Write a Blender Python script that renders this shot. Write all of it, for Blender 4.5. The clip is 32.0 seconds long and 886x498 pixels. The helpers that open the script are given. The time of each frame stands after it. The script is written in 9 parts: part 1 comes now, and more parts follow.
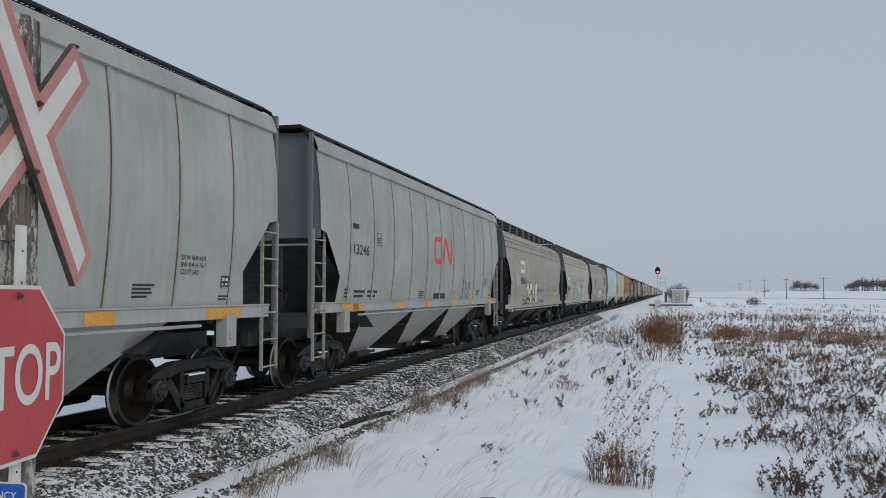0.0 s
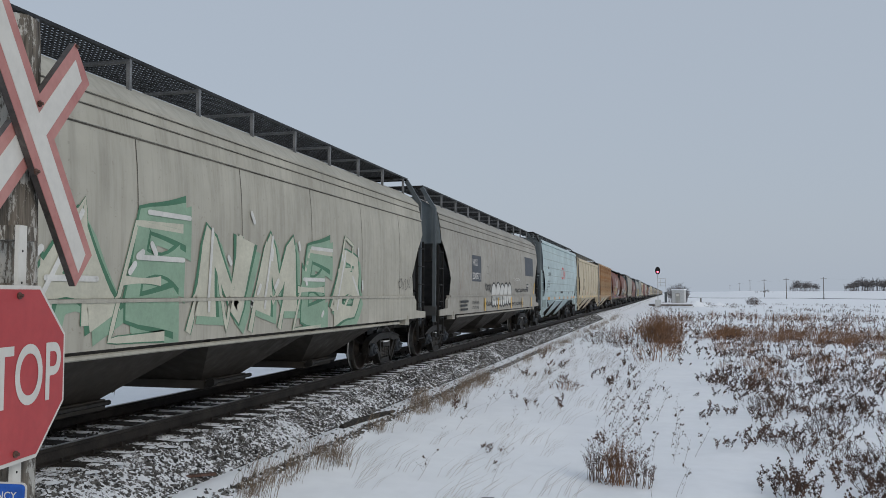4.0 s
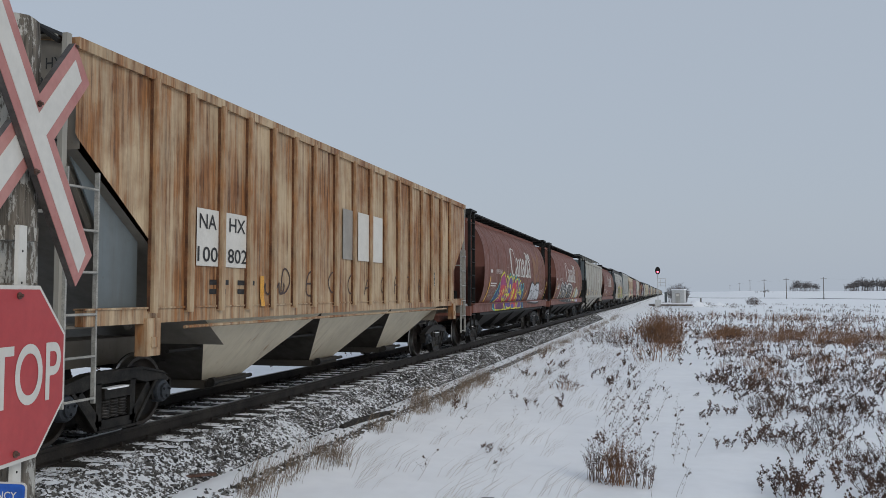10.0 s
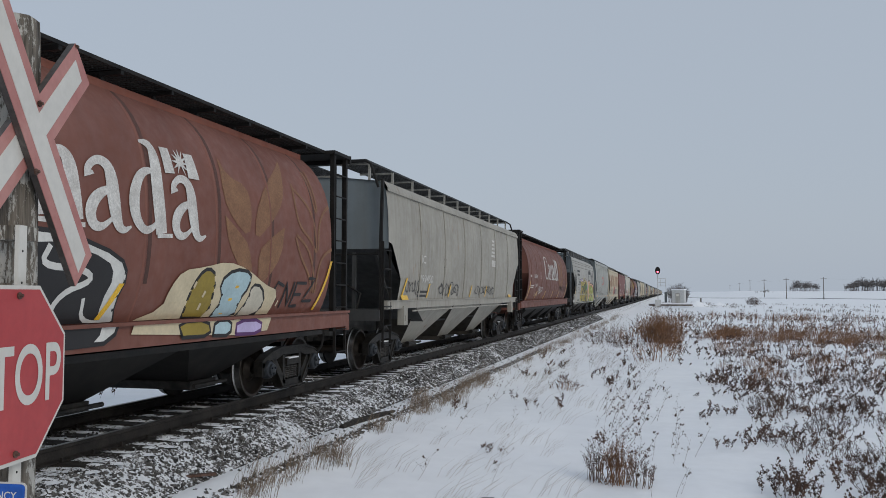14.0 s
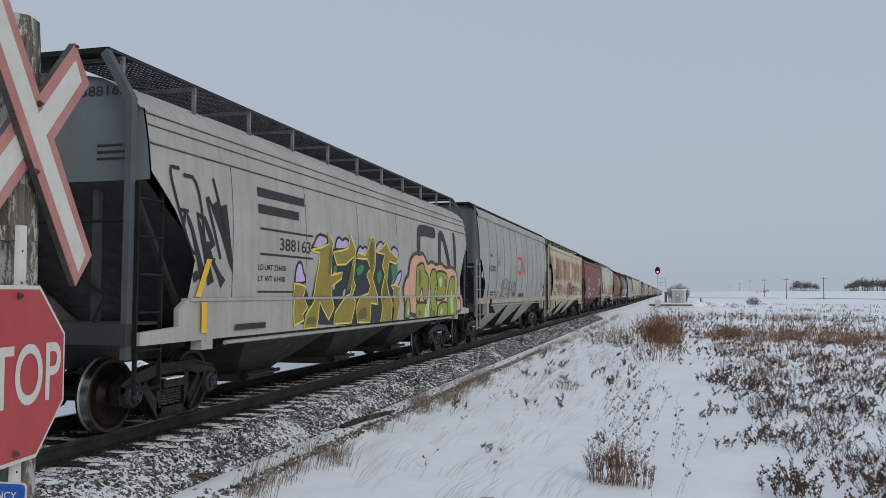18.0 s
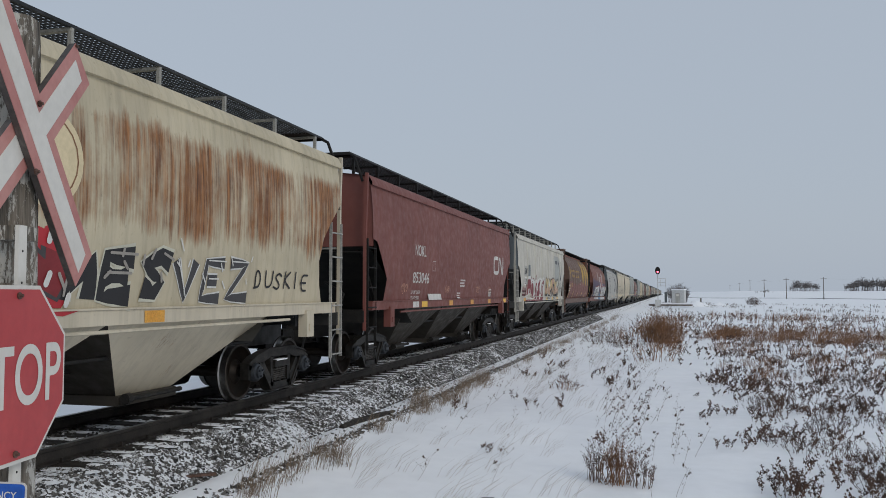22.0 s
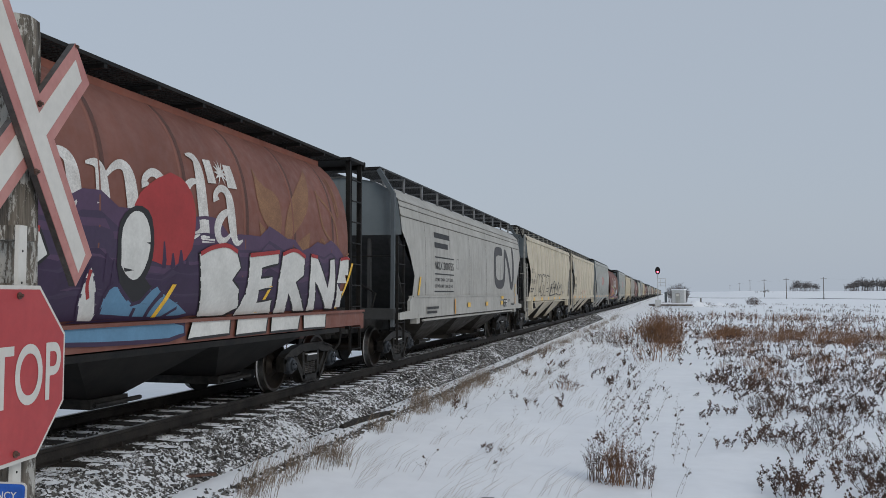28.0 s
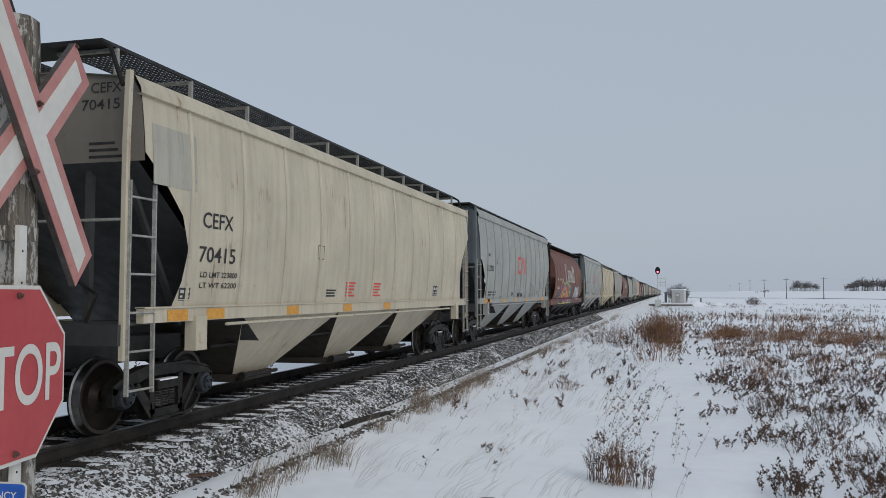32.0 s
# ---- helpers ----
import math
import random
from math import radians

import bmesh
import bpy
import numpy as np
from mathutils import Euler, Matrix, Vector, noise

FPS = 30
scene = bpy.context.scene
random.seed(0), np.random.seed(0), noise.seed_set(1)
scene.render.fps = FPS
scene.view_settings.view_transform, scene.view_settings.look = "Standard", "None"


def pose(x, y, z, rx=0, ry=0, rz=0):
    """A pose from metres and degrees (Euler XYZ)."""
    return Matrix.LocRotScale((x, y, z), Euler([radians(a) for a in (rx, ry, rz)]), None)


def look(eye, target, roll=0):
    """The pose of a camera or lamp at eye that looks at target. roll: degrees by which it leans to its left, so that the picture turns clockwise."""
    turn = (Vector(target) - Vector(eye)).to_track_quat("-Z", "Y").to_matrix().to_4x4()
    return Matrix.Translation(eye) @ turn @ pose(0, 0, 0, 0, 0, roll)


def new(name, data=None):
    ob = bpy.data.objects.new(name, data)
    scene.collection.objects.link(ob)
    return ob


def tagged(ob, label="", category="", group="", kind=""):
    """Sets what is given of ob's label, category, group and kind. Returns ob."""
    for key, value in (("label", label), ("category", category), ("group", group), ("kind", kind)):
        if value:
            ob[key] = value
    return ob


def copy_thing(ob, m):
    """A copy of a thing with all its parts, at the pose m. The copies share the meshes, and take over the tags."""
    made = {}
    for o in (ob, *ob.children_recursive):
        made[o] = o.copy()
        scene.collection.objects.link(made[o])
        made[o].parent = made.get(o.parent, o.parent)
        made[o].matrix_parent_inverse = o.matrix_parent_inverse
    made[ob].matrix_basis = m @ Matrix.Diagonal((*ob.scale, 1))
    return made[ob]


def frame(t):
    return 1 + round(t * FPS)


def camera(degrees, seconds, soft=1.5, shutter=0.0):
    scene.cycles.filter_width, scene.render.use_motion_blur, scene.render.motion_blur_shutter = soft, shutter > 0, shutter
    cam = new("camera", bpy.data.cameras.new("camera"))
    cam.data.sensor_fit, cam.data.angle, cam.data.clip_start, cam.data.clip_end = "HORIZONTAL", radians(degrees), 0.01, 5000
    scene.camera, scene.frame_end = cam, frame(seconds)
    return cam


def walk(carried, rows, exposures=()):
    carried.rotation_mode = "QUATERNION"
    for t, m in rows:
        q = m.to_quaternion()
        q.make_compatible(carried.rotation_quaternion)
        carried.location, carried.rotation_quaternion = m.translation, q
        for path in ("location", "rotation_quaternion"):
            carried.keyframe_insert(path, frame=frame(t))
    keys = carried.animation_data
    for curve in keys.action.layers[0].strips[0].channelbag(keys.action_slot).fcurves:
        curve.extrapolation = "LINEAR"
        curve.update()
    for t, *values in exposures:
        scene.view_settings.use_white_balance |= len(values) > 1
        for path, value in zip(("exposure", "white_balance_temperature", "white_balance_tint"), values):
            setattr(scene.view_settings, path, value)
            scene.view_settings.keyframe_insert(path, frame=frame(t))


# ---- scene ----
import itertools

# Rail heads lie at z = 0, the track runs along +y, the camera stands at x = y = 0.
TRACK_X = -7.422
SPEED = 11.42
cam = camera(56.03, 32.0, soft=0.6)
EYE = Vector((0.0, 0.0, 1.714))
YAW, PITCH = 15.03, 3.03
GAZE = EYE + Vector((-math.sin(radians(YAW)) * math.cos(radians(PITCH)), math.cos(radians(YAW)) * math.cos(radians(PITCH)), math.sin(radians(PITCH))))
walk(cam, [(0.0, look(EYE, GAZE)), (32.0, look(EYE, GAZE))])

# Overcast winter sky with a wide, weak sun behind the camera's right shoulder.
world = bpy.data.worlds.new("winter_sky")
scene.world = world
world.use_nodes = True
wn, wl = world.node_tree.nodes, world.node_tree.links
sky = wn.new("ShaderNodeTexSky")
sky.sky_type, sky.sun_disc = "NISHITA", False
sky.sun_elevation, sky.sun_rotation = radians(24), radians(120)
sky.dust_density, sky.air_density = 3.0, 1.2
cloud = wn.new("ShaderNodeMix")
cloud.data_type = "RGBA"
cloud.inputs["Factor"].default_value = 0.88
scale = wn.new("ShaderNodeVectorMath")
scale.operation = "SCALE"
scale.inputs["Scale"].default_value = 0.09
wl.new(sky.outputs[0], scale.inputs[0])
wl.new(scale.outputs[0], cloud.inputs[6])
cloud.inputs[7].default_value = (0.435, 0.495, 0.58, 1)
wl.new(cloud.outputs[2], wn["Background"].inputs[0])
wn["Background"].inputs[1].default_value = 1.0
sun_data = bpy.data.lights.new("sun", "SUN")
sun_data.energy, sun_data.angle, sun_data.color = 0.9, radians(25), (1.0, 0.95, 0.88)
sun = new("sun", sun_data)
sun.matrix_world = look((60, -40, 40), (0, 10, 0))

# ---- materials ----
def ramp(nt, a, b, lo=0.4, hi=0.6):
    r = nt.nodes.new("ShaderNodeMapRange")
    r.inputs["From Min"].default_value, r.inputs["From Max"].default_value = lo, hi
    r.inputs["To Min"].default_value, r.inputs["To Max"].default_value = a, b
    return r


def mixer(nt, fac, a, b):
    m = nt.nodes.new("ShaderNodeMix")
    m.data_type = "RGBA"
    for slot, v in ((6, a), (7, b)):
        if isinstance(v, tuple):
            m.inputs[slot].default_value = (*v[:3], 1)
        else:
            nt.links.new(v, m.inputs[slot])
    if isinstance(fac, float):
        m.inputs["Factor"].default_value = fac
    else:
        nt.links.new(fac, m.inputs["Factor"])
    return m.outputs[2]


def grain(nt, scale, detail=4.0, stretch=(1, 1, 1), rough=0.6, coords="Object"):
    tc = nt.nodes.new("ShaderNodeTexCoord")
    mp = nt.nodes.new("ShaderNodeMapping")
    mp.inputs["Scale"].default_value = stretch
    nt.links.new(tc.outputs[coords], mp.inputs[0])
    n = nt.nodes.new("ShaderNodeTexNoise")
    n.inputs["Scale"].default_value, n.inputs["Detail"].default_value, n.inputs["Roughness"].default_value = scale, detail, rough
    nt.links.new(mp.outputs[0], n.inputs["Vector"])
    return n.outputs["Fac"]


def surface(name, rough=0.7, metal=0.0):
    m = bpy.data.materials.new(name)
    m.use_nodes = True
    nt = m.node_tree
    b = nt.nodes["Principled BSDF"]
    b.inputs["Roughness"].default_value, b.inputs["Metallic"].default_value = rough, metal
    return m, nt, b


def bump(nt, b, height, strength=0.3, dist=0.01):
    k = nt.nodes.new("ShaderNodeBump")
    k.inputs["Strength"].default_value, k.inputs["Distance"].default_value = strength, dist
    nt.links.new(height, k.inputs["Height"])
    nt.links.new(k.outputs[0], b.inputs["Normal"])


def speckled(name, c1, c2, scale=8.0, rough=0.7, metal=0.0, stretch=(1, 1, 1), bumpy=0.2, dist=0.01, lo=0.35, hi=0.65, fine_lo=0.78, fine_hi=1.18):
    """Two colours mixed by a grain, with a finer grain over it."""
    m, nt, b = surface(name, rough, metal)
    g = grain(nt, scale, 5, stretch)
    r = ramp(nt, 0, 1, lo, hi)
    nt.links.new(g, r.inputs[0])
    col = mixer(nt, r.outputs[0], c1, c2)
    fine = grain(nt, scale * 9, 3)
    fr = ramp(nt, fine_lo, fine_hi, 0.3, 0.7)
    nt.links.new(fine, fr.inputs[0])
    mul = nt.nodes.new("ShaderNodeVectorMath")
    mul.operation = "SCALE"
    nt.links.new(col, mul.inputs[0])
    nt.links.new(fr.outputs[0], mul.inputs["Scale"])
    nt.links.new(mul.outputs[0], b.inputs["Base Color"])
    bump(nt, b, fine, bumpy, dist)
    return m


def flaking(name):
    """Grey weathered wood with remains of white paint."""
    m, nt, b = surface(name, 0.9)
    g = grain(nt, 5, 6, (7, 7, 0.35), 0.7)
    r = ramp(nt, 0, 1, 0.35, 0.68)
    nt.links.new(g, r.inputs[0])
    col = mixer(nt, r.outputs[0], (0.055, 0.047, 0.038), (0.30, 0.26, 0.21))
    f = ramp(nt, 0, 1, 0.515, 0.555)
    nt.links.new(grain(nt, 9, 6, (2.5, 2.5, 0.7), 0.75), f.inputs[0])
    nt.links.new(mixer(nt, f.outputs[0], col, (0.55, 0.53, 0.48)), b.inputs["Base Color"])
    bump(nt, b, g, 1.0, 0.03)
    return m


def paint(name, colour, grime=0.35, rust=0.0, dirt=(0.10, 0.085, 0.065), rough=0.55, band=None):
    """Weathered car paint: broad fading, rain streaks down the sides, rust where asked."""
    m, nt, b = surface(name, rough)
    fade = ramp(nt, 0.0, 1.0, 0.3, 0.7)
    nt.links.new(grain(nt, 0.7, 3), fade.inputs[0])
    pale = tuple(min(1, c * 1.12 + 0.012) for c in colour)
    deep = tuple(c * 0.88 for c in colour)
    col = mixer(nt, fade.outputs[0], deep, pale)
    st = ramp(nt, 0.0, grime, 0.45, 0.8)
    nt.links.new(grain(nt, 3.0, 6, (1, 2.2, 0.16), 0.7), st.inputs[0])
    col = mixer(nt, st.outputs[0], col, dirt)
    sp = ramp(nt, 0.0, min(1, grime * 0.9), 0.62, 0.75)
    nt.links.new(grain(nt, 14, 6), sp.inputs[0])
    col = mixer(nt, sp.outputs[0], col, dirt)
    if rust > 0:
        # broad rust, combed into runs by the rain
        rr = ramp(nt, 0.0, 1.0, 0.66 - rust * 0.30, 0.78 - rust * 0.2)
        mix = nt.nodes.new("ShaderNodeMath")
        mix.operation = "MULTIPLY_ADD"
        nt.links.new(grain(nt, 4.0, 6, (1, 2.6, 0.10), 0.7), mix.inputs[0])
        mix.inputs[1].default_value = 0.75
        half = nt.nodes.new("ShaderNodeMath")
        half.operation = "MULTIPLY_ADD"
        nt.links.new(grain(nt, 0.9, 6, (1, 1, 0.75), 0.65), half.inputs[0])
        half.inputs[1].default_value, half.inputs[2].default_value = 0.75, -0.25
        nt.links.new(half.outputs[0], mix.inputs[2])
        nt.links.new(mix.outputs[0], rr.inputs[0])
        if band:
            # worst between two heights, where the coat has worn through
            where, height = nt.nodes.new("ShaderNodeTexCoord"), nt.nodes.new("ShaderNodeSeparateXYZ")
            nt.links.new(where.outputs["Object"], height.inputs[0])
            level = None
            for at, wide, sign in ((band[0], 0.5, 1), (band[1], 0.35, -1)):
                step = nt.nodes.new("ShaderNodeMapRange")
                step.interpolation_type = "SMOOTHSTEP"
                nt.links.new(height.outputs["Z"], step.inputs[0])
                step.inputs[1].default_value, step.inputs[2].default_value = at - wide / 2, at + wide / 2
                step.inputs[3].default_value, step.inputs[4].default_value = (-0.30, 0.008) if sign > 0 else (0.008, -0.30)
                add = nt.nodes.new("ShaderNodeMath")
                add.operation = "ADD"
                nt.links.new(step.outputs[0], add.inputs[0])
                nt.links.new(level or mix.outputs[0], add.inputs[1])
                level = add.outputs[0]
            nt.links.new(level, rr.inputs[0])
        tone = ramp(nt, 0.0, 1.0, 0.36, 0.64)
        nt.links.new(grain(nt, 5, 6, (1, 4, 0.22), 0.7), tone.inputs[0])
        rc = mixer(nt, tone.outputs[0], (0.085, 0.032, 0.013), (0.36, 0.16, 0.054))
        col = mixer(nt, rr.outputs[0], col, rc)
    nt.links.new(col, b.inputs["Base Color"])
    rg = ramp(nt, rough - 0.1, min(1, rough + 0.25), 0.3, 0.7)
    nt.links.new(grain(nt, 5, 4), rg.inputs[0])
    nt.links.new(rg.outputs[0], b.inputs["Roughness"])
    bump(nt, b, grain(nt, 1.3, 3), 0.25, 0.02)
    return m


GREY = paint("grey_paint", (0.335, 0.347, 0.327), 0.25)
GREY_B = paint("warm_grey_paint", (0.33, 0.315, 0.275), 0.4, 0.05)
GREY_C = paint("light_grey_paint", (0.385, 0.38, 0.352), 0.35)
ICE = paint("pale_blue_grey_paint", (0.42, 0.52, 0.535), 0.08)
CREAM = paint("cream_paint", (0.50, 0.43, 0.305), 0.3)
CREAM_B = paint("pale_cream_paint", (0.53, 0.475, 0.365), 0.34, 0.10)
CREAM_R = paint("rusty_cream_paint", (0.50, 0.44, 0.31), 0.4, 1.0, band=(2.35, 3.72))
RUST = paint("rusted_tan_paint", (0.50, 0.38, 0.24), 0.42, 0.93)
WHITE_D = paint("dirty_white_paint", (0.52, 0.50, 0.44), 0.5, 0.08)
MAROON = paint("maroon_paint", (0.17, 0.052, 0.040), 0.25, 0.0, (0.07, 0.03, 0.025))
DIRTY_PALE = paint("dirty_pale_paint", (0.40, 0.385, 0.325), 0.45)
RED_ORANGE = paint("orange_red_paint", (0.27, 0.085, 0.05), 0.3, 0.0, (0.12, 0.05, 0.035))
RED_BR = paint("red_brown_paint", (0.155, 0.055, 0.037), 0.35, 0.0, (0.085, 0.04, 0.03))
RED_BR2 = paint("faded_red_brown_paint", (0.172, 0.062, 0.042), 0.35, 0.0, (0.10, 0.045, 0.035))
BROWN = paint("brown_and_red_paint", (0.118, 0.062, 0.042), 0.35)
# end-wall tone below the sides': dirt, and the end's shade mixed into the colour
TAUPE = paint("stained_shaded_end_paint", (0.17, 0.152, 0.125), 0.55)
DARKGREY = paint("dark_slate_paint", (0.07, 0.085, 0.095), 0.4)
# near-black that puts the shadow between car ends into the colour
CHARCOAL = paint("end_shadow_paint", (0.036, 0.037, 0.037), 0.4, 0.0, (0.02, 0.018, 0.016))
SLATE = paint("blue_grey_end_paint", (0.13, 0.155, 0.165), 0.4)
BLACK = speckled("grimy_black_paint", (0.007, 0.007, 0.007), (0.020, 0.018, 0.016), 3, 0.6)
STEEL = speckled("cast_steel", (0.011, 0.0105, 0.010), (0.036, 0.033, 0.029), 7, 0.5, 0.3)
BEARING = speckled("bearing_cap_steel", (0.016, 0.019, 0.023), (0.045, 0.052, 0.062), 9, 0.45, 0.4)
RIM = speckled("worn_wheel_rim", (0.022, 0.018, 0.015), (0.055, 0.046, 0.038), 9, 0.45, 0.5)
SPRING = speckled("worn_spring_steel", (0.03, 0.028, 0.026), (0.10, 0.095, 0.09), 9, 0.4, 0.6)
WHEEL = speckled("wheel_steel", (0.010, 0.008, 0.007), (0.026, 0.020, 0.015), 4, 0.5, 0.3)
TREAD = speckled("polished_tread", (0.45, 0.44, 0.42), (0.3, 0.29, 0.28), 6, 0.3, 1.0)
GALV = speckled("grimy_grating_steel", (0.018, 0.019, 0.02), (0.045, 0.047, 0.05), 5, 0.5, 0.5)
GALV_PALE = speckled("galvanised_bracket", (0.16, 0.165, 0.17), (0.26, 0.265, 0.27), 5, 0.5, 0.4)
LADDER = speckled("ladder_paint", (0.24, 0.24, 0.22), (0.4, 0.39, 0.36), 6, 0.6)
YELLOW = speckled("yellow_reflector", (0.75, 0.42, 0.02), (0.8, 0.5, 0.03), 5, 0.4)
ORANGE = speckled("orange_reflector", (0.62, 0.28, 0.03), (0.66, 0.33, 0.05), 5, 0.45)
INK = speckled("black_stencil_paint", (0.012, 0.012, 0.013), (0.03, 0.03, 0.03), 6, 0.6)
CHALK = speckled("white_stencil_paint", (0.66, 0.65, 0.62), (0.5, 0.48, 0.45), 5, 0.6)
LOGO_RED = speckled("red_mark_paint", (0.60, 0.045, 0.03), (0.68, 0.07, 0.05), 6, 0.5)
SNOW = speckled("snow", (0.86, 0.88, 0.91), (0.91, 0.925, 0.945), 0.35, 0.8, bumpy=0.12, dist=0.01, fine_lo=0.97, fine_hi=1.03)
RAIL = speckled("weathered_rail", (0.017, 0.0155, 0.0145), (0.04, 0.035, 0.031), 4, 0.6, 0.2)
RAILTOP = speckled("worn_rail_head", (0.16, 0.155, 0.15), (0.26, 0.25, 0.24), 5, 0.35, 0.9)
TIE = speckled("creosoted_tie", (0.016, 0.0145, 0.013), (0.05, 0.045, 0.039), 6, 0.85, stretch=(0.3, 3, 3))
WEED = speckled("dry_weed", (0.10, 0.060, 0.042), (0.22, 0.142, 0.10), 3, 0.9)
STRAW = speckled("dry_straw", (0.16, 0.115, 0.08), (0.32, 0.245, 0.175), 3, 0.9)
DARKWEED = speckled("dark_weed", (0.034, 0.019, 0.013), (0.125, 0.068, 0.045), 3, 0.9)
REDBRUSH = speckled("red_brown_brush", (0.17, 0.082, 0.042), (0.36, 0.19, 0.095), 2, 0.9)
POST = flaking("weathered_grey_wood")
SIGN_RED = speckled("red_sheeting", (0.40, 0.04, 0.045), (0.47, 0.06, 0.062), 2.5, 0.45, bumpy=0.05, fine_lo=0.92, fine_hi=1.05)
SIGN_WHITE = speckled("white_sheeting", (0.60, 0.58, 0.53), (0.66, 0.64, 0.59), 3, 0.45, bumpy=0.05, fine_lo=0.95, fine_hi=1.04)
FADED_RED = speckled("faded_red_sheeting", (0.40, 0.15, 0.135), (0.50, 0.24, 0.21), 4, 0.5, bumpy=0.05, fine_lo=0.93, fine_hi=1.05)
SIGN_BACK = speckled("sign_aluminium", (0.08, 0.07, 0.065), (0.15, 0.13, 0.12), 5, 0.5, 0.6)
BLUE = speckled("blue_sheeting", (0.012, 0.09, 0.42), (0.016, 0.11, 0.5), 3, 0.4)
BOLT = speckled("rusty_bolt", (0.06, 0.03, 0.02), (0.16, 0.1, 0.08), 30, 0.6, 0.5)
WOODPOLE = speckled("pole_wood", (0.10, 0.085, 0.075), (0.17, 0.15, 0.13), 2, 0.9)
CABINET = speckled("signal_case_paint", (0.45, 0.46, 0.46), (0.55, 0.56, 0.56), 3, 0.6)
# twig grey lightened so that the colour holds some distance haze
TWIG = speckled("bare_twigs", (0.11, 0.10, 0.10), (0.20, 0.185, 0.18), 2, 0.9)
ASPHALT = speckled("asphalt", (0.08, 0.08, 0.083), (0.14, 0.14, 0.145), 1.5, 0.9)
RUST_SHADE = speckled("rust_and_post_shade", (0.07, 0.030, 0.014), (0.20, 0.085, 0.034), 4, 0.85)
# underbody grime, made darker to hold the shade below the cars too
GRIME_SHADE = paint("grimy_shaded_underbody_paint", (0.034, 0.029, 0.023), 0.5, 0.0, (0.06, 0.048, 0.036))
HOOP_DIRT = speckled("dirt_along_hoop", (0.05, 0.026, 0.021), (0.115, 0.05, 0.038), 2.5, 0.75, stretch=(1, 1, 0.4))
# dark line colour for seam dirt and for painted rib and seam shadows
RIBLINE = speckled("seam_dirt_and_shade", (0.05, 0.045, 0.038), (0.16, 0.15, 0.13), 3, 0.8)
PATCH_BLUE = speckled("slate_blue_repaint", (0.05, 0.06, 0.075), (0.07, 0.08, 0.095), 2, 0.6)
GOLD = speckled("old_gold_paint", (0.42, 0.25, 0.045), (0.52, 0.34, 0.08), 4, 0.7)
TAN = speckled("faded_wheat_paint", (0.195, 0.095, 0.05), (0.25, 0.13, 0.066), 4, 0.7)
SPRAY = {k: speckled("spray_" + k, tuple(c * 0.9 for c in v), tuple(min(1, c * 1.08) for c in v), 2.5, 0.6, bumpy=0.05, fine_lo=0.93, fine_hi=1.06) for k, v in {
    "white": (0.60, 0.60, 0.57), "black": (0.016, 0.015, 0.016), "cream": (0.62, 0.52, 0.33), "green": (0.06, 0.17, 0.10),
    "yellow": (0.66, 0.52, 0.05), "peach": (0.66, 0.37, 0.24), "purple": (0.10, 0.03, 0.13),
    "red": (0.42, 0.025, 0.035), "wine": (0.20, 0.018, 0.022), "night": (0.035, 0.018, 0.05),
    "grey": (0.05, 0.048, 0.05), "sky": (0.10, 0.22, 0.34), "ink_blue": (0.05, 0.16, 0.42), "pale": (0.50, 0.49, 0.40), "leaf": (0.24, 0.36, 0.26), "dusk": (0.075, 0.04, 0.085), "stonegrey": (0.30, 0.28, 0.25), 
    "navy": (0.012, 0.05, 0.16), "aqua": (0.12, 0.48, 0.40), "plum": (0.28, 0.03, 0.14), "plum2": (0.09, 0.02, 0.07), "crimson": (0.48, 0.035, 0.06), "mulberry": (0.24, 0.03, 0.15), "violet": (0.11, 0.05, 0.22), "ink_blue2": (0.07, 0.08, 0.32),
    "lime2": (0.62, 0.62, 0.03), "amber": (0.75, 0.40, 0.02), "silver": (0.50, 0.52, 0.55), "black2": (0.018, 0.017, 0.018), "cream2": (0.58, 0.50, 0.34), "gold2": (0.29, 0.215, 0.035), "iceblue": (0.38, 0.52, 0.56), "pale2": (0.52, 0.49, 0.40), "lilac2": (0.50, 0.42, 0.66),
    "night2": (0.018, 0.026, 0.034), "emerald": (0.03, 0.22, 0.06), "lemon": (0.72, 0.62, 0.12), "oliveb": (0.14, 0.115, 0.03), "brown": (0.07, 0.045, 0.04), "lime3": (0.28, 0.31, 0.035), "mint2": (0.45, 0.58, 0.35), "wine2": (0.19, 0.024, 0.028), "ghost": (0.08, 0.08, 0.09),
    "buff": (0.56, 0.42, 0.20), "peach2": (0.48, 0.30, 0.20), "dusk2": (0.045, 0.028, 0.062), "blood2": (0.32, 0.03, 0.03)}.items()}
for mt in (BLACK, STEEL, WHEEL, GRIME_SHADE, RAIL, TIE, RIBLINE):
    mt.node_tree.nodes["Principled BSDF"].inputs["Specular IOR Level"].default_value = 0.22

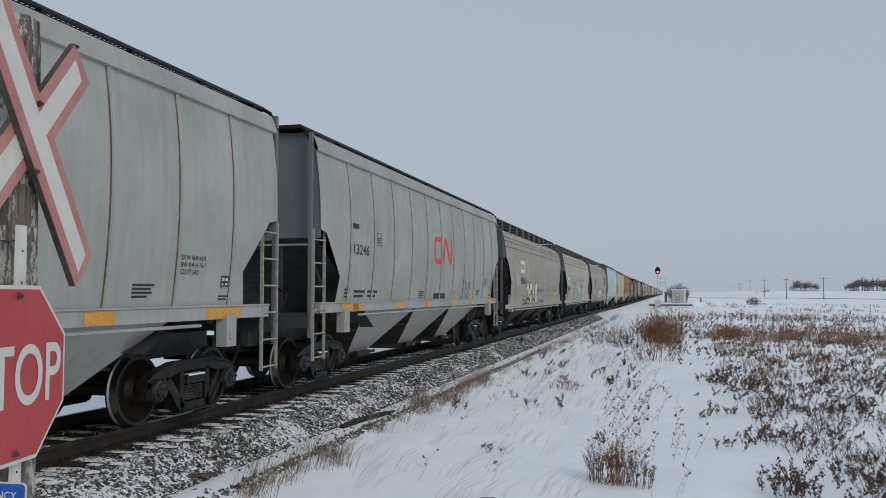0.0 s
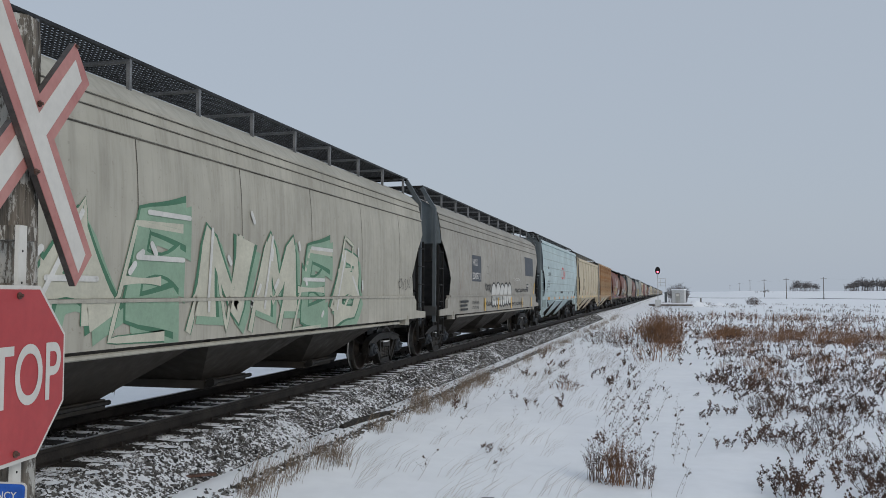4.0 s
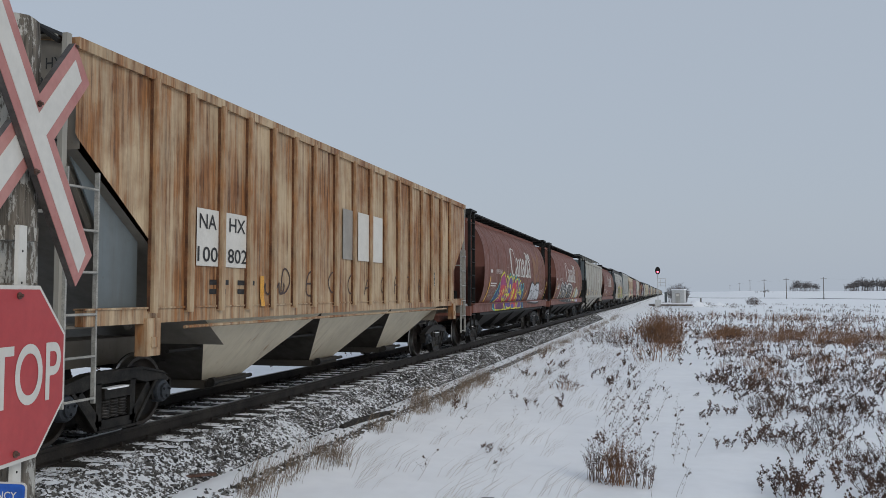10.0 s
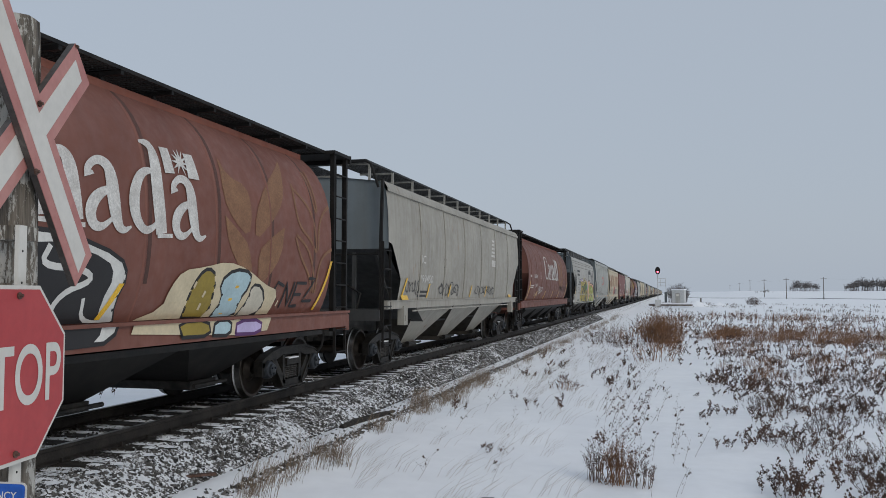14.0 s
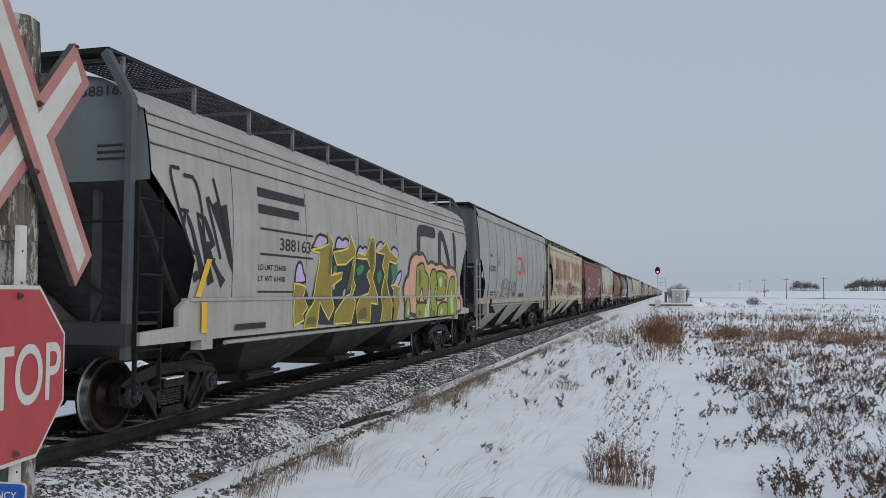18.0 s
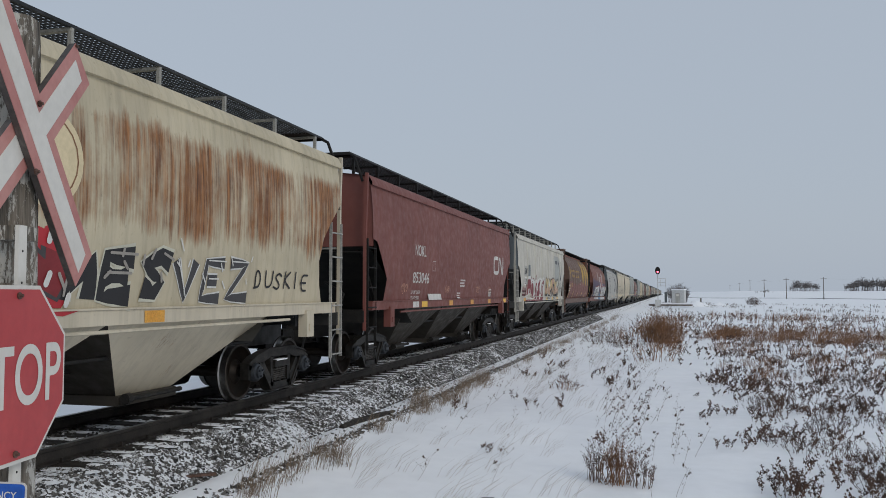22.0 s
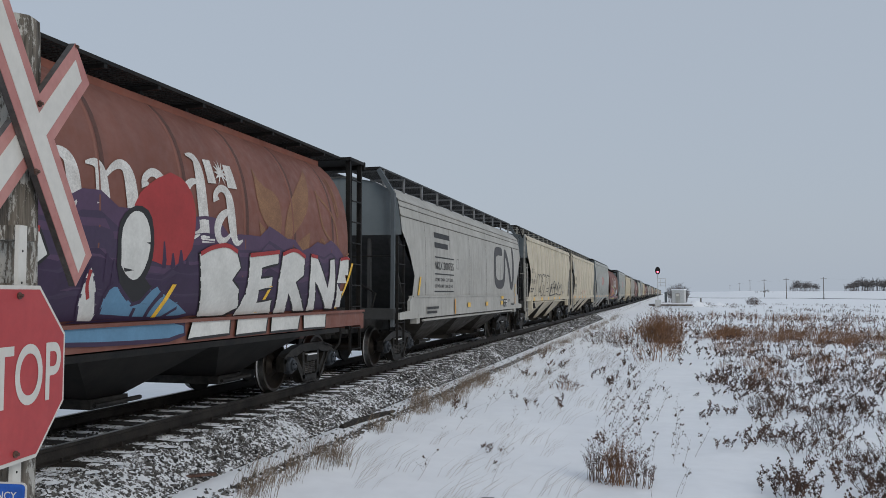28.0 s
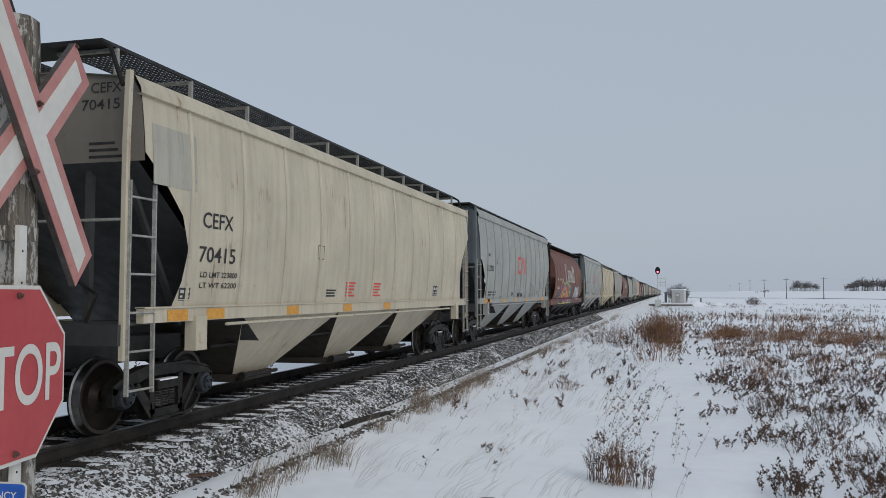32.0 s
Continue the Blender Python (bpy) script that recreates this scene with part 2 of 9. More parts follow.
# ---- mesh tools ----
class Mesh:
    """Gathers vertices and faces of one part."""

    def __init__(self):
        self.v, self.f, self.m = [], [], []

    def add(self, verts, faces, mi=0):
        n = len(self.v)
        self.v.extend(tuple(p) for p in verts)
        self.f.extend(tuple(i + n for i in f) for f in faces)
        self.m.extend([mi] * len(faces))
        return self

    def box(self, x0, x1, y0, y1, z0, z1, mi=0, rot=None):
        c = [(x, y, z) for x in (x0, x1) for y in (y0, y1) for z in (z0, z1)]
        if rot is not None:
            c = [tuple(rot @ Vector(p)) for p in c]
        return self.add(c, [(0, 1, 3, 2), (4, 6, 7, 5), (0, 4, 5, 1), (2, 3, 7, 6), (0, 2, 6, 4), (1, 5, 7, 3)], mi)

    def tube(self, path, r, seg=6, mi=0, caps=True):
        path = [Vector(p) for p in path]
        rr = r if isinstance(r, (list, tuple)) else [r] * len(path)
        vs, fs = [], []
        for i, p in enumerate(path):
            d = (path[min(i + 1, len(path) - 1)] - path[max(i - 1, 0)]).normalized()
            a = d.cross(Vector((0, 0, 1)))
            if a.length < 1e-3:
                a = d.cross(Vector((1, 0, 0)))
            a.normalize()
            b = d.cross(a)
            for k in range(seg):
                t = 2 * math.pi * (k + 0.5) / seg
                vs.append(p + (a * math.cos(t) + b * math.sin(t)) * rr[i])
        for i in range(len(path) - 1):
            for k in range(seg):
                j = (k + 1) % seg
                fs.append((i * seg + k, i * seg + j, (i + 1) * seg + j, (i + 1) * seg + k))
        if caps:
            fs.append(tuple(range(seg - 1, -1, -1)))
            fs.append(tuple((len(path) - 1) * seg + k for k in range(seg)))
        return self.add(vs, fs, mi)

    def lathe(self, pts, axis="x", seg=28, at=(0, 0, 0), mi=0):
        """pts: (along, radius)."""
        vs, fs = [], []
        for a, r in pts:
            for k in range(seg):
                t = 2 * math.pi * k / seg
                c, s = r * math.cos(t), r * math.sin(t)
                p = {"x": (a, c, s), "y": (s, a, c), "z": (c, s, a)}[axis]
                vs.append((p[0] + at[0], p[1] + at[1], p[2] + at[2]))
        for i in range(len(pts) - 1):
            for k in range(seg):
                j = (k + 1) % seg
                fs.append((i * seg + k, i * seg + j, (i + 1) * seg + j, (i + 1) * seg + k))
        fs.append(tuple(range(seg - 1, -1, -1)))
        fs.append(tuple((len(pts) - 1) * seg + k for k in range(seg)))
        return self.add(vs, fs, mi)

    def slab(self, poly, x0, x1, mi=0):
        """A polygon in the y-z plane, thick from x0 to x1."""
        n = len(poly)
        vs = [(x0, y, z) for y, z in poly] + [(x1, y, z) for y, z in poly]
        fs = [tuple(range(n)), tuple(range(2 * n - 1, n - 1, -1))]
        fs += [(i, i + n, (i + 1) % n + n, (i + 1) % n) for i in range(n)]
        return self.add(vs, fs, mi)

    def grid(self, rows, mi=0, flip=False):
        """rows of points, all of one length."""
        w = len(rows[0])
        fs = []
        for i in range(len(rows) - 1):
            for k in range(w - 1):
                q = (i * w + k, i * w + k + 1, (i + 1) * w + k + 1, (i + 1) * w + k)
                fs.append(q[::-1] if flip else q)
        return self.add([p for r in rows for p in r], fs, mi)

    def data(self, name, mats, smooth=32):
        me = bpy.data.meshes.new(name)
        me.from_pydata(self.v, [], self.f)
        for mt in (mats if isinstance(mats, (list, tuple)) else [mats]):
            me.materials.append(mt)
        if any(self.m):
            me.polygons.foreach_set("material_index", self.m)
        if smooth:
            me.shade_smooth()
            me.set_sharp_from_angle(angle=radians(smooth))
        me.update()
        return me


def part(name, mesh, material, parent, label="", smooth=32):
    """One mesh object under a thing or a part."""
    me = mesh if isinstance(mesh, bpy.types.Mesh) else mesh.data(name, material, smooth)
    ob = new(name, me)
    ob.parent = parent
    if label:
        tagged(ob, label)
    return ob


def empty(name, m, label, category, group="", kind=""):
    ob = new(name)
    ob.matrix_world = m
    return tagged(ob, label, category, group, kind)


def thing(name, mesh, material, label, category, m=None, group="", kind="", smooth=32):
    me = mesh if isinstance(mesh, bpy.types.Mesh) else mesh.data(name, material, smooth)
    ob = new(name, me)
    if m is not None:
        ob.matrix_world = m
    return tagged(ob, label, category, group, kind)


WORDS = {}


def lettering(words):
    """Turns each word of the built-in font into flat triangles once."""
    obs = []
    for key in words:
        body, bold = key
        cu = bpy.data.curves.new("word", "FONT")
        cu.body, cu.size, cu.offset, cu.resolution_u = body, 1.0, bold, 8 if body in ("STOP", "EMERGENCY") else 3
        obs.append((key, new("word", cu)))
    bpy.context.view_layer.update()
    dg = bpy.context.evaluated_depsgraph_get()
    for key, ob in obs:
        me = bpy.data.meshes.new_from_object(ob.evaluated_get(dg))
        bm = bmesh.new()
        bm.from_mesh(me)
        bmesh.ops.triangulate(bm, faces=bm.faces)
        for k in range(1, 8):
            bmesh.ops.bisect_plane(bm, geom=bm.verts[:] + bm.edges[:] + bm.faces[:], plane_co=(0, k * 0.1, 0), plane_no=(0, 1, 0))
        bm.verts.index_update()
        xs = [v.co.x for v in bm.verts]
        x0, x1 = (min(xs), max(xs)) if xs else (0, 1)
        WORDS[key] = ([(v.co.x - x0, v.co.y) for v in bm.verts], [tuple(v.index for v in f.verts) for f in bm.faces], x1 - x0)
        bm.free()
        cu = ob.data
        bpy.data.objects.remove(ob)
        bpy.data.curves.remove(cu)
        bpy.data.meshes.remove(me)

# ---- ground and track ----
def smooth01(t):
    t = min(1.0, max(0.0, t))
    return t * t * (3 - 2 * t)


BED_D = [0.0, 1.78, 1.98, 2.40, 2.60, 3.6, 6.5, 9.0, 14.0, 22.0, 40.0, 4000.0]
BED_Z = [-0.64, -0.64, -0.55, -0.57, -0.66, -0.74, -0.86, -0.84, -0.78, -0.95, -1.25, -1.25]


def there(x, y):
    """A spot of the plan, whose lengths along the track were paced too short."""
    return 1.005 * x, 1.0665 * y - 0.037 * x


def ground_z(x, y):
    d = x - TRACK_X
    z = float(np.interp(abs(d), BED_D, BED_Z))
    if d < 0:
        z += 0.5 * smooth01((-d - 5) / 9)
    near = smooth01((abs(d) - 2.2) / 1.2)
    z += near * (0.09 * noise.noise((x * 0.35, y * 0.22, 0.0)) + 0.035 * noise.noise((x * 1.3, y * 0.9, 3.0)))
    far = math.hypot(x, y)
    z += smooth01((far - 330) / 450) * smooth01((x - 8) / 60) * (5.2 + 1.6 * noise.noise((x * 0.004, y * 0.002, 8.0)))
    # the road embankment on which the camera stands
    z += (0.2 - z) * smooth01((2.2 - y) / 2.2) if d > 2.6 else 0.0
    return z


def build_ground():
    xs = np.concatenate([-np.geomspace(3200, 34, 34), np.arange(-30, -12, 1.0), np.arange(-12, 14, 0.22), np.arange(14, 40, 0.8), np.geomspace(41, 3200, 46)])
    ys = np.concatenate([-np.geomspace(1500, 12, 14), np.arange(-10, 4, 0.7), np.arange(4, 36, 0.25), np.arange(36, 80, 0.8), np.geomspace(81, 4200, 70)])
    m = Mesh()
    m.grid([[(x, y, ground_z(x, y)) for y in ys] for x in xs], flip=True)
    thing("ground", m, SNOW, "wind-packed snow over a prairie field beside the track", "ground", kind="structure", smooth=180)


def ballast_material():
    m, nt, b = surface("snowy_ballast", 0.9)
    r = ramp(nt, 0, 1, 0.54, 0.60)
    nt.links.new(grain(nt, 13, 4), r.inputs[0])
    col = mixer(nt, grain(nt, 40, 3), (0.03, 0.028, 0.026), (0.14, 0.13, 0.12))
    nt.links.new(mixer(nt, r.outputs[0], (0.86, 0.88, 0.91), col), b.inputs["Base Color"])
    bump(nt, b, grain(nt, 24, 4), 1.0, 0.05)
    return m


def build_track():
    section = [(-2.5, -0.68), (-2.1, -0.56), (-1.5, -0.26), (-1.15, -0.205), (-0.6, -0.212), (0, -0.21), (0.6, -0.212), (1.15, -0.205), (1.40, -0.215), (1.72, -0.41), (1.95, -0.56), (2.2, -0.72)]
    ys = np.concatenate([np.arange(-40, 60, 0.3), np.arange(60, 1500, 12.0)])
    m = Mesh()
    m.grid([[(TRACK_X + d + (0.09 * noise.noise((y * 0.8, d, 5)) if abs(d) > 1.4 else 0), y, z + 0.03 * noise.noise((d * 3, y * 2.1, 1))) for d, z in section] for y in ys])
    bed = thing("ballast_bed", m, ballast_material(), "crushed-stone ballast dusted with snow", "ballast", kind="structure", smooth=180)
    # stones lying on the shoulder and between the ties
    rng = np.random.default_rng(4)
    base = np.array([(1, 0, 0), (-1, 0, 0), (0, 1, 0), (0, -1, 0), (0, 0, 1), (0, 0, -1)], float)
    octa = np.array([(0, 2, 4), (2, 1, 4), (1, 3, 4), (3, 0, 4), (2, 0, 5), (1, 2, 5), (3, 1, 5), (0, 3, 5)])
    vs, fs, mi = [], [], []
    dd = np.array([p[0] for p in section])
    zz = np.array([p[1] for p in section])
    for count, y0, y1, d0, d1, size in ((6400, 3.5, 16, 1.24, 1.98, 0.030), (5600, 16, 34, 1.2, 1.98, 0.037), (3000, 34, 75, 1.2, 2.0, 0.07), (700, 3.5, 16, 0.8, 1.3, 0.026), (3000, 3.5, 30, -1.3, 0.7, 0.032), (200, 4, 30, 2.0, 2.35, 0.028), (1900, 4, 34, 2.40, 2.53, 0.036)):
        d = rng.uniform(d0, d1, count)
        y = rng.uniform(y0, y1, count)
        z = np.interp(d, dd, zz)
        for k in range(count):
            s = size * rng.uniform(0.6, 1.35)
            zk = max(z[k], ground_z(TRACK_X + d[k], y[k])) if d[k] > 1.9 else z[k]
            p = base * rng.uniform(0.6, 1.25, (6, 1)) * np.array([1.2, 0.95, 0.75]) * s
            q = np.linalg.qr(rng.normal(size=(3, 3)))[0]
            n = 6 * len(vs)
            vs.append(p @ q.T + np.array([TRACK_X + d[k], y[k], zk + s * 0.08]))
            fs.append(octa + n)
    me = bpy.data.meshes.new("gravel")
    v, f = np.concatenate(vs), np.concatenate(fs)
    me.from_pydata(v.tolist(), [], f.tolist())
    sm, nt, b = surface("ballast_stones", 0.85)
    geo = nt.nodes.new("ShaderNodeNewGeometry")
    cr = nt.nodes.new("ShaderNodeValToRGB")
    cr.color_ramp.elements[0].color, cr.color_ramp.elements[1].color = (0.010, 0.010, 0.010, 1), (0.12, 0.115, 0.107, 1)
    nt.links.new(geo.outputs["Random Per Island"], cr.inputs[0])
    sep = nt.nodes.new("ShaderNodeSeparateXYZ")
    nt.links.new(geo.outputs["Normal"], sep.inputs[0])
    dust = ramp(nt, 0, 1, 0.4, 0.85)
    nt.links.new(sep.outputs["Z"], dust.inputs[0])
    patch = ramp(nt, 0, 1, 0.45, 0.55)
    nt.links.new(grain(nt, 7, 4), patch.inputs[0])
    mul = nt.nodes.new("ShaderNodeMath")
    mul.operation = "MULTIPLY"
    nt.links.new(dust.outputs[0], mul.inputs[0])
    nt.links.new(patch.outputs[0], mul.inputs[1])
    nt.links.new(mixer(nt, mul.outputs[0], cr.outputs[0], (0.86, 0.88, 0.91)), b.inputs["Base Color"])
    me.materials.append(sm)
    tagged(new("gravel", me), "grey crushed stones with snow lying between them", "gravel", kind="stuff")
    # rails
    prof = [(-0.076, -0.186), (0.076, -0.186), (0.076, -0.172), (0.012, -0.155), (0.010, -0.05), (0.036, -0.04), (0.036, -0.006), (0.028, 0.0), (-0.028, 0.0), (-0.036, -0.006), (-0.036, -0.04), (-0.010, -0.05), (-0.012, -0.155), (-0.076, -0.172)]
    for side in (1, -1):
        x = TRACK_X + side * 0.753
        m = Mesh()
        n = len(prof)
        vs = [(x + a, yy, b) for yy in (-60, 1500) for a, b in prof]
        for i in range(n):
            j = (i + 1) % n
            m.add([vs[i], vs[j], vs[n + j], vs[n + i]], [(0, 1, 2, 3)], 1 if i in (6, 7, 8) else 0)
        r = thing("rail", m, [RAIL, RAILTOP], "brown weathered steel rail with a worn bright head", "rail", kind="structure", smooth=0)
        # tie plates and spikes
        m = Mesh()
        for k in range(-6, 130):
            y = k * 0.53 + 0.1
            m.box(x - 0.16, x + 0.16, y - 0.09, y + 0.09, -0.205, -0.183)
            for sx in (-0.095, 0.095):
                m.box(x + sx - 0.014, x + sx + 0.014, y - 0.05, y - 0.022, -0.185, -0.13)
        part("tie_plates", m, RAIL, r, "rusty tie plates and spikes", 0)
    track = thing("tie_bed", Mesh().box(TRACK_X - 1.2, TRACK_X + 1.2, -39, 1490, -0.5, -0.33), TIE, "packed bed under the wooden ties", "track bed", kind="structure", smooth=0)
    shapes = []
    rng = random.Random(3)
    for k in range(6):
        m = Mesh()
        a = [rng.uniform(-0.06, 0.05) for _ in range(2)]
        h = 0.115 + rng.uniform(-0.008, 0.008)
        m.box(-1.3 + a[0], 1.3 + a[1], -h, h, -0.36, -0.19)
        for x0, x1, yo in [(q, q + rng.uniform(0.2, 0.42), y) for y in (0.21, 0.31, 0.0) for q in (0.9, 1.15, -0.55, -0.25, 0.05, 0.3, -1.2)]:
            if rng.random() < (0.82 if yo else 0.2):
                n = 15
                cx, cy, w = (x0 + x1) / 2 + rng.uniform(-0.08, 0.08), yo + rng.uniform(-0.03, 0.03), 0.12
                zt = -0.200 if yo else -0.187
                ring = [(cx + (x1 - x0) * 0.55 * rng.uniform(0.35, 1.0) * math.cos(t), cy + w * rng.uniform(0.35, 1.1) * math.sin(t)) for t in np.linspace(0, 2 * math.pi, n + 1)[:-1]]
                m.add([(p, q, zt) for p, q in ring] + [(cx, cy, zt + 0.016)], [(i, (i + 1) % n, n) for i in range(n)], 1)
        shapes.append(m.data("tie", [TIE, SNOW], 0))
    for k in range(-12, 190):
        ob = part("tie", shapes[rng.randrange(6)], None, track)
        ob.matrix_basis = pose(TRACK_X + rng.uniform(-0.04, 0.05), k * 0.53 + 0.1, rng.uniform(-0.012, 0.004), 0, 0, rng.uniform(-1.4, 1.4))
    m = Mesh()
    for k in range(190, 1500):
        y = k * 0.53 + 0.1
        m.box(TRACK_X - 1.3, TRACK_X + 1.3, y - 0.115, y + 0.115, -0.36, -0.19)
    tagged(part("distant_ties", m, TIE, track, "dark wooden ties", 0), kind="stuff")


build_ground()
build_track()

# ---- crossing signs ----
lettering([(ch, b) for ch in "DETRBN" for b in (0.045, 0.075)] + [("STOP", 0.012), ("100", 0.008), ("LT WT 81400", 0.008), ("CU FT 5250", 0.008), ("NEW ZC 10-95", 0.008), ("853046", 0.008), ("IC", 0.008), ("799450", 0.008), ("SMW", 0.008), ("5396", 0.008), ("109179", 0.008), ("388163", 0.008), ("NA", 0.008), ("HX", 0.008), ("802", 0.008), ("LD LMT 224700", 0.008), ("LT WT 61300", 0.008), ("CU FT 5459", 0.008), ("LD LMT 223200", 0.008), ("LT WT 62800", 0.008), ("LD LMT 223500", 0.008), ("LT WT 62500", 0.008), ("LD LMT 224900", 0.008), ("LT WT 6100", 0.008), ("LD LMT 224600", 0.008), ("LT WT 61400", 0.008), ("LD LMT 223700", 0.008), ("EMERGENCY", 0.01)] + [(w, 0.008) for w in (
    "113246", "FURX", "850412", "NDYX", "843669", "NKLX", "200971", "115648", "845339", "NAHX", "109364", "110331", "110584", "386367", "112703", "CGOX", "1043",
    "NOKL", "53046", "10716", "10716I", "200755", "CITX", "701120", "CEFX", "70415", "CU FT 5431", "EX W 10-8 H 9-9", "EW 8-4 H 15-1", "LD LMT 223800", "LT WT 62200", "LD LMT 226500", "LT WT 59500", "Government", "of Canada", "Gouvernement", "du Canada", "1957 CU FT", "2 INCH HF COMP SHOES", "PLATE", "C", "UF 73526")])
FWD = Vector((-math.sin(radians(YAW)), math.cos(radians(YAW)), 0))
RGT = Vector((math.cos(radians(YAW)), math.sin(radians(YAW)), 0))


def sign_pose(depth, side, z, turn=86.0):
    """Local x runs along the sign away from the camera, local -y faces the road."""
    u = RGT * math.cos(radians(turn)) + FWD * math.sin(radians(turn))
    n = Vector((0, 0, 1)).cross(u)
    p = Vector((0, 0, 0)) + FWD * depth + RGT * side
    m = Matrix((u, n, Vector((0, 0, 1)))).transposed().to_4x4()
    m.translation = (p.x, p.y, z)
    return m


def flat_word(mesh, key, x, z, size, y, width=None, mi=0):
    """A word in the x-z plane of a sign, centred at x."""
    vs, fs, w = WORDS[key]
    k = width / (w * size) if width else 1.0
    mesh.add([(x + (a - w / 2) * size * k, y, z + b * size) for a, b in vs], fs, mi)


def plate(poly, y0, y1):
    m = Mesh()
    n = len(poly)
    m.add([(a, y0, b) for a, b in poly] + [(a, y1, b) for a, b in poly],
          [tuple(range(n)), tuple(range(2 * n - 1, n - 1, -1))] + [(i, i + n, (i + 1) % n + n, (i + 1) % n) for i in range(n)])
    return m


def bolt(parent, x, z, y=-0.004):
    part("bolt", Mesh().lathe([(y, 0.012), (y - 0.006, 0.012), (y - 0.007, 0.007), (y - 0.016, 0.006)], "y", 8, (x, 0, z)), BOLT, parent, "rusty bolt head")


def build_signs():
    def octagon(r):
        return [(r * math.cos(radians(22.5 + 45 * k)), r * math.sin(radians(22.5 + 45 * k))) for k in range(8)]
    st = thing("stop_sign", plate(octagon(0.325), -0.003, 0.0), SIGN_WHITE, "faded red octagonal stop sign bolted to a wooden post", "sign", sign_pose(2.83, -1.439, 1.440), smooth=0)
    part("red_face", plate(octagon(0.310), -0.006, -0.0032), SIGN_RED, st, "red reflective face", 0)
    m = Mesh()
    flat_word(m, ("STOP", 0.012), 0.004, -0.105, 0.29, -0.0075, 0.525)
    part("lettering", m, SIGN_WHITE, st, "white block letters", 0)
    bolt(st, -0.01, 0.265, -0.006)
    bolt(st, -0.01, -0.265, -0.006)

    cb = empty("crossbuck", sign_pose(2.939, -1.503, 2.31), "white railway crossbuck with faded red borders on a post", "sign")

    def blade(ang, a0, a1, w, y0, y1):
        a = radians(ang)
        skew = 0.03 if ang < 0 else -0.018
        pts = [(a0, -w), (a1 + skew * (ang < 0), -w), (a1 - skew * (ang > 0), w), (a0, w)]
        return plate([(0.049 + p * math.cos(a) - q * math.sin(a), -0.013 + p * math.sin(a) + q * math.cos(a)) for p, q in pts], y0, y1)
    # one long blade, a short arm flush with its face and a short arm behind it
    for ang, a0, a1, r0, v0, v1, off, tint in ((-54, -0.62, 0.594, -0.62, -0.57, 0.56, -0.03, 0.0), (47, 0.091, 0.448, 0.0, 0.0, 0.40, -0.03, 0.0004), (46, -0.47, -0.07, -0.47, -0.42, -0.02, 0.0, 0.0)):
        b = part("blade", blade(ang, a0, a1, 0.088, off, off + 0.024), SIGN_BACK, cb, "board with a dark edge", 0)
        part("red_border", blade(ang, r0, a1, 0.088, off - 0.0030 + tint, off - 0.0005), FADED_RED, b, "sun-faded red border", 0)
        part("white_field", blade(ang, v0, v1, 0.043, off - 0.0050 + tint, off - 0.0032 + tint), SIGN_WHITE, b, "white reflective field", 0)
    bolt(cb, 0.052, 0.09, -0.034)
    bolt(cb, 0.04, -0.16, -0.034)
    part("torn_strip", Mesh().box(0.300, 0.318, -0.040, -0.008, 0.372, 0.382), BOLT, cb, "rusty torn edge strip", 0)

    m = Mesh()
    rows = []
    for z in np.linspace(-0.9, 2.74, 44):
        ring = []
        for k in range(13):
            a = 2 * math.pi * k / 12
            r = 0.092 * (0.90 if z > 2.73 else 0.97 if z > 2.64 else 1.0) * (1 + 0.16 * noise.noise((math.cos(a) * 3, math.sin(a) * 3, z * 0.9)) + 0.06 * noise.noise((math.cos(a) * 9, math.sin(a) * 9, z * 2)))
            q = max(abs(math.cos(a)), abs(math.sin(a))) ** 0.6
            ring.append((r * math.cos(a) / q, r * math.sin(a) / q, z + (0.03 * noise.noise((k, 1, 1)) if z > 2.7 else 0)))
        rows.append(ring)
    m.grid(rows, flip=True)
    m.add([rows[-1][k] for k in range(12)], [tuple(range(12))])
    p = thing("wooden_post", m, POST, "weathered grey wooden post with peeling white paint", "post", sign_pose(3.077, -1.607, 0.0), smooth=60)
    m = Mesh()
    m.box(-0.195, -0.145, -0.155, -0.141, -0.6, 1.95)
    part("mounting_strip", m, SIGN_WHITE, p, "pale painted strip with bolt holes", 0)
    for z in (0.9, 1.2, 1.7, 1.9):
        part("spacer_block", Mesh().box(-0.18, -0.05, -0.141, -0.04, z, z + 0.05), POST, p, "grey wooden spacer block", 0)
    for z in (1.10, 1.75, 1.86):
        part("bolt_hole", Mesh().lathe([(-0.1555, 0.005), (-0.1562, 0.004)], "y", 8, (-0.17, 0, z)), BLACK, p, smooth=0)

    def rounded(w, h, r):
        pts = []
        for cx, cz, a0 in ((w - r, h - r, 0), (-w + r, h - r, 90), (-w + r, -h + r, 180), (w - r, -h + r, 270)):
            pts += [(cx + r * math.cos(radians(a0 + k * 30)), cz + r * math.sin(radians(a0 + k * 30))) for k in range(4)]
        return pts
    bl = thing("emergency_sign", plate(rounded(0.115, 0.078, 0.016), -0.003, 0.0), SIGN_WHITE, "small blue emergency notice plate with white border", "sign", sign_pose(2.659, -1.427, 1.044, 0.0) @ Matrix.Rotation(radians(2.5), 4, "Y"), smooth=0)
    part("blue_face", plate(rounded(0.110, 0.073, 0.013), -0.006, -0.0032), BLUE, bl, "blue reflective face", 0)
    m = Mesh()
    flat_word(m, ("EMERGENCY", 0.01), 0, 0.026, 0.034, -0.0075, 0.172)
    part("lettering", m, SIGN_WHITE, bl, "white letters", 0)
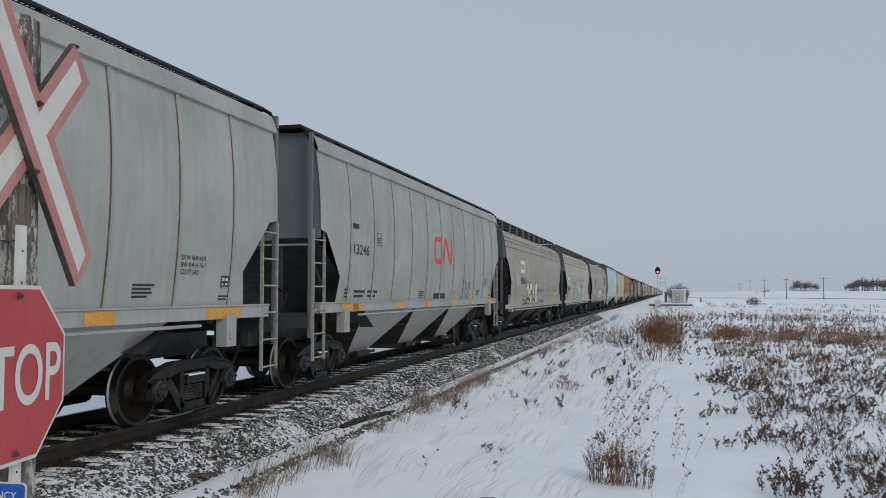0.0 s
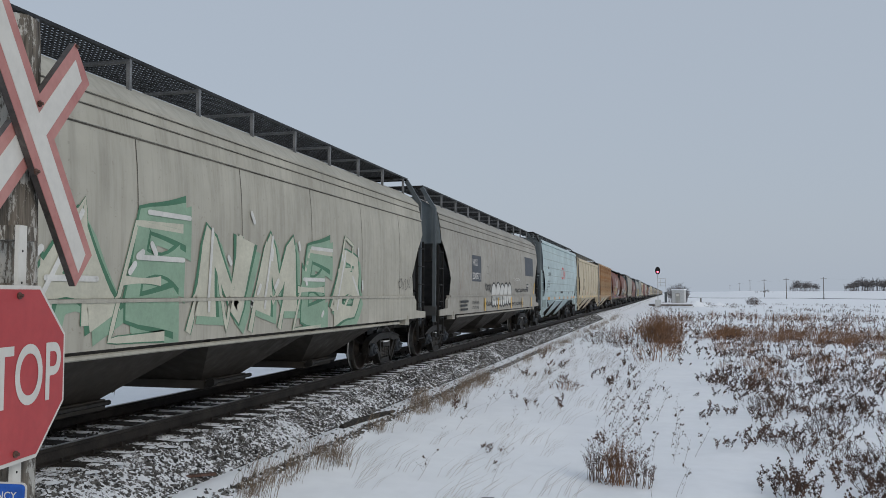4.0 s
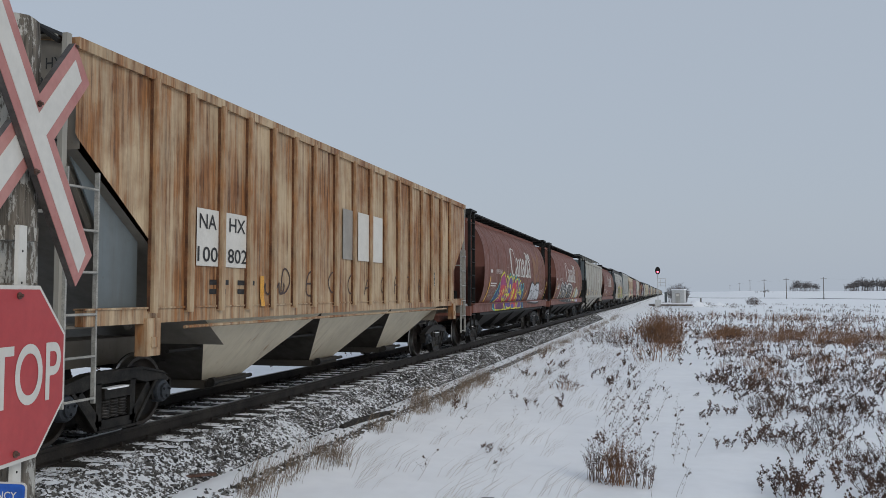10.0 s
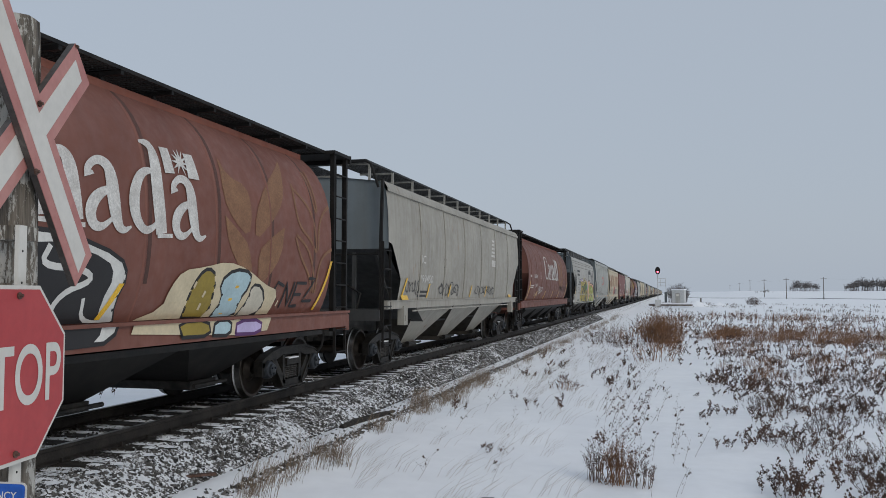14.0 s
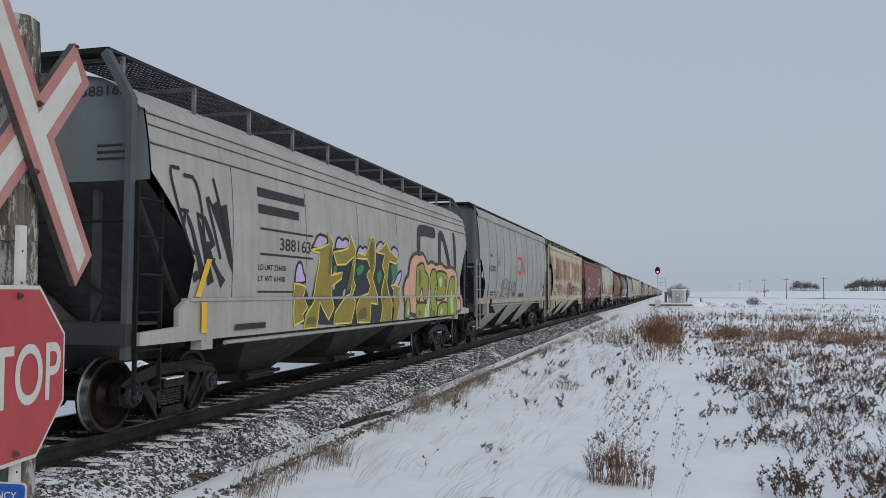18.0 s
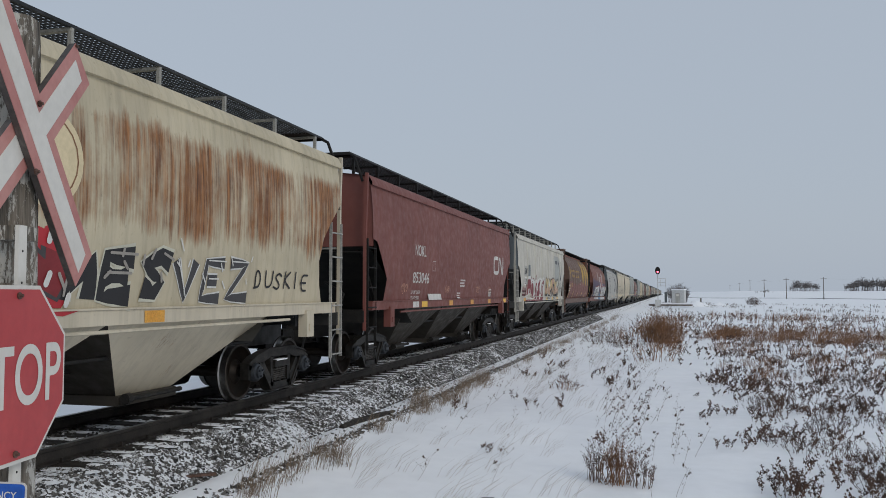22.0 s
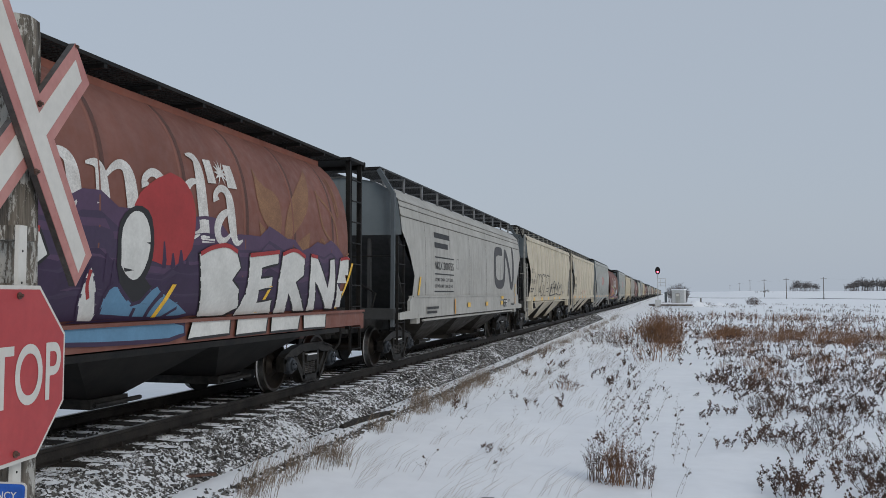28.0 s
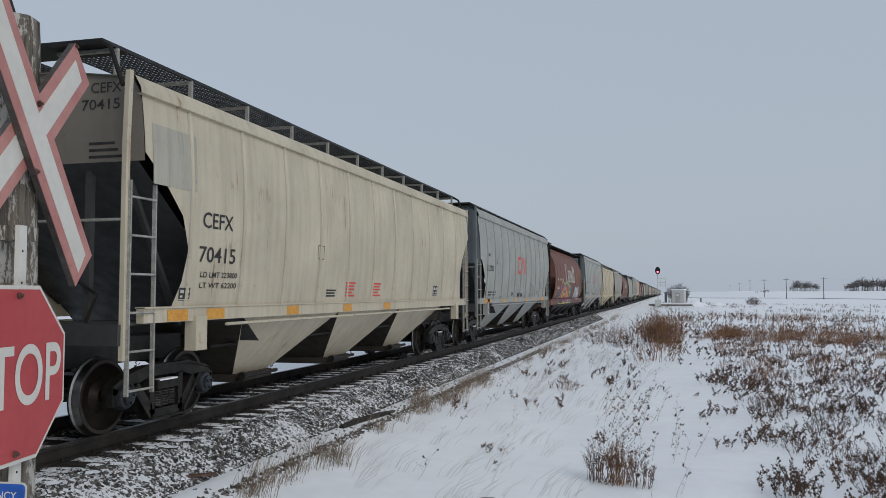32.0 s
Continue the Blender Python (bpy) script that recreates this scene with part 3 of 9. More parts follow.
    for z in (-0.01, -0.045):
        part("text_bar", Mesh().box(-0.08, 0.08, -0.0078, -0.007, z, z + 0.018), SIGN_WHITE, bl, "white line of small print", 0)


build_signs()

# ---- rolling stock ----
def curve_of(points):
    z = np.array([p[0] for p in points])
    x = np.array([p[1] for p in points])
    co = [float(c) for c in np.polyfit(z, x, len(points) - 1)]

    def value(q):
        r = 0.0
        for c in co:
            r = r * q + c
        return r
    return value


ROUND = curve_of([(1.4, 1.51), (2.2, 1.595), (3.0, 1.622), (4.3, 1.505)])
FLAT = curve_of([(1.3, 1.56), (2.2, 1.56), (3.1, 1.56), (4.45, 1.55)])
BULGE = curve_of([(1.1, 1.585), (1.9, 1.605), (2.7, 1.61), (3.9, 1.48)])


def BARREL(z):
    u = min(0.999, abs(z - 2.55) / 1.85)
    return 1.60 * (1 - u ** 2.5) ** 0.4


CUTS = {
    "angular": [(1.0, 0.95), (1.7, 1.08), (2.02, 1.15), (2.78, 0.42), (2.83, 0.16), (5.0, 0.16)],
    "curved": [(1.0, 0.75), (1.4, 0.82), (1.85, 1.06), (2.26, 1.15), (2.67, 0.99), (3.02, 0.62), (3.35, 0.2), (5.0, 0.2)],
    "bulge": [(1.0, 0.98), (1.6, 1.0), (2.13, 1.15), (2.74, 0.69), (3.15, 0.22), (5.0, 0.22)],
    "square": [(1.0, 1.43), (1.5, 1.43), (2.33, 1.43), (3.31, 0.16), (3.36, 0.12), (5.0, 0.12)],
}


CACHE = {}


def wheelset_mesh():
    if "wheelset" not in CACHE:
        half = [(0.0, 0.085), (0.60, 0.085), (0.655, 0.12), (0.66, 0.20), (0.665, 0.36), (0.655, 0.40), (0.648, 0.43), (0.648, 0.478), (0.66, 0.486), (0.676, 0.482)]
        tread = [(0.676, 0.482), (0.69, 0.458), (0.79, 0.452)]
        rim = [(0.79, 0.452), (0.797, 0.446), (0.797, 0.405), (0.792, 0.40)]
        out = [(0.792, 0.40), (0.765, 0.385), (0.735, 0.34), (0.72, 0.20), (0.775, 0.14), (0.80, 0.125), (0.80, 0.085), (0.92, 0.08), (1.09, 0.075)]
        mm = Mesh()
        for s in (1, -1):
            for pts, mi in ((half, 0), (tread, 1), (rim, 2), (out, 0)):
                mm.lathe([(s * a, r) for a, r in pts], "x", 36, mi=mi)
                del mm.f[-2:], mm.m[-2:]
        CACHE["wheelset"] = mm.data("wheelset", [WHEEL, TREAD, RIM], 30)
    return CACHE["wheelset"]


def side_frame_mesh():
    if "frame" not in CACHE:
        for x0 in (1.0, -1.0):
            m = Mesh()
            a, b = x0 - 0.075, x0 + 0.075
            sx = 0.075 if x0 > 0 else -0.075
            # arched top chord, columns round the spring window, diagonals, bottom chord and pedestals
            m.slab([(-1.10, 0.60), (-0.92, 0.70), (-0.46, 0.79), (0.46, 0.79), (0.92, 0.70), (1.10, 0.60), (1.10, 0.49), (0.74, 0.56), (0.38, 0.655), (-0.38, 0.655), (-0.74, 0.56), (-1.10, 0.49)], a, b)
            m.slab([(-1.02, 0.66), (-0.90, 0.715), (-0.46, 0.805), (0.46, 0.805), (0.90, 0.715), (1.02, 0.66), (0.90, 0.69), (0.46, 0.775), (-0.46, 0.775), (-0.90, 0.69)], *sorted((x0, x0 + sx * 1.35)))
            for s in (1, -1):
                m.slab([(s * 0.37, 0.67), (s * 0.35, 0.17), (s * 0.26, 0.17), (s * 0.27, 0.67)], a, b)
                m.slab([(s * 0.80, 0.60), (s * 0.60, 0.60), (s * 0.32, 0.30), (s * 0.30, 0.11), (s * 0.38, 0.12)], a, b)
                m.slab([(s * 0.80, 0.60), (s * 0.74, 0.60), (s * 0.36, 0.16), (s * 0.38, 0.12)], *sorted((x0, x0 + sx * 1.3)))
                m.slab([(s * 1.12, 0.60), (s * 1.12, 0.36), (s * 1.03, 0.36), (s * 1.00, 0.55)], a, b)
                m.slab([(s * 0.64, 0.60), (s * 0.73, 0.36), (s * 0.80, 0.36), (s * 0.80, 0.60)], a, b)
                m.lathe([(x0, 0.15), (x0 + sx * 1.2, 0.15), (x0 + sx * 1.6, 0.135), (x0 + sx * 1.8, 0.10), (x0 + sx * 2.2, 0.095), (x0 + sx * 2.3, 0.05)], "x", 18, (0, s * 0.889, 0.457), 1)
                for k in range(3):
                    t = 2.1 * k + 0.5
                    m.lathe([(x0 + sx * 2.2, 0.019), (x0 + sx * 2.6, 0.019)], "x", 6, (0, s * 0.889 + 0.06 * math.cos(t), 0.457 + 0.06 * math.sin(t)), 1)
            m.slab([(-0.38, 0.235), (0.38, 0.235), (0.32, 0.10), (-0.32, 0.10)], a, b)
            m.slab([(-0.38, 0.125), (0.38, 0.125), (0.32, 0.10), (-0.32, 0.10)], *sorted((x0, x0 + sx * 1.4)))
            m.slab([(-0.25, 0.60), (0.25, 0.60), (0.25, 0.48), (-0.25, 0.48)], a - 0.02, b + 0.03)
            m.slab([(-0.22, 0.605), (0.20, 0.605), (0.18, 0.585), (-0.20, 0.585)], *sorted((x0, x0 + sx * 1.5)), 2)
            CACHE["frame", x0] = m.data("side_frame", [STEEL, BEARING, SNOW], 30)
        CACHE["frame"] = True
        pts = []
        for k in range(7):
            z = 0.25 + k * 0.033
            pts += [(z, 0.062), (z + 0.011, 0.078), (z + 0.022, 0.062)]
        for x0 in (1.02, -1.02):
            m = Mesh()
            for y in (-0.15, 0.0, 0.15):
                m.lathe(pts, "z", 12, (x0, y, 0))
            CACHE["springs", x0] = m.data("spring_nest", SPRING, 30)
        m = Mesh().box(-0.95, 0.95, -0.2, 0.2, 0.45, 0.62).lathe([(0.60, 0.2), (0.72, 0.2)], "z", 14)
        for s in (1, -1):
            m.box(-0.7, 0.7, s * 0.42 - 0.05, s * 0.42 + 0.05, 0.33, 0.43)
            m.box(0.66, 0.80, s * 0.40 - 0.04, s * 0.40 + 0.04, 0.33, 0.62)
        CACHE["bolster"] = m.data("truck", STEEL, 30)
    return CACHE["frame"]




def add_truck(car, y):
    side_frame_mesh()
    t = part("truck", CACHE["bolster"], None, car, "cast steel two-axle truck")
    t.location = (0, y, 0)
    for x0 in (1.0, -1.0):
        part("side_frame", CACHE["frame", x0], None, t)
        part("spring_nest", CACHE["springs", x0 * 1.02], None, t)
    for s in (-1, 1):
        w = part("wheelset", wheelset_mesh(), None, t, "steel wheels with bright treads on an axle")
        w.location = (0, s * 0.889, 0.457)
    return t


def ladder_mesh(h0, h1, w, rungs, r=0.014):
    key = ("ladder", h0, h1, w, rungs)
    if key not in CACHE:
        m = Mesh()
        for y in (0, w):
            m.box(-0.025, 0.025, y - 0.012, y + 0.012, h0, h1)
        for k in range(rungs):
            z = h0 + 0.06 + (h1 - h0 - 0.25) * k / (rungs - 1)
            m.tube([(0.01, 0, z), (0.035, 0.02, z), (0.035, w - 0.02, z), (0.01, w, z)], r, 6)
        CACHE[key] = m
    return CACHE[key]


def coupler_mesh():
    if "coupler" not in CACHE:
        m = Mesh().box(-0.09, 0.09, -0.75, -0.05, 0.76, 0.94).box(-0.15, 0.15, -0.16, 0.14, 0.70, 1.0).box(0.02, 0.13, 0.12, 0.22, 0.72, 0.98).box(-0.2, 0.2, -1.0, -0.55, 0.68, 1.04)
        CACHE["coupler"] = m.data("coupler", STEEL, 0)
    return CACHE["coupler"]


class Side:
    """Lays flat things on the camera's side of a car body."""

    def __init__(self, prof, y0, low=0.0, high=9.0):
        self.prof, self.y0, self.low, self.high = prof, y0, low, high

    def cl(self, z):
        return min(self.high, max(self.low, z))

    def word(self, m, key, y, z, size, off=0.006, width=None, mi=0):
        vs, fs, w = WORDS[key]
        k = width / (w * size) if width else 0.92
        m.add([(self.prof(z + b * size) + off, self.y0 + y + a * size * k, z + b * size) for a, b in vs], fs, mi)

    def bar(self, m, y, z, w, h, off=0.006, mi=0, lean=0.0):
        n = max(1, int(h / 0.15))
        rows = [[(self.prof(self.cl(z + h * i / n)) + off, self.y0 + y + d + lean * i / n, self.cl(z + h * i / n)) for d in (0, w)] for i in range(n + 1)]
        m.grid(rows, mi, flip=True)

    def disc(self, m, e, z, r, off, mi=0):
        rings = [[(self.prof(self.cl(z + r * q * math.sin(t))) + off, self.y0 + e + r * q * math.cos(t), self.cl(z + r * q * math.sin(t))) for t in np.linspace(0, 2 * math.pi, 33)] for q in (0.02, 0.25, 0.5, 0.75, 1.0)]
        m.grid(rings, mi)

    def patch(self, m, pts, off=0.008, mi=0):
        """A painted field with a rounded outline, in rings round its middle."""
        pts = rounded_path(list(pts) + [pts[0]])[:-1]
        ce, cz = sum(p[0] for p in pts) / len(pts), sum(p[1] for p in pts) / len(pts)
        rings = [[(ce + (e - ce) * q, self.cl(cz + (z - cz) * q)) for e, z in pts + pts[:1]] for q in (0.02, 0.3, 0.6, 0.8, 1.0)]
        m.grid([[(self.prof(z) + off, self.y0 + e, z) for e, z in r] for r in rings], mi)

    def ribbon(self, m, pts, width, off=0.008, mi=0, flare=0.0):
        """A painted stroke along points (y, z)."""
        pts = [Vector(p) for p in pts]
        dense = []
        for a, b in zip(pts, pts[1:]):
            n = max(1, int((b - a).length / 0.12))
            dense += [a.lerp(b, i / n) for i in range(n)]
        dense.append(pts[-1])
        rows = []
        for i, p in enumerate(dense):
            d = dense[min(i + 1, len(dense) - 1)] - dense[max(i - 1, 0)]
            if d.length < 1e-6:
                d = Vector((1, 0))
            u = abs(2 * i / (len(dense) - 1) - 1)
            nrm = Vector((-d.y, d.x)).normalized() * width / 2 * (1 - flare + 2 * flare * u * u)
            rows.append([(self.prof(self.cl(q.y)) + off, self.y0 + q.x, self.cl(q.y)) for q in (p + nrm, p + nrm * 0.33, p - nrm * 0.33, p - nrm)])
        m.grid(rows, mi)
        # round ends
        for p in (pts[0], pts[-1]) if flare < 0.05 else ():
            ring = [p + Vector((math.cos(t), math.sin(t))) * width / 2 for t in np.linspace(0, 2 * math.pi, 9)[:-1]]
            m.add([(self.prof(self.cl(q.y)) + off, self.y0 + q.x, self.cl(q.y)) for q in ring + [p]], [(k, (k + 1) % 8, 8) for k in range(8)], mi)


def hopper_car(spec):
    """A covered hopper; y runs from the leading end (-) to the trailing end (+)."""
    L = spec["span"] + 1.4
    style = spec.get("style", "ribbed")
    prof = {"ribbed": ROUND, "panel": ROUND, "bulge": BULGE, "posts": FLAT}[style]
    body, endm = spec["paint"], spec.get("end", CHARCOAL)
    trim = spec.get("trim", endm)
    half, shift = spec["span"] / 2, spec["shift"]
    top = spec.get("eave", 4.22)
    chord = spec.get("chord", 0.28)
    cut = CUTS[spec.get("cut", {"bulge": "bulge", "posts": "square"}.get(style, "angular"))]
    cz, ce = [p[0] for p in cut], [p[1] for p in cut]
    zcut = next(z for z, e in cut if e <= 0.42)
    zs = 1.12 if style == "bulge" else 1.40
    car = empty("hopper_car", pose(TRACK_X, 0, 0), spec["label"], "hopper car", "train of grain cars")

    def edge(z):
        return float(np.interp(z, cz, ce))
    spec["reach"] = lambda z: half - edge(z)
    zz = sorted(set([zs + (top - zs) * k / 12 for k in range(13)] + [z for z in cz if zs < z < top]))
    for s in (1, -1):
        m = Mesh()
        rows = []
        for z in zz:
            h = half - edge(z)
            rows.append([(s * prof(z), y, z) for y in [-h, -half + 1.6] + [-half + 2 + (2 * half - 4) * k / 8 for k in range(9)] + [half - 1.6, h]])
        m.grid(rows, flip=(s > 0))
        part("side_sheet", m, body, car, smooth=40)
        m = Mesh()
        if style == "bulge":
            m.slab([(-half + 1.02, 1.65), (half - 1.02, 1.65), (half - 0.80, 1.52), (half - 0.80, 1.30), (half - 0.02, 1.26), (half - 0.02, 1.11), (0.02 - half, 1.11), (0.02 - half, 1.26), (0.80 - half, 1.30), (0.80 - half, 1.52)], *sorted((s * 1.54, s * 1.61)))
            m.box(*sorted((s * 1.50, s * 1.635)), -half + 1.02, half - 1.02, 1.61, 1.65)
            m.tube([(s * 1.56, -half + 2.0, 1.04), (s * 1.56, half - 2.0, 1.04)], 0.03)
        else:
            m.box(*sorted((s * 1.46, s * 1.56)), -half + 0.30, half - 0.30, 1.36, 1.54)
            m.box(*sorted((s * 1.44, s * 1.58)), -half + 0.30, half - 0.30, 1.53, 1.55)
            m.tube([(s * 1.55, -half + 2.2, 1.29), (s * 1.55, half - 2.2, 1.29)], 0.022)
        part("side_sill", m, spec.get("sillpaint", body), car, smooth=0)
        if style in ("ribbed", "panel"):
            m = Mesh()
            x = prof(top)
            sec = [(x - 0.01, top - 0.02), (x + 0.055, top - 0.01), (x + 0.05, top + 0.05), (x - 0.03, top + chord - 0.03), (x - 0.09, top + chord), (x - 0.14, top + chord - 0.03)]
            m.grid([[(s * a, y, b) for a, b in sec] for y in (-half + 0.12, half - 0.12)], flip=(s < 0))
            part("top_chord", m, body, car, smooth=25)
        if style == "ribbed" and spec.get("ribs"):
            n = spec["ribs"]
            rm = Mesh()
            rz = [1.55 + (top - 1.56) * k / 8 for k in range(9)]
            rm.grid([[(s * (prof(z) + o), yy, z) for yy, o in ((-0.03, -0.004), (-0.02, 0.026), (0.012, 0.026), (0.022, -0.004))] for z in rz], flip=(s > 0))
            # flat strip along the rib that paints its shadow on the sheet
            lm = Mesh()
            lm.grid([[(s * (prof(z) + 0.003), yy, z) for yy in (-0.055, -0.022)] for z in rz], flip=(s > 0))
            rm.add(lm.v, lm.f, 1)
            first, step = spec.get("rib_at", (1.05, 1.325))
            at = [shift - half + first + step * k for k in range(n)]
            at = [y for y in at if abs(y) < half - 0.4]
            if s > 0:
                rib = rm.data("rib", [body, spec.get("seam", RIBLINE)], 30)
                for y in at:
                    part("rib", rib, None, car).location = (0, y, 0)
            else:
                far = Mesh()
                for y in at:
                    far.add([(p[0], p[1] + y, p[2]) for p in rm.v], rm.f)
                part("far_side_ribs", far, body, car, "welded side ribs")
        if style == "posts":
            rm = Mesh()
            rm.slab([(-0.045, 1.48), (-0.045, 4.26), (0.045, 4.26), (0.045, 1.48)], *sorted((s * 1.555, s * 1.64)))
            # flange, wider to the right, coloured for rust and the post's shadow together
            lm = Mesh()
            lm.slab([(-0.06, 1.5), (-0.06, 4.24), (0.085, 4.24), (0.085, 1.5)], *sorted((s * 1.555, s * 1.592)))
            rm.add(lm.v, lm.f, 1)
            at = [shift - half + (0.80 + 0.77 * k if k < 7 else 6.39 + 0.918 * (k - 7)) for k in range(17)]
            if s > 0:
                me = rm.data("side_post", [body, RUST_SHADE], 0)
                for y in at:
                    part("side_post", me, None, car, "exterior post with a flange dark from rust and painted shade").location = (0, y, 0)
            else:
                far = Mesh()
                for y in at:
                    far.add([(p[0], p[1] + y, p[2]) for p in rm.v], rm.f)
                part("far_side_posts", far, body, car, "exterior side posts", 0)
            part("top_chord", Mesh().box(*sorted((s * 1.48, s * 1.60)), -half + 0.1, half - 0.1, 4.24, 4.36), body, car, smooth=0)
        if style == "panel":
            for z in (1.85, 2.25, 2.65, 3.05, 3.45, 3.85):
                m = Mesh()
                e = edge(z)
                m.grid([[(s * (prof(z + dz) + o), y, z + dz) for dz, o in ((-0.035, 0.002), (-0.026, 0.012), (0.0, 0.014), (0.012, 0.002))] for y in (-half + e, half - e)], flip=(s < 0))
                # thin grey strip under the lap, a seam shadow done in paint
                m.grid([[(s * (prof(z + dz) + 0.003), y, z + dz) for dz in (-0.044, -0.034)] for y in (-half + e, half - e)], 1, flip=(s < 0))
                part("panel_seam", m, [body, GREY], car, smooth=0)
        if style == "bulge":
            for z, w in ((3.50, 0.022), (3.72, 0.014), (3.86, 0.014)):
                m = Mesh()
                m.grid([[(s * (prof(z + dz) + o), y, z + dz) for dz, o in ((-0.006, 0.0), (0, 0.02), (w, 0.02), (w + 0.006, 0.0))] for y in (-half + 0.22, half - 0.22)], flip=(s < 0))
                # dark strip below the roof seam, painted as its shadow
                m.grid([[(s * (prof(z + dz) + 0.004), y, z + dz) for dz in (-0.010 - w * 0.6, -0.004)] for y in (-half + 0.22, half - 0.22)], 1, flip=(s < 0))
                part("roof_seam", m, [body, RIBLINE], car, smooth=0)
            for k in range(6):
                m = Mesh()
                rz = [1.66 + 1.83 * i / 6 for i in range(7)]
                m.grid([[(s * (prof(z) + 0.004), yy, z) for yy in (-0.008, 0.008)] for z in rz], flip=(s > 0))
                ob = part("weld_seam", m, RIBLINE, car)
                ob.location = (0, -half + 2.1 + (2 * half - 4.2) * k / 5, 0)
    # roof
    m = Mesh()
    xt = prof(top)
    if style == "bulge":
        sec = [(-xt, top), (-1.28, top + 0.20), (-0.95, top + 0.38), (-0.45, top + 0.48), (0, top + 0.50), (0.45, top + 0.48), (0.95, top + 0.38), (1.28, top + 0.20), (xt, top)]
    else:
        zr = top + chord - 0.02
        sec = [(-xt + 0.1, zr), (-0.6, zr + 0.10), (0, zr + 0.13), (0.6, zr + 0.10), (xt - 0.1, zr)]
    m.grid([[(a, y, b) for a, b in sec] for y in (-half + 0.14, half - 0.14)], flip=True)
    part("roof", m, body, car, smooth=40)
    zc = sec[len(sec) // 2][1]
    for k in range(5):
        y = -half + 1.6 + (2 * half - 3.2) * k / 4
        part("hatch", Mesh().box(-0.28, 0.28, y - 1.2, y + 1.2, zc - 0.02, zc + 0.07), body, car, smooth=0)
    # ends
    for s in (-1, 1):
        ye = s * (half - 0.2)
        zl = zcut - 0.1
        m = Mesh()
        ez = [zl + (top - zl) * k / 6 for k in range(7)]
        m.grid([[(a * (prof(z) - 0.01), ye, z) for a in (-1, -0.5, 0, 0.5, 1)] for z in ez], flip=(s > 0))
        rim = [(a * 0.99, ye, b) for a, b in sec]
        if style != "bulge":
            rim = [(-xt + 0.01, ye, top)] + rim + [(xt - 0.01, ye, top)]
        m.add(rim, [tuple(range(len(rim)))])
        # a taupe endpaint carries both dirt and painted shade
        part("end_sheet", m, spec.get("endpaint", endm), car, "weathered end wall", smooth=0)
        if s < 0:
            for text, x, z, cap, width in spec.get("endmarks", ()):
                vs, fs, w = WORDS[(text, 0.008)]
                m = Mesh().add([(x + a * width / w, ye - 0.006, z + b * cap / 0.72) for a, b in vs], fs)
                part("lettering", m, spec.get("endink", INK), car, smooth=0)
            for r in range(3 if spec.get("endmarks") else 0):
                part("stencil", Mesh().box(0.85, (1.2, 1.25, 1.3)[r], ye - 0.006, ye - 0.004, 3.46 - 0.08 * r, 3.49 - 0.08 * r), spec.get("endink", INK), car, smooth=0)
        # slope sheet, braces and sill take endm, which paints in the recess's shade
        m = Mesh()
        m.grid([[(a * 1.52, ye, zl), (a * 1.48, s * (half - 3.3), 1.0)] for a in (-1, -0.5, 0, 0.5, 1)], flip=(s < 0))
        part("slope_sheet", m, endm, car, "sloping end sheet, dark to stand for the recess's shade", smooth=0)
        if style == "posts":
            m = Mesh()
            out = [(s * (half - edge(z) - 0.02), z) for z in (1.5, 2.33, 3.31)]
            m.slab(out + [(s * (half - 0.70), 2.5), (s * (half - 0.75), 1.5)], 1.36, 1.38)
            part("shear_plate", m, SLATE, car, "grey plate beside the sloping end sheet", 0)
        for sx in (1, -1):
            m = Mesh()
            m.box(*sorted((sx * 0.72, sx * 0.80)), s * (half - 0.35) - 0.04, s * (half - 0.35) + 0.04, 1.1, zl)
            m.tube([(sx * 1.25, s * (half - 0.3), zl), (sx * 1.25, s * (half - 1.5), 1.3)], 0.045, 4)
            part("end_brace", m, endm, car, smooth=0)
            # corner post and ladder
            lm = spec.get("laddermat", LADDER)
            xp = 1.50
            m = Mesh()
            if style == "bulge":
                xh, zh = spec.get("boardx", (0.62, 1.14))[1], spec.get("boardz", 4.66) - 0.03
                rail = [(1.48, 0.95), (1.50, 3.98), (xh + 0.02, zh), (xh - 0.06, zh - 0.06), (1.42, 3.92), (1.40, 0.95)]
                m.add([(sx * a, s * half + o, b) for o in (-0.05, 0.05) for a, b in rail], [(0, 1, 4, 5), (1, 2, 3, 4), (6, 11, 10, 7), (7, 10, 9, 8), (0, 6, 7, 1), (1, 7, 8, 2), (5, 4, 10, 11), (4, 3, 9, 10), (2, 8, 9, 3), (0, 5, 11, 6)])
                part("corner_post", m, spec.get("postpaint", trim), car, smooth=0)
                m = Mesh()
            m.box(sx * xp - 0.03, sx * xp + 0.03, s * half - 0.035, s * half + 0.035, 0.95, zcut + 0.05)
            xa = xt - 0.02
            ztop = top + chord
            m.add([(sx * xp - 0.03, s * half - 0.035, zcut + 0.05), (sx * xp + 0.03, s * half - 0.035, zcut + 0.05), (sx * xa + 0.03, s * half - 0.035, ztop), (sx * xa - 0.03, s * half - 0.035, ztop),
                   (sx * xp - 0.03, s * half + 0.035, zcut + 0.05), (sx * xp + 0.03, s * half + 0.035, zcut + 0.05), (sx * xa + 0.03, s * half + 0.035, ztop), (sx * xa - 0.03, s * half + 0.035, ztop)],
                  [(3, 2, 1, 0), (4, 5, 6, 7), (0, 1, 5, 4), (1, 2, 6, 5), (3, 7, 6, 2), (0, 4, 7, 3)])
            if style != "bulge":
                part("corner_post", m, spec.get("postpaint", trim), car, smooth=0)
            lad = ladder_mesh(0.55, min(zcut + 0.05, 3.0), 0.48, 6).data("side_ladder", lm, 0)
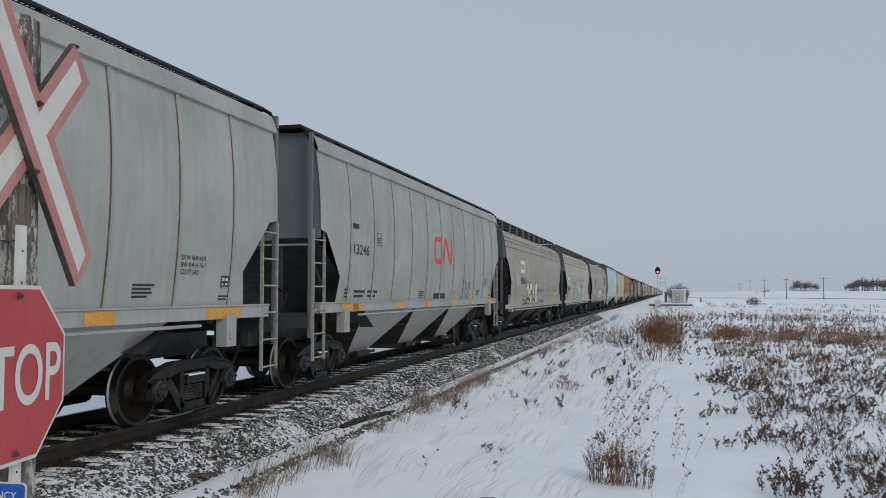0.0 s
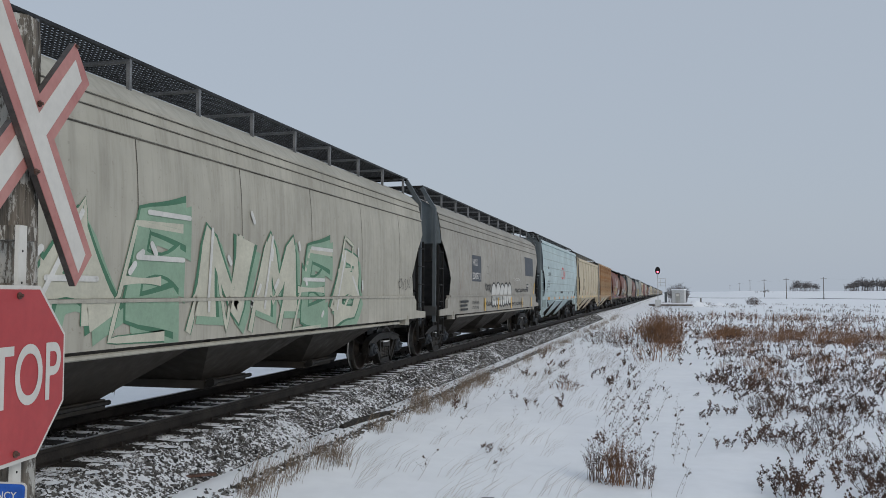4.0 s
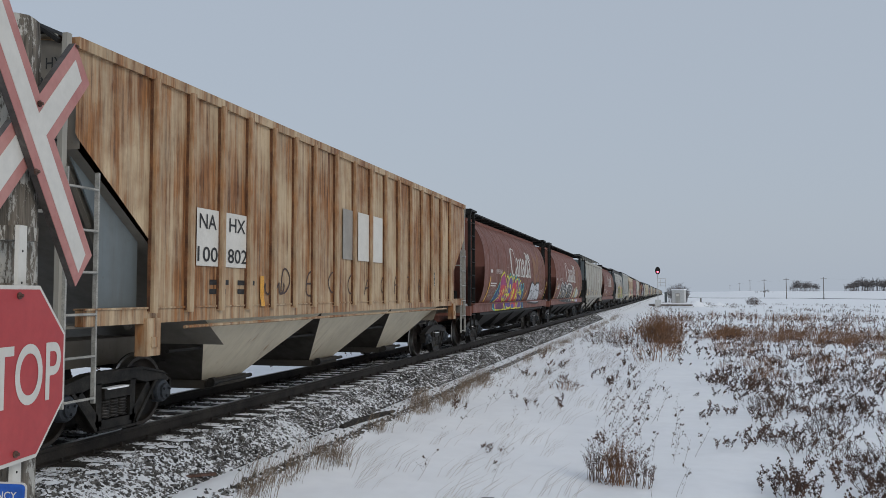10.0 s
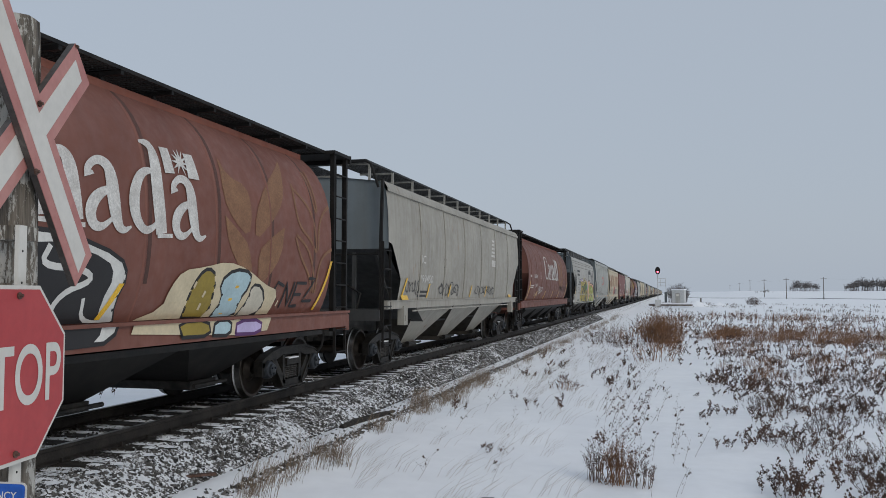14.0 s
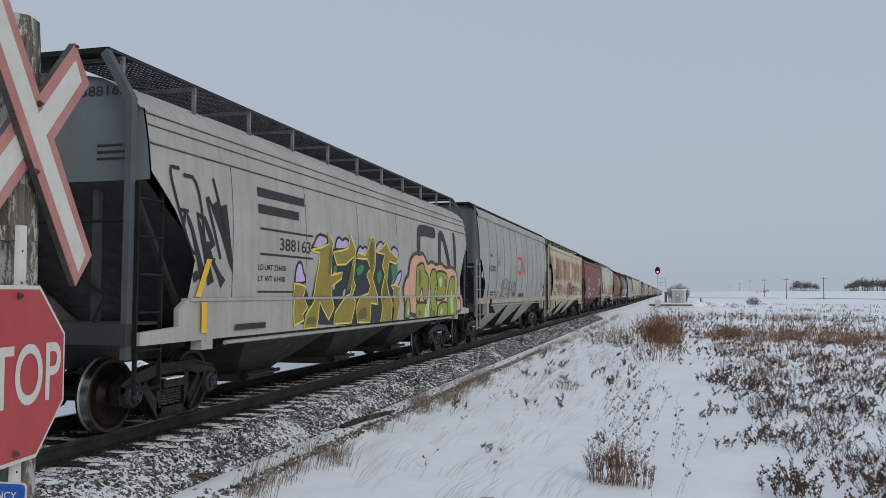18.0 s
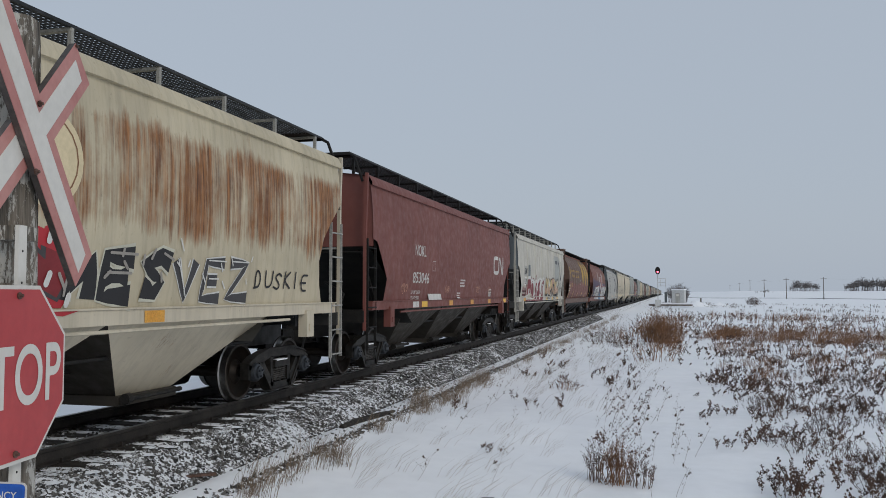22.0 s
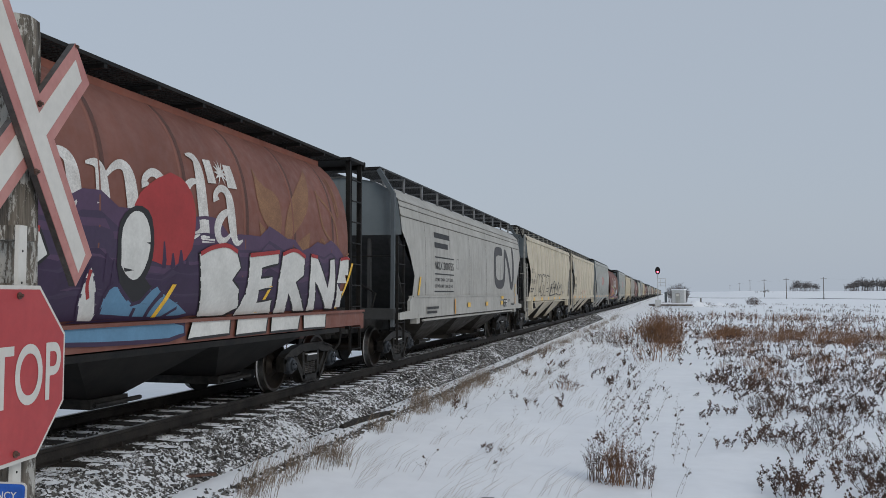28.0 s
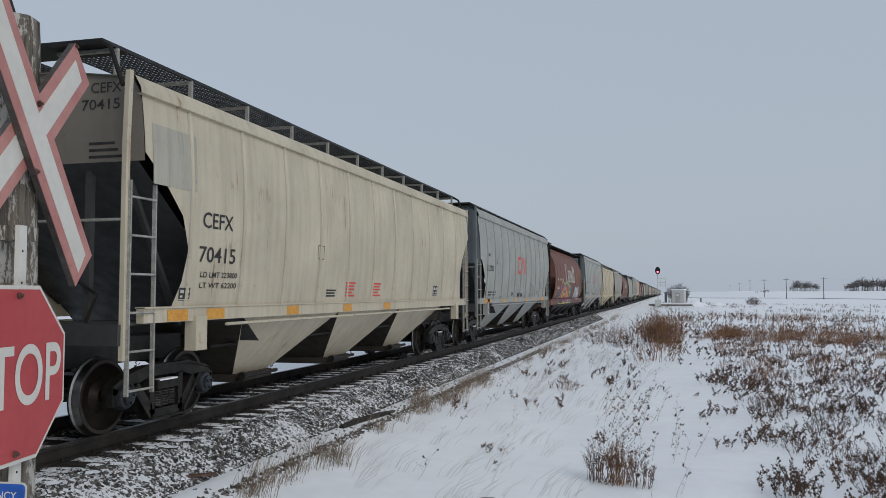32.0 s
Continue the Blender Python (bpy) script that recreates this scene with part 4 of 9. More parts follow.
            near = pose(1.545, s * half - (0.50 if s > 0 else -0.02), 0)
            part("side_ladder", lad, None, car, "steel side ladder").matrix_basis = near if sx > 0 else pose(-1.545, s * half + (0.50 if s < 0 else -0.02), 0, 0, 0, 180)
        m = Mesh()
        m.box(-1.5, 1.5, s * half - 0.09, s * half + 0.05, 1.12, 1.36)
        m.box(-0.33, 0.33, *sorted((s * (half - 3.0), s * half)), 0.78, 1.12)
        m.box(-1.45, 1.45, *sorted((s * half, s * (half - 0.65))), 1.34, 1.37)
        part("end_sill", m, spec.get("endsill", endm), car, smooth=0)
        part("hand_brake", Mesh().lathe([(-0.03, 0.28), (0.03, 0.28)], "y", 14, (-0.6, s * (half - 0.1), 2.0)).box(-0.65, -0.55, s * (half - 0.3) - 0.2, s * (half - 0.3) + 0.2, 1.95, 2.05), BLACK, car, smooth=30)
        m = Mesh()
        m.tube([(0.9, s * (half - 0.1), 1.3), (0.95, s * (half - 0.25), 1.7), (0.5, s * (half - 0.3), 1.95)], 0.025)
        part("brake_pipe", m, BLACK, car, smooth=30)
        part("cross_rail", Mesh().tube([(-1.45, s * half, 2.55), (1.45, s * half, 2.55)], 0.018), lm, car)
        part("jacking_pad", Mesh().box(1.44, 1.60, *sorted((s * (half - 1.35), s * (half - 1.62))), 0.98, 1.42).box(1.58, 1.62, *sorted((s * (half - 1.43), s * (half - 1.54))), 1.08, 1.2), spec.get("sillpaint", body), car, smooth=0)
        c = part("coupler", coupler_mesh(), None, car)
        c.matrix_basis = pose(0, s * (L / 2 - 0.07), 0, 0, 0, 0 if s > 0 else 180)
        part("end_ladder", ladder_mesh(1.1, top + 0.1, 0.4, 9).data("end_ladder", lm, 0), None, car).matrix_basis = pose(-1.0, s * (half - 0.1), 0, 0, 0, 90 if s > 0 else -90)
        part("air_hose", Mesh().tube([(0.35, s * (L / 2 - 0.35), 0.85), (0.38, s * (L / 2 - 0.15), 0.6), (0.3, s * L / 2, 0.42)], 0.025), BLACK, car)
    # hopper bottoms
    nb = spec.get("bays", 3)
    ztop = 1.12 if style == "bulge" else 1.36
    span = (2 * half - 5.6) / nb
    for k in range(nb):
        yc = -half + 2.8 + span * (k + 0.5)
        m = Mesh()
        a, b = span / 2 - 0.01, 0.60
        ring = [(1, -1), (1, 1), (-1, 1), (-1, -1)]
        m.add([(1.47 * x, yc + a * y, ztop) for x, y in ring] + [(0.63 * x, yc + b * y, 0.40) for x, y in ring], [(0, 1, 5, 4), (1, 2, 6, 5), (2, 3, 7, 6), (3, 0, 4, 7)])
        # cross faces get the dark slot: grime plus their shade, painted in
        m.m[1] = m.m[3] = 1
        h = part("hopper", m, [spec.get("hopperpaint", body), GRIME_SHADE], car, "tapering discharge hopper", smooth=30)
        g = part("outlet_gate", Mesh().box(-0.70, 0.70, yc - 0.64, yc + 0.64, 0.28, 0.405).box(0.66, 0.80, yc - 0.62, yc - 0.2, 0.30, 0.39), spec.get("gate", GRIME_SHADE), h, "grimy outlet gate", 0)
        part("gate_shaft", Mesh().tube([(0.86, yc - 0.7, 0.39), (0.86, yc + 0.5, 0.39)], 0.032).lathe([(-0.05, 0.07), (0.05, 0.07)], "y", 10, (0.86, yc - 0.68, 0.39)), STEEL, h, "gate drive shaft", 30)
    part("centre_sill", Mesh().box(-0.3, 0.3, -half + 2.5, half - 2.5, 0.72, 1.05), BLACK, car, smooth=0)
    part("brake_pipe", Mesh().tube([(1.05, -half + 2.6, 0.95), (1.05, half - 2.6, 0.95)], 0.03), BLACK, car)
    # running boards
    zb, gap = spec.get("boardz", 4.66), 0.075
    lo, hi = spec.get("boardx", (0.30, 1.14))
    for sx in (1, -1):
        m = Mesh()
        x0, x1 = sorted((sx * lo, sx * hi))
        bars = int((hi - lo) / 0.068)
        for i in range(bars + 1):
            x = x0 + (x1 - x0) * i / bars
            m.box(x - 0.004, x + 0.004, -half, half, zb - 0.023, zb)
        for i in range(int(2 * half / gap)):
            y = -half + gap * i
            m.box(x0, x1, y - 0.008, y + 0.008, zb - 0.016, zb - 0.006)
        m.box(*sorted((sx * (hi - 0.012), sx * (hi + 0.012))), -half, half, zb - 0.032, zb + 0.005)
        part("running_board", m, GALV, car, "open steel grating walkway", 0)
        zr = zc - 0.2 if style != "bulge" else top + 0.26
        bm = Mesh().box(*sorted((sx * (hi - 0.04), sx * (hi + 0.01))), -0.022, 0.022, zr, zb - 0.02).box(*sorted((sx * lo, sx * hi)), -0.03, 0.03, zb - 0.07, zb - 0.03)
        if sx > 0:
            me = bm.data("board_bracket", spec.get("bracket", GALV), 0)
            for i in range(11):
                part("board_bracket", me, None, car).location = (0, -half + 0.3 + (2 * half - 0.6) * i / 10, 0)
    for s in (1, -1):
        m = Mesh().slab([(s * (half - 0.58), zb - 0.025), (s * (half - 0.58), zb - 0.003), (s * (half + 0.02), zb), (s * (half + 0.02), zb - 0.06), (s * (half - 0.02), zb - 0.06), (s * (half - 0.02), zb - 0.025)], -hi, hi)
        for sx in (1, -1) if style != "bulge" else ():
            m.tube([(sx * hi, s * half, zb - 0.03), (sx * (hi + 0.12), s * half, zb - 0.10), (sx * min(hi + 0.30, xt), s * half, top + (0.05 if style != "bulge" else 0.3))], 0.03)
        part("end_platform", m, spec.get("platform", BLACK), car, smooth=0)
    for s in (-1, 1):
        add_truck(car, s * (half - 1.53))
    decorate(car, spec, prof, shift - half)
    return car


def barrel_car(spec):
    """A cylindrical grain hopper with open end cages."""
    L = spec["span"] + 1.4
    body, endm = spec["paint"], BLACK
    half = spec["span"] / 2
    yb = half - 1.25
    spec["reach"] = lambda z: yb if z > 1.38 else half
    car = empty("hopper_car", pose(TRACK_X, 0, 0), spec["label"], "hopper car", "train of grain cars")
    zz = [1.36 + (4.13 - 1.36) * k / 18 for k in range(19)]
    for s in (1, -1):
        m = Mesh()
        m.grid([[(s * BARREL(z), y, z) for z in zz] for y in np.linspace(-yb, yb, 9)], flip=(s < 0))
        part("side_sheet", m, body, car, smooth=60)
        for k in range(9):
            m = Mesh()
            m.grid([[(s * (BARREL(z) + o), yy, z) for yy, o in ((-0.03, 0), (-0.012, 0.012), (0.012, 0.012), (0.03, 0))] for z in zz], flip=(s > 0))
            m.grid([[(s * (BARREL(z) + 0.003), yy, z) for yy in (0.035, 0.11)] for z in zz[3:]], 1, flip=(s > 0))
            ob = part("weld_hoop", m, [body, HOOP_DIRT], car, "weld hoop with a dark streak of dirt")
            ob.location = (0, -yb + 0.8 + (2 * yb - 1.6) * k / 8, 0)
        m = Mesh().box(*sorted((s * 1.34, s * 1.47)), -half + 0.1, half - 0.1, 1.08, 1.37).box(*sorted((s * 1.28, s * 1.52)), -half + 0.1, half - 0.1, 1.34, 1.38)
        part("side_sill", m, spec.get("sillpaint", body), car, smooth=0)
        part("sill_rail", Mesh().box(*sorted((s * 1.34, s * 1.44)), -yb, yb, 0.98, 1.06), BLACK, car, smooth=0)
        part("top_trough", Mesh().box(*sorted((s * 0.30, s * 0.98)), -yb, yb, 4.06, 4.24), spec.get("trough", RED_ORANGE), car, smooth=0)
    m = Mesh().grid([[(a, y, b) for a, b in ((-1.0, 4.12), (-0.5, 4.27), (0, 4.30), (0.5, 4.27), (1.0, 4.12))] for y in (-yb, yb)], flip=True)
    part("roof", m, body, car, smooth=40)
    for s in (-1, 1):
        m = Mesh()
        ye = s * (yb - 0.02)
        m.grid([[(a * BARREL(z), ye, z) for a in np.linspace(-1, 1, 9)] for z in [2.6] + [z for z in zz if z > 2.65]], flip=(s > 0))
        m.add([(-BARREL(2.6), ye, 2.6), (BARREL(2.6), ye, 2.6), (1.2, s * (yb - 1.6), 1.0), (-1.2, s * (yb - 1.6), 1.0)], [(0, 1, 2, 3)])
        part("end_sheet", m, spec.get("endpaint", body), car, "dished end plate", smooth=0)
        # centre sill, platform
        m = Mesh().box(-1.42, 1.42, s * half - 0.1, s * half + 0.1, 1.0, 1.3)
        m.box(-0.35, 0.35, *sorted((s * (half - 4), s * half)), 0.8, 1.15)
        m.box(-1.4, 1.4, *sorted((s * half, s * (half - 1.6))), 1.24, 1.27)
        part("end_sill", m, spec.get("sillpaint", body), car, smooth=0)
        part("platform_snow", Mesh().box(-1.0, 1.1, *sorted((s * (half - 0.25), s * (half - 1.3))), 1.27, 1.36), SNOW, car, "snow lying on the end platform", 0)
        m = Mesh()
        for x in (-0.55, 0.55):
            m.tube([(x, s * (yb - 0.1), 4.0), (x, s * (half - 0.2), 1.3)], 0.05, 4)
            m.box(x - 0.05, x + 0.05, s * (yb + 0.2) - 0.04, s * (yb + 0.2) + 0.04, 1.25, 4.1)
        part("end_brace", m, spec.get("endpaint", body), car, smooth=0)
        for sx in (1, -1):
            for yy, nm in ((half - 0.02, 0), (half - 0.62, 1)):
                part("cage_post", Mesh().box(sx * 1.36 - 0.045, sx * 1.36 + 0.045, s * yy - 0.035, s * yy + 0.035, 1.0, 4.34), spec.get("cage", BLACK), car, smooth=0)
            part("side_ladder", ladder_mesh(0.55, 4.15, 0.52, 9).data("side_ladder", spec.get("cage", BLACK), 0), None, car, "black steel ladder").matrix_basis = pose(sx * 1.39, s * (half - 0.06) - (0.52 if s > 0 else 0), 0) if sx > 0 else pose(sx * 1.39, s * (half - 0.06) + (0.52 if s < 0 else 0), 0, 0, 0, 180)
        m = Mesh().box(-1.45, 1.45, *sorted((s * (half + 0.08), s * (half - 0.75))), 4.33, 4.39).box(-1.45, 1.45, s * (half + 0.06) - 0.03, s * (half + 0.06) + 0.03, 4.25, 4.40)
        part("end_platform", m, spec.get("cage", BLACK), car, smooth=0)
        c = part("coupler", coupler_mesh(), None, car)
        c.matrix_basis = pose(0, s * (L / 2 - 0.07), 0, 0, 0, 0 if s > 0 else 180)
        part("air_tank", Mesh().lathe([(-0.5, 0.2), (0.5, 0.2)], "x", 12, (0.2, s * (half - 0.9), 1.60)), BLACK, car, smooth=30)
        part("hand_brake", Mesh().lathe([(-0.03, 0.28), (0.03, 0.28)], "y", 14, (-0.6, s * (half - 0.1), 2.2)), BLACK, car, smooth=30)
    for sx in (1, -1):
        m = Mesh()
        x0, x1 = sorted((sx * 0.62, sx * 1.24))
        for i in range(6):
            x = x0 + (x1 - x0) * i / 5
            m.box(x - 0.008, x + 0.008, -half + 0.7, half - 0.7, 4.345, 4.39)
        for i in range(int(2 * half / 0.085)):
            y = -half + 0.7 + 0.085 * i
            if y < half - 0.7:
                m.box(x0, x1, y - 0.014, y + 0.014, 4.35, 4.375)
        part("running_board", m, BLACK, car, "black open grating walkway", 0)
        me = Mesh().box(*sorted((sx * 0.5, sx * 1.24)), -0.03, 0.03, 4.29, 4.345).box(sx * 0.95 - 0.02, sx * 0.95 + 0.02, -0.03, 0.03, 4.2, 4.3).data("board_bracket", BLACK, 0)
        for i in range(14 if sx > 0 else 0):
            part("board_bracket", me, None, car).location = (0, -yb + 0.3 + (2 * yb - 0.6) * i / 13, 0)
    nb = 4
    span = (2 * half - 5.0) / nb
    for k in range(nb):
        yc = -half + 2.5 + span * (k + 0.5)
        m = Mesh()
        a, b = span / 2 - 0.02, 0.30
        ring = [(1, -1), (1, 1), (-1, 1), (-1, -1)]
        m.add([(1.34 * x, yc + a * y, 1.02) for x, y in ring] + [(0.6 * x, yc + b * y, 0.40) for x, y in ring], [(0, 1, 5, 4), (1, 2, 6, 5), (2, 3, 7, 6), (3, 0, 4, 7)])
        h = part("hopper", m, spec.get("hopperpaint", BLACK), car, "black discharge hopper", smooth=0)
        part("outlet_gate", Mesh().box(-0.68, 0.68, yc - 0.36, yc + 0.36, 0.30, 0.42).tube([(0.8, yc - 0.45, 0.37), (0.8, yc + 0.45, 0.37)], 0.03), STEEL, h, "grimy outlet gate", 0)
    for s in (-1, 1):
        add_truck(car, s * (half - 1.72))
    decorate(car, spec, BARREL, spec["shift"] - half)
    return car


GLYPHS = {
    "J": [[(0.2, 1), (1, 1)], [(0.7, 1), (0.7, 0.2), (0.4, 0), (0.1, 0.15)]],
    "A": [[(0, 0), (0.5, 1), (1, 0)], [(0.2, 0.35), (0.8, 0.35)]], "B": [[(0, 0), (0, 1), (0.8, 0.9), (0.7, 0.55), (0, 0.5)], [(0.7, 0.55), (1, 0.25), (0.8, 0), (0, 0)]],
    "C": [[(1, 0.85), (0.5, 1), (0, 0.6), (0, 0.35), (0.5, 0), (1, 0.15)]], "D": [[(0, 0), (0, 1), (0.6, 0.95), (1, 0.5), (0.6, 0.05), (0, 0)]],
    "E": [[(1, 1), (0, 1), (0, 0), (1, 0)], [(0, 0.5), (0.8, 0.5)]], "K": [[(0, 0), (0, 1)], [(1, 1), (0.1, 0.5), (1, 0)]], "N": [[(0, 0), (0, 1), (1, 0), (1, 1)]],
    "O": [[(0.5, 1), (0.05, 0.7), (0.05, 0.3), (0.5, 0), (0.95, 0.3), (0.95, 0.7), (0.5, 1)]], "R": [[(0, 0), (0, 1), (0.8, 0.95), (0.85, 0.6), (0, 0.5)], [(0.3, 0.5), (1, 0)]],
    "S": [[(1, 0.85), (0.5, 1), (0.05, 0.75), (0.9, 0.3), (0.5, 0), (0, 0.15)]], "T": [[(0, 1), (1, 1)], [(0.5, 1), (0.5, 0)]], "M": [[(0, 0), (0.1, 1), (0.5, 0.3), (0.9, 1), (1, 0)]],
    "U": [[(0, 1), (0, 0.2), (0.5, 0), (1, 0.2), (1, 1)]], "I": [[(0.5, 0), (0.5, 1)]], "P": [[(0, 0), (0, 1), (0.9, 0.9), (0.9, 0.6), (0, 0.45)]], "Z": [[(0, 1), (1, 1), (0, 0), (1, 0)]],
    "Q": [[(0.1, 0), (0.05, 0.75), (0.5, 1), (0.95, 0.75), (0.9, 0)]], "V": [[(0, 1), (0.5, 0), (1, 1)]], "L": [[(0, 1), (0, 0), (1, 0)]], "G": [[(1, 0.85), (0.5, 1), (0, 0.6), (0, 0.35), (0.5, 0), (1, 0.2), (1, 0.5), (0.6, 0.5)]], "Y": [[(0, 1), (0.5, 0.5), (1, 1)], [(0.5, 0.5), (0.5, 0)]], "W": [[(0, 1), (0.25, 0), (0.5, 0.7), (0.75, 0), (1, 1)]],
}


class Coat:
    """Paint on a car's side, piece by piece."""

    def __init__(self):
        self.pieces, self.layer, self.deep = [], 0.0, 0.005
        self.begin("painted_shape")

    def begin(self, name):
        self.mats, self.mesh = [], Mesh()
        self.pieces.append((name, self.mesh, self.mats))

    def mi(self, mat):
        if mat not in self.mats:
            self.mats.append(mat)
        return self.mats.index(mat)

    def next(self):
        self.deep += 0.0003
        return self.deep

    def off(self, base):
        self.layer += 0.00025
        return base + self.layer % 0.003


def rounded_path(pts, times=2):
    for _ in range(times):
        out = [pts[0]]
        for a, b in zip(pts, pts[1:]):
            out += [(a[0] * 0.75 + b[0] * 0.25, a[1] * 0.75 + b[1] * 0.25), (a[0] * 0.25 + b[0] * 0.75, a[1] * 0.25 + b[1] * 0.75)]
        pts = out + [pts[-1]]
    return pts


def letters(coat, side, text, e0, e1, z0, z1, fill, line, width=0.5, slant=0.0, shine=None, back=None, seed=1, wob=0.05, soft=True, flare=0.0, shadow=None, low=None):
    """Sprayed letters: a wide outline, a fill and thin highlights."""
    rng = random.Random(seed)
    n = len(text)
    cell = (e1 - e0) / n
    fat = min(cell, z1 - z0) * 0.30 * width / 0.5
    strokes = []
    for i, ch in enumerate(text):
        lift = rng.uniform(-wob, wob)
        for st in GLYPHS[ch]:
            pts = []
            for u, v in st:
                e = e0 + cell * (i + 0.5 + (u - 0.5) * 0.66 + rng.uniform(-wob, wob)) + slant * (v - 0.5) * (z1 - z0)
                pts.append((e, z0 + fat * 0.6 + (z1 - z0 - fat * 1.2) * (v * 0.94 + 0.03 + lift)))
            strokes.append((i, rounded_path(pts) if soft else pts))
    if back is not None:
        coat.begin("graffiti_background")
        for i, pts in strokes:
            side.ribbon(coat.mesh, pts, fat * 2.0, coat.off(0.004), coat.mi(back))
    for i in range(n):
        coat.begin("graffiti_letter")
        mine = [pts for k, pts in strokes if k == i]
        for q, pts in enumerate(mine if shadow is not None else ()):
            side.ribbon(coat.mesh, [(a + fat * 0.32, b - fat * 0.30) for a, b in pts], fat * 1.30, 0.0084 + 0.0016 * i + 0.0002 * q, coat.mi(shadow), flare)
        for q, pts in enumerate(mine):
            side.ribbon(coat.mesh, pts, fat * 1.32, 0.009 + 0.0016 * i + 0.0002 * q, coat.mi(line), flare)
        for q, pts in enumerate(mine):
            side.ribbon(coat.mesh, pts, fat, 0.0097 + 0.0016 * i + 0.0002 * q, coat.mi(fill[i % len(fill)]), flare)
            if low is not None:
                bottom = [(a, b) for a, b in pts if b < z0 + (z1 - z0) * 0.45]
                if len(bottom) > 2 and all(abs(p[0] - q2[0]) < fat * 1.5 for p, q2 in zip(bottom, bottom[1:])):
                    side.ribbon(coat.mesh, bottom, fat * 0.86, 0.0099 + 0.0016 * i + 0.0002 * q, coat.mi(low), 0.0)
        if shine is not None:
            for pts in mine:
                q = [(a + fat * 0.18, b + fat * 0.2) for a, b in pts[:2]]
                side.ribbon(coat.mesh, q, fat * 0.16, coat.off(0.0215), coat.mi(shine))
            for _ in range(3):
                e, z = e0 + cell * (i + rng.random()), z0 + (z1 - z0) * rng.random()
                side.ribbon(coat.mesh, [(e, z), (e + rng.uniform(-0.1, 0.1), z + rng.uniform(0.05, 0.15))], fat * 0.2, coat.off(0.0215), coat.mi(shine))


def scribble(coat, side, e0, e1, z0, z1, mat, turns=6, width=0.03, seed=1):
    """A quick hand-drawn tag."""
    coat.begin("graffiti_scrawl")
    rng = random.Random(seed)
    pts = []
    n = turns * 5
    for k in range(n):
        u = k / (n - 1)
        pts.append((e0 + (e1 - e0) * min(1, max(0, u + 0.09 * math.sin(k * 2.2) + rng.uniform(-0.03, 0.03))), (z0 + z1) / 2 + (z1 - z0) * 0.5 * math.sin(k * 1.55 + rng.uniform(-0.5, 0.5)) * rng.uniform(0.5, 1.0)))
    side.ribbon(coat.mesh, rounded_path(pts), width, coat.off(0.016), coat.mi(mat))


def emblem(coat, side, e0, e1, z0, z1, mat, width):
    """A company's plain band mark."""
    coat.begin("emblem")
    path = [(0.42, 0.93), (0.10, 0.93), (0.03, 0.85), (0.03, 0.15), (0.10, 0.07), (0.42, 0.07), (0.52, 0.17), (0.54, 0.84), (0.60, 0.93), (0.67, 0.86), (0.87, 0.12), (0.93, 0.06), (0.97, 0.15), (0.97, 0.95)]
    side.ribbon(coat.mesh, rounded_path([(e0 + (e1 - e0) * u, z0 + (z1 - z0) * v) for u, v in path], 1), width, 0.007, coat.mi(mat))
    coat.begin("painted_shape")


def soften(pts, times=2):
    """Rounds the corners of a line of points of any size."""
    for _ in range(times):
        out = [pts[0]]
        for a, b in zip(pts, pts[1:]):
            out += [tuple(p * 0.75 + q * 0.25 for p, q in zip(a, b)), tuple(p * 0.25 + q * 0.75 for p, q in zip(a, b))]
        pts = out + [pts[-1]]
    return pts


def fill(coat, side, pts, mat, line=None, width=0.06, soft=1):
    """A painted field of any outline, laid on the curved side, with a sprayed edge."""
    ring = soften(list(pts) + [pts[0]], soft)[:-1]
    bm = bmesh.new()
    bm.faces.new([bm.verts.new((e, z, 0)) for e, z in ring])
    low, high = min(z for _, z in ring), max(z for _, z in ring)
    bmesh.ops.triangulate(bm, faces=bm.faces)
    for level, under in ((side.low, True), (side.high, False)):
        if low < level < high or (under and high <= level) or (not under and low >= level):
            bmesh.ops.bisect_plane(bm, geom=bm.verts[:] + bm.edges[:] + bm.faces[:], plane_co=(0, level, 0), plane_no=(0, 1, 0), clear_inner=under, clear_outer=not under)
    for k in range(1, 20):
        if low < 1.0 + 0.15 * k < high:
            bmesh.ops.bisect_plane(bm, geom=bm.verts[:] + bm.edges[:] + bm.faces[:], plane_co=(0, 1.0 + 0.15 * k, 0), plane_no=(0, 1, 0))
    bm.verts.index_update()
    off = coat.next()
    coat.mesh.add([(side.prof(v.co.y) + off, side.y0 + v.co.x, v.co.y) for v in bm.verts], [tuple(v.index for v in f.verts) for f in bm.faces], coat.mi(mat))
    bm.free()
    if line is not None:
        stroke(coat, side, [(e, z, width) for e, z in ring + ring[:2]], line, 0)


def stroke(coat, side, pts, mat, soft=2):
    """A painted line along points (y, z, width)."""
    pts = [Vector(q) for q in soften(list(pts), soft)]
    dense = []
    for a, b in zip(pts, pts[1:]):
        n = max(1, int((b.xy - a.xy).length / 0.12))
        dense += [a.lerp(b, i / n) for i in range(n)]
    dense.append(pts[-1])
    off = coat.next()
    rows = []
    for i, q in enumerate(dense):
        d = (dense[min(i + 1, len(dense) - 1)] - dense[max(i - 1, 0)]).xy
        nrm = Vector((-d.y, d.x)).normalized() * q.z / 2 if d.length > 1e-6 else Vector((0, q.z / 2))
        rows.append([(side.prof(side.cl(r.y)) + off, side.y0 + r.x, side.cl(r.y)) for r in (q.xy + nrm, q.xy + nrm * 0.33, q.xy - nrm * 0.33, q.xy - nrm)])
    coat.mesh.grid(rows, coat.mi(mat))


